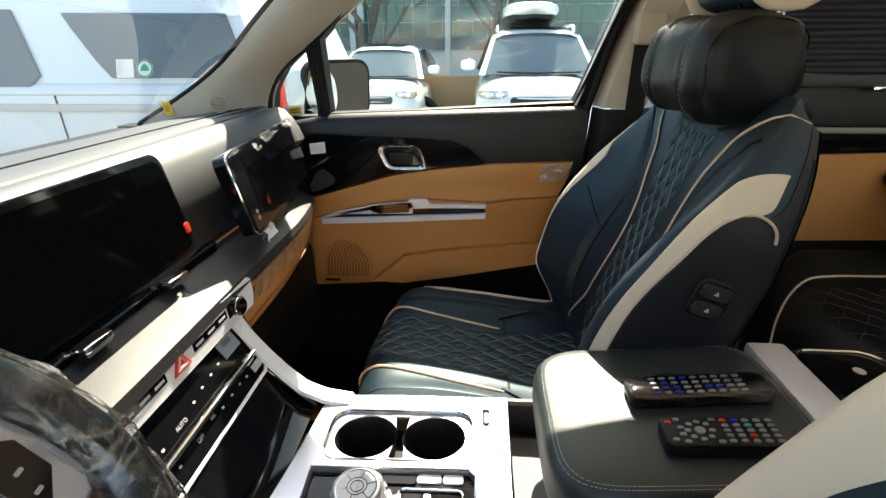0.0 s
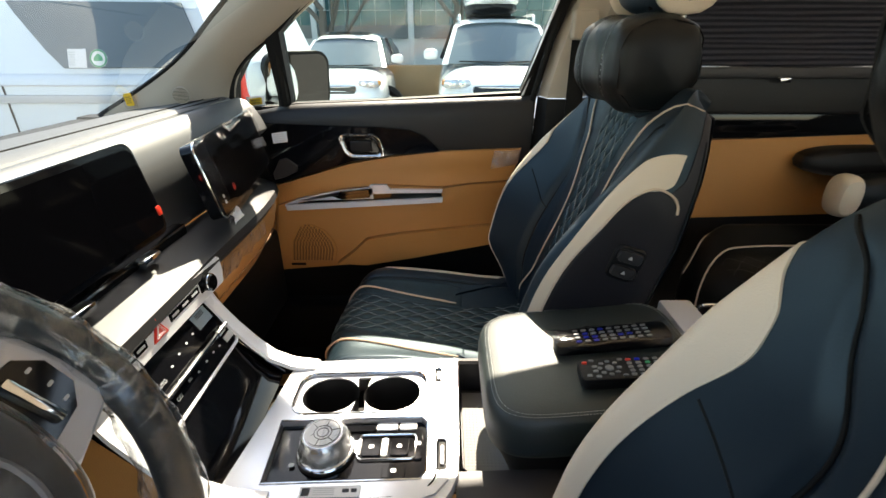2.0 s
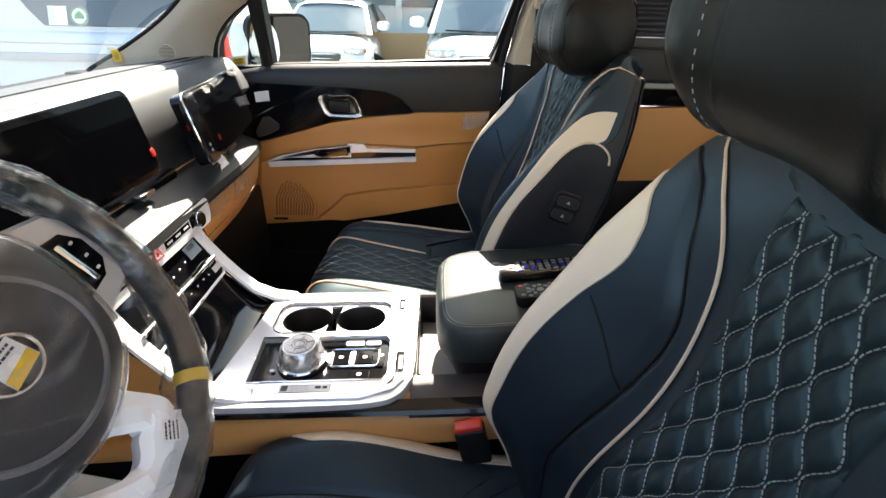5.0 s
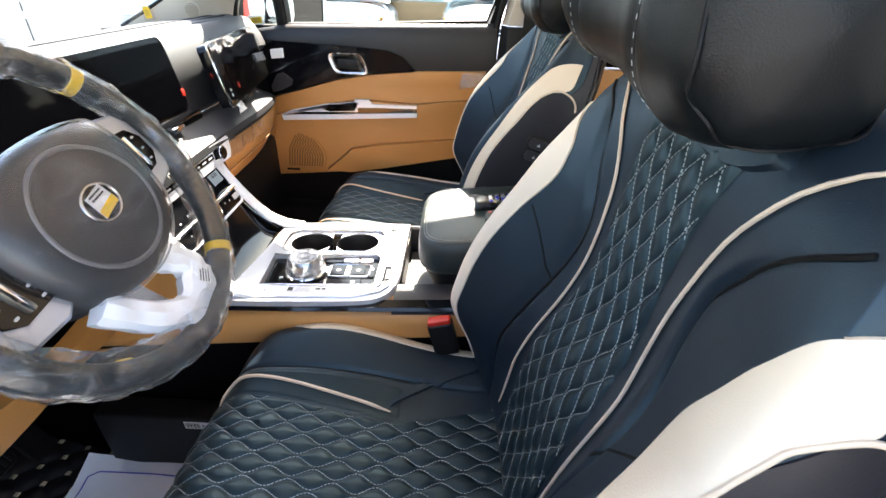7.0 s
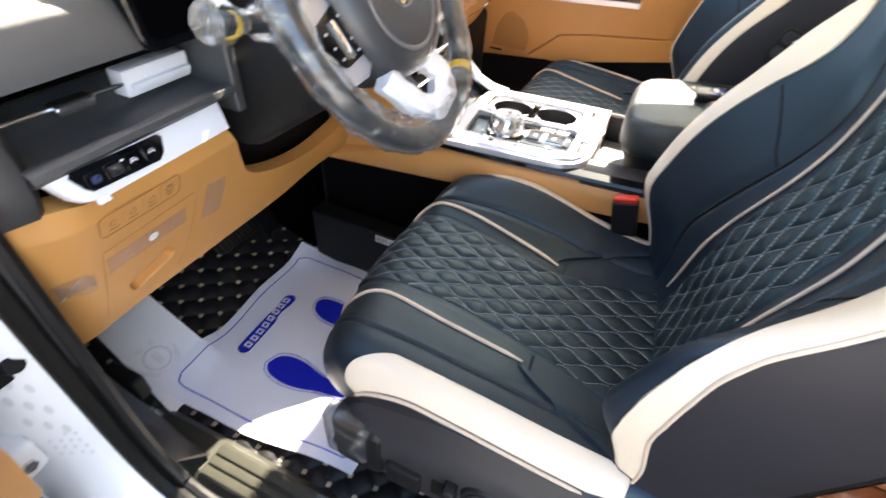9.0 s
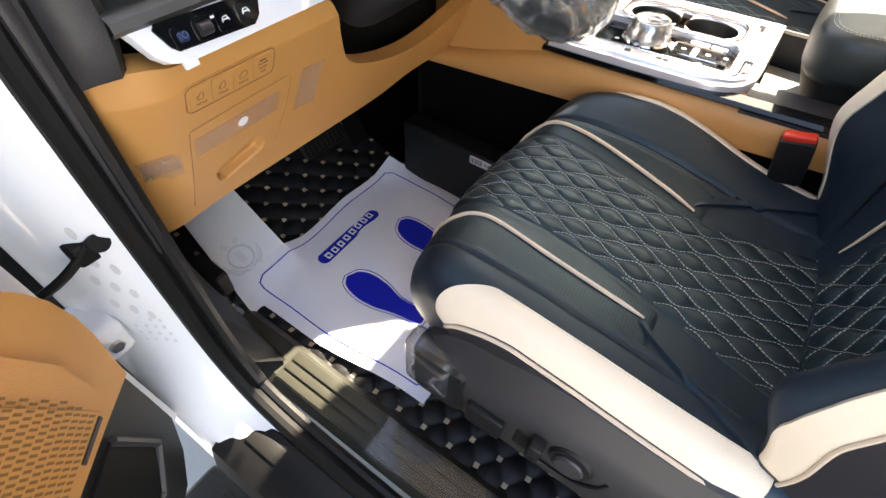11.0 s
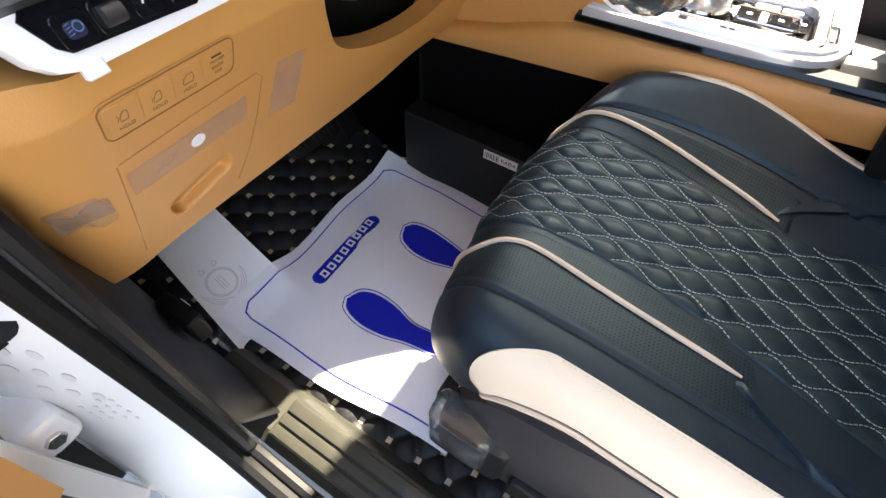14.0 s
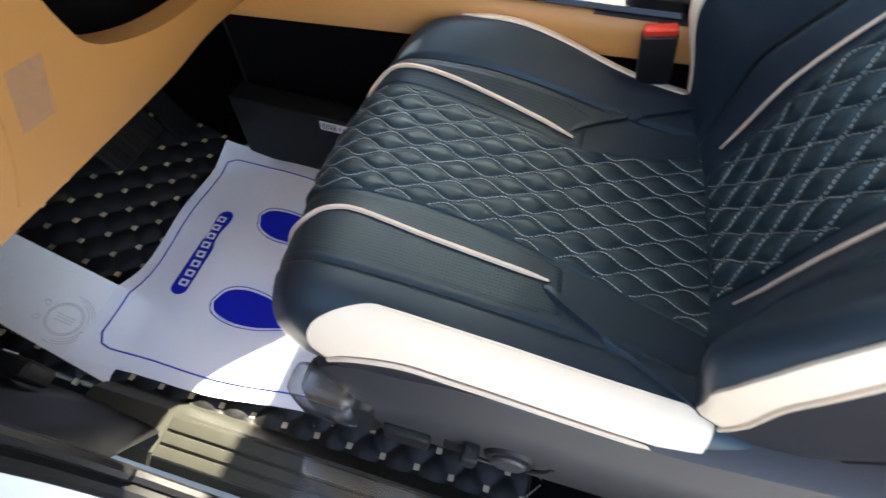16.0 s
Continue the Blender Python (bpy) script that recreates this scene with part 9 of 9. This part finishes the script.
# glass office front with a grid of white mullions
TEAL = material("teal_curtain_glass", (0.06, 0.15, 0.155), 0.12, vary=0.25, scale=0.6, rough_vary=0.05)
MULL = material("pale_mullion", (0.55, 0.57, 0.57), 0.5)
office = thing("office_building", "teal glass office front with pale mullions", "building", (0, 17, 0))
part("structure", box((-16, 17.05, 0), (14, 24, 9), 0.0), MULL, office)
pane_bm = bmesh.new()
bmesh.ops.create_cube(pane_bm, size=1.0)
for v in pane_bm.verts:
    v.co = Vector((v.co.x * 0.475, v.co.y * 0.03, v.co.z * 0.475))
pane_mesh = finish(pane_bm, "pane", TEAL)
for i in range(30):
    for j in range(9):
        p = new("pane", pane_mesh)
        p.parent = office
        p.location = (-9.0 + 0.50 * i, 0.02 + 0.01 * ((i * 7 + j * 3) % 3), 1.95 + 0.50 * j)
for x in (-4.2, -3.9, -1.05, 0.9):
    part("post", box((x - 0.09, 16.55, 0), (x + 0.09, 16.75, 9), 0.01), MULL, office, "pale upright post")
part("spandrel", box((-16, 16.95, 1.35), (14, 17.0, 1.75), 0.0), material("grey_spandrel", (0.16, 0.17, 0.17), 0.5), office)


BARK = material("grey_bark", (0.13, 0.11, 0.09), 0.9, vary=0.35, scale=12, bump=1.0, grain=40)
def bare_tree(x, y, height, seed, label):
    ob = thing("tree", label, "tree", (x, y, 0), group="bare trees")
    rnd = random.Random(seed)
    bm = bmesh.new()
    def limb(p, d, length, r, depth):
        pts = [p]
        for k in range(5):
            d = (d + Vector((rnd.uniform(-0.2, 0.2), rnd.uniform(-0.2, 0.2), rnd.uniform(-0.02, 0.12)))).normalized()
            pts.append(pts[-1] + d * length / 5)
        tube(pts, lambda u: r * (1 - 0.55 * u), 6 if depth < 2 else 4, bm=bm)
        if depth < 4:
            for k in range(3 if depth < 3 else 2):
                q = pts[2 + k % 4]
                nd = (d + Vector((rnd.uniform(-1, 1), rnd.uniform(-1, 1), rnd.uniform(0.0, 0.7)))).normalized()
                limb(q, nd, length * rnd.uniform(0.55, 0.75), r * 0.5, depth + 1)
    trunk = bmesh.new()
    tp = [Vector((x + 0.03 * math.sin(k), y, height * 0.4 * k / 6)) for k in range(7)]
    tube(tp, lambda u: 0.13 * (1.15 - 0.5 * u), 10, bm=trunk)
    part("trunk", trunk, BARK, ob, "grey bare trunk")
    for k in range(5):
        a = k * 1.3
        limb(tp[3 + k % 4], Vector((math.cos(a), 0.4 * math.sin(a), 0.9)), height * 0.38, 0.07, 1)
    part("crown", bm, BARK, ob, "leafless branches")
    return ob


bare_tree(-2.9, 12.5, 5.0, 3, "bare leafless tree in front of office")
bare_tree(0.4, 14.0, 5.5, 8, "bare leafless tree beside the office")
bare_tree(-5.5, 13.0, 5.5, 12, "bare leafless tree in front of office")
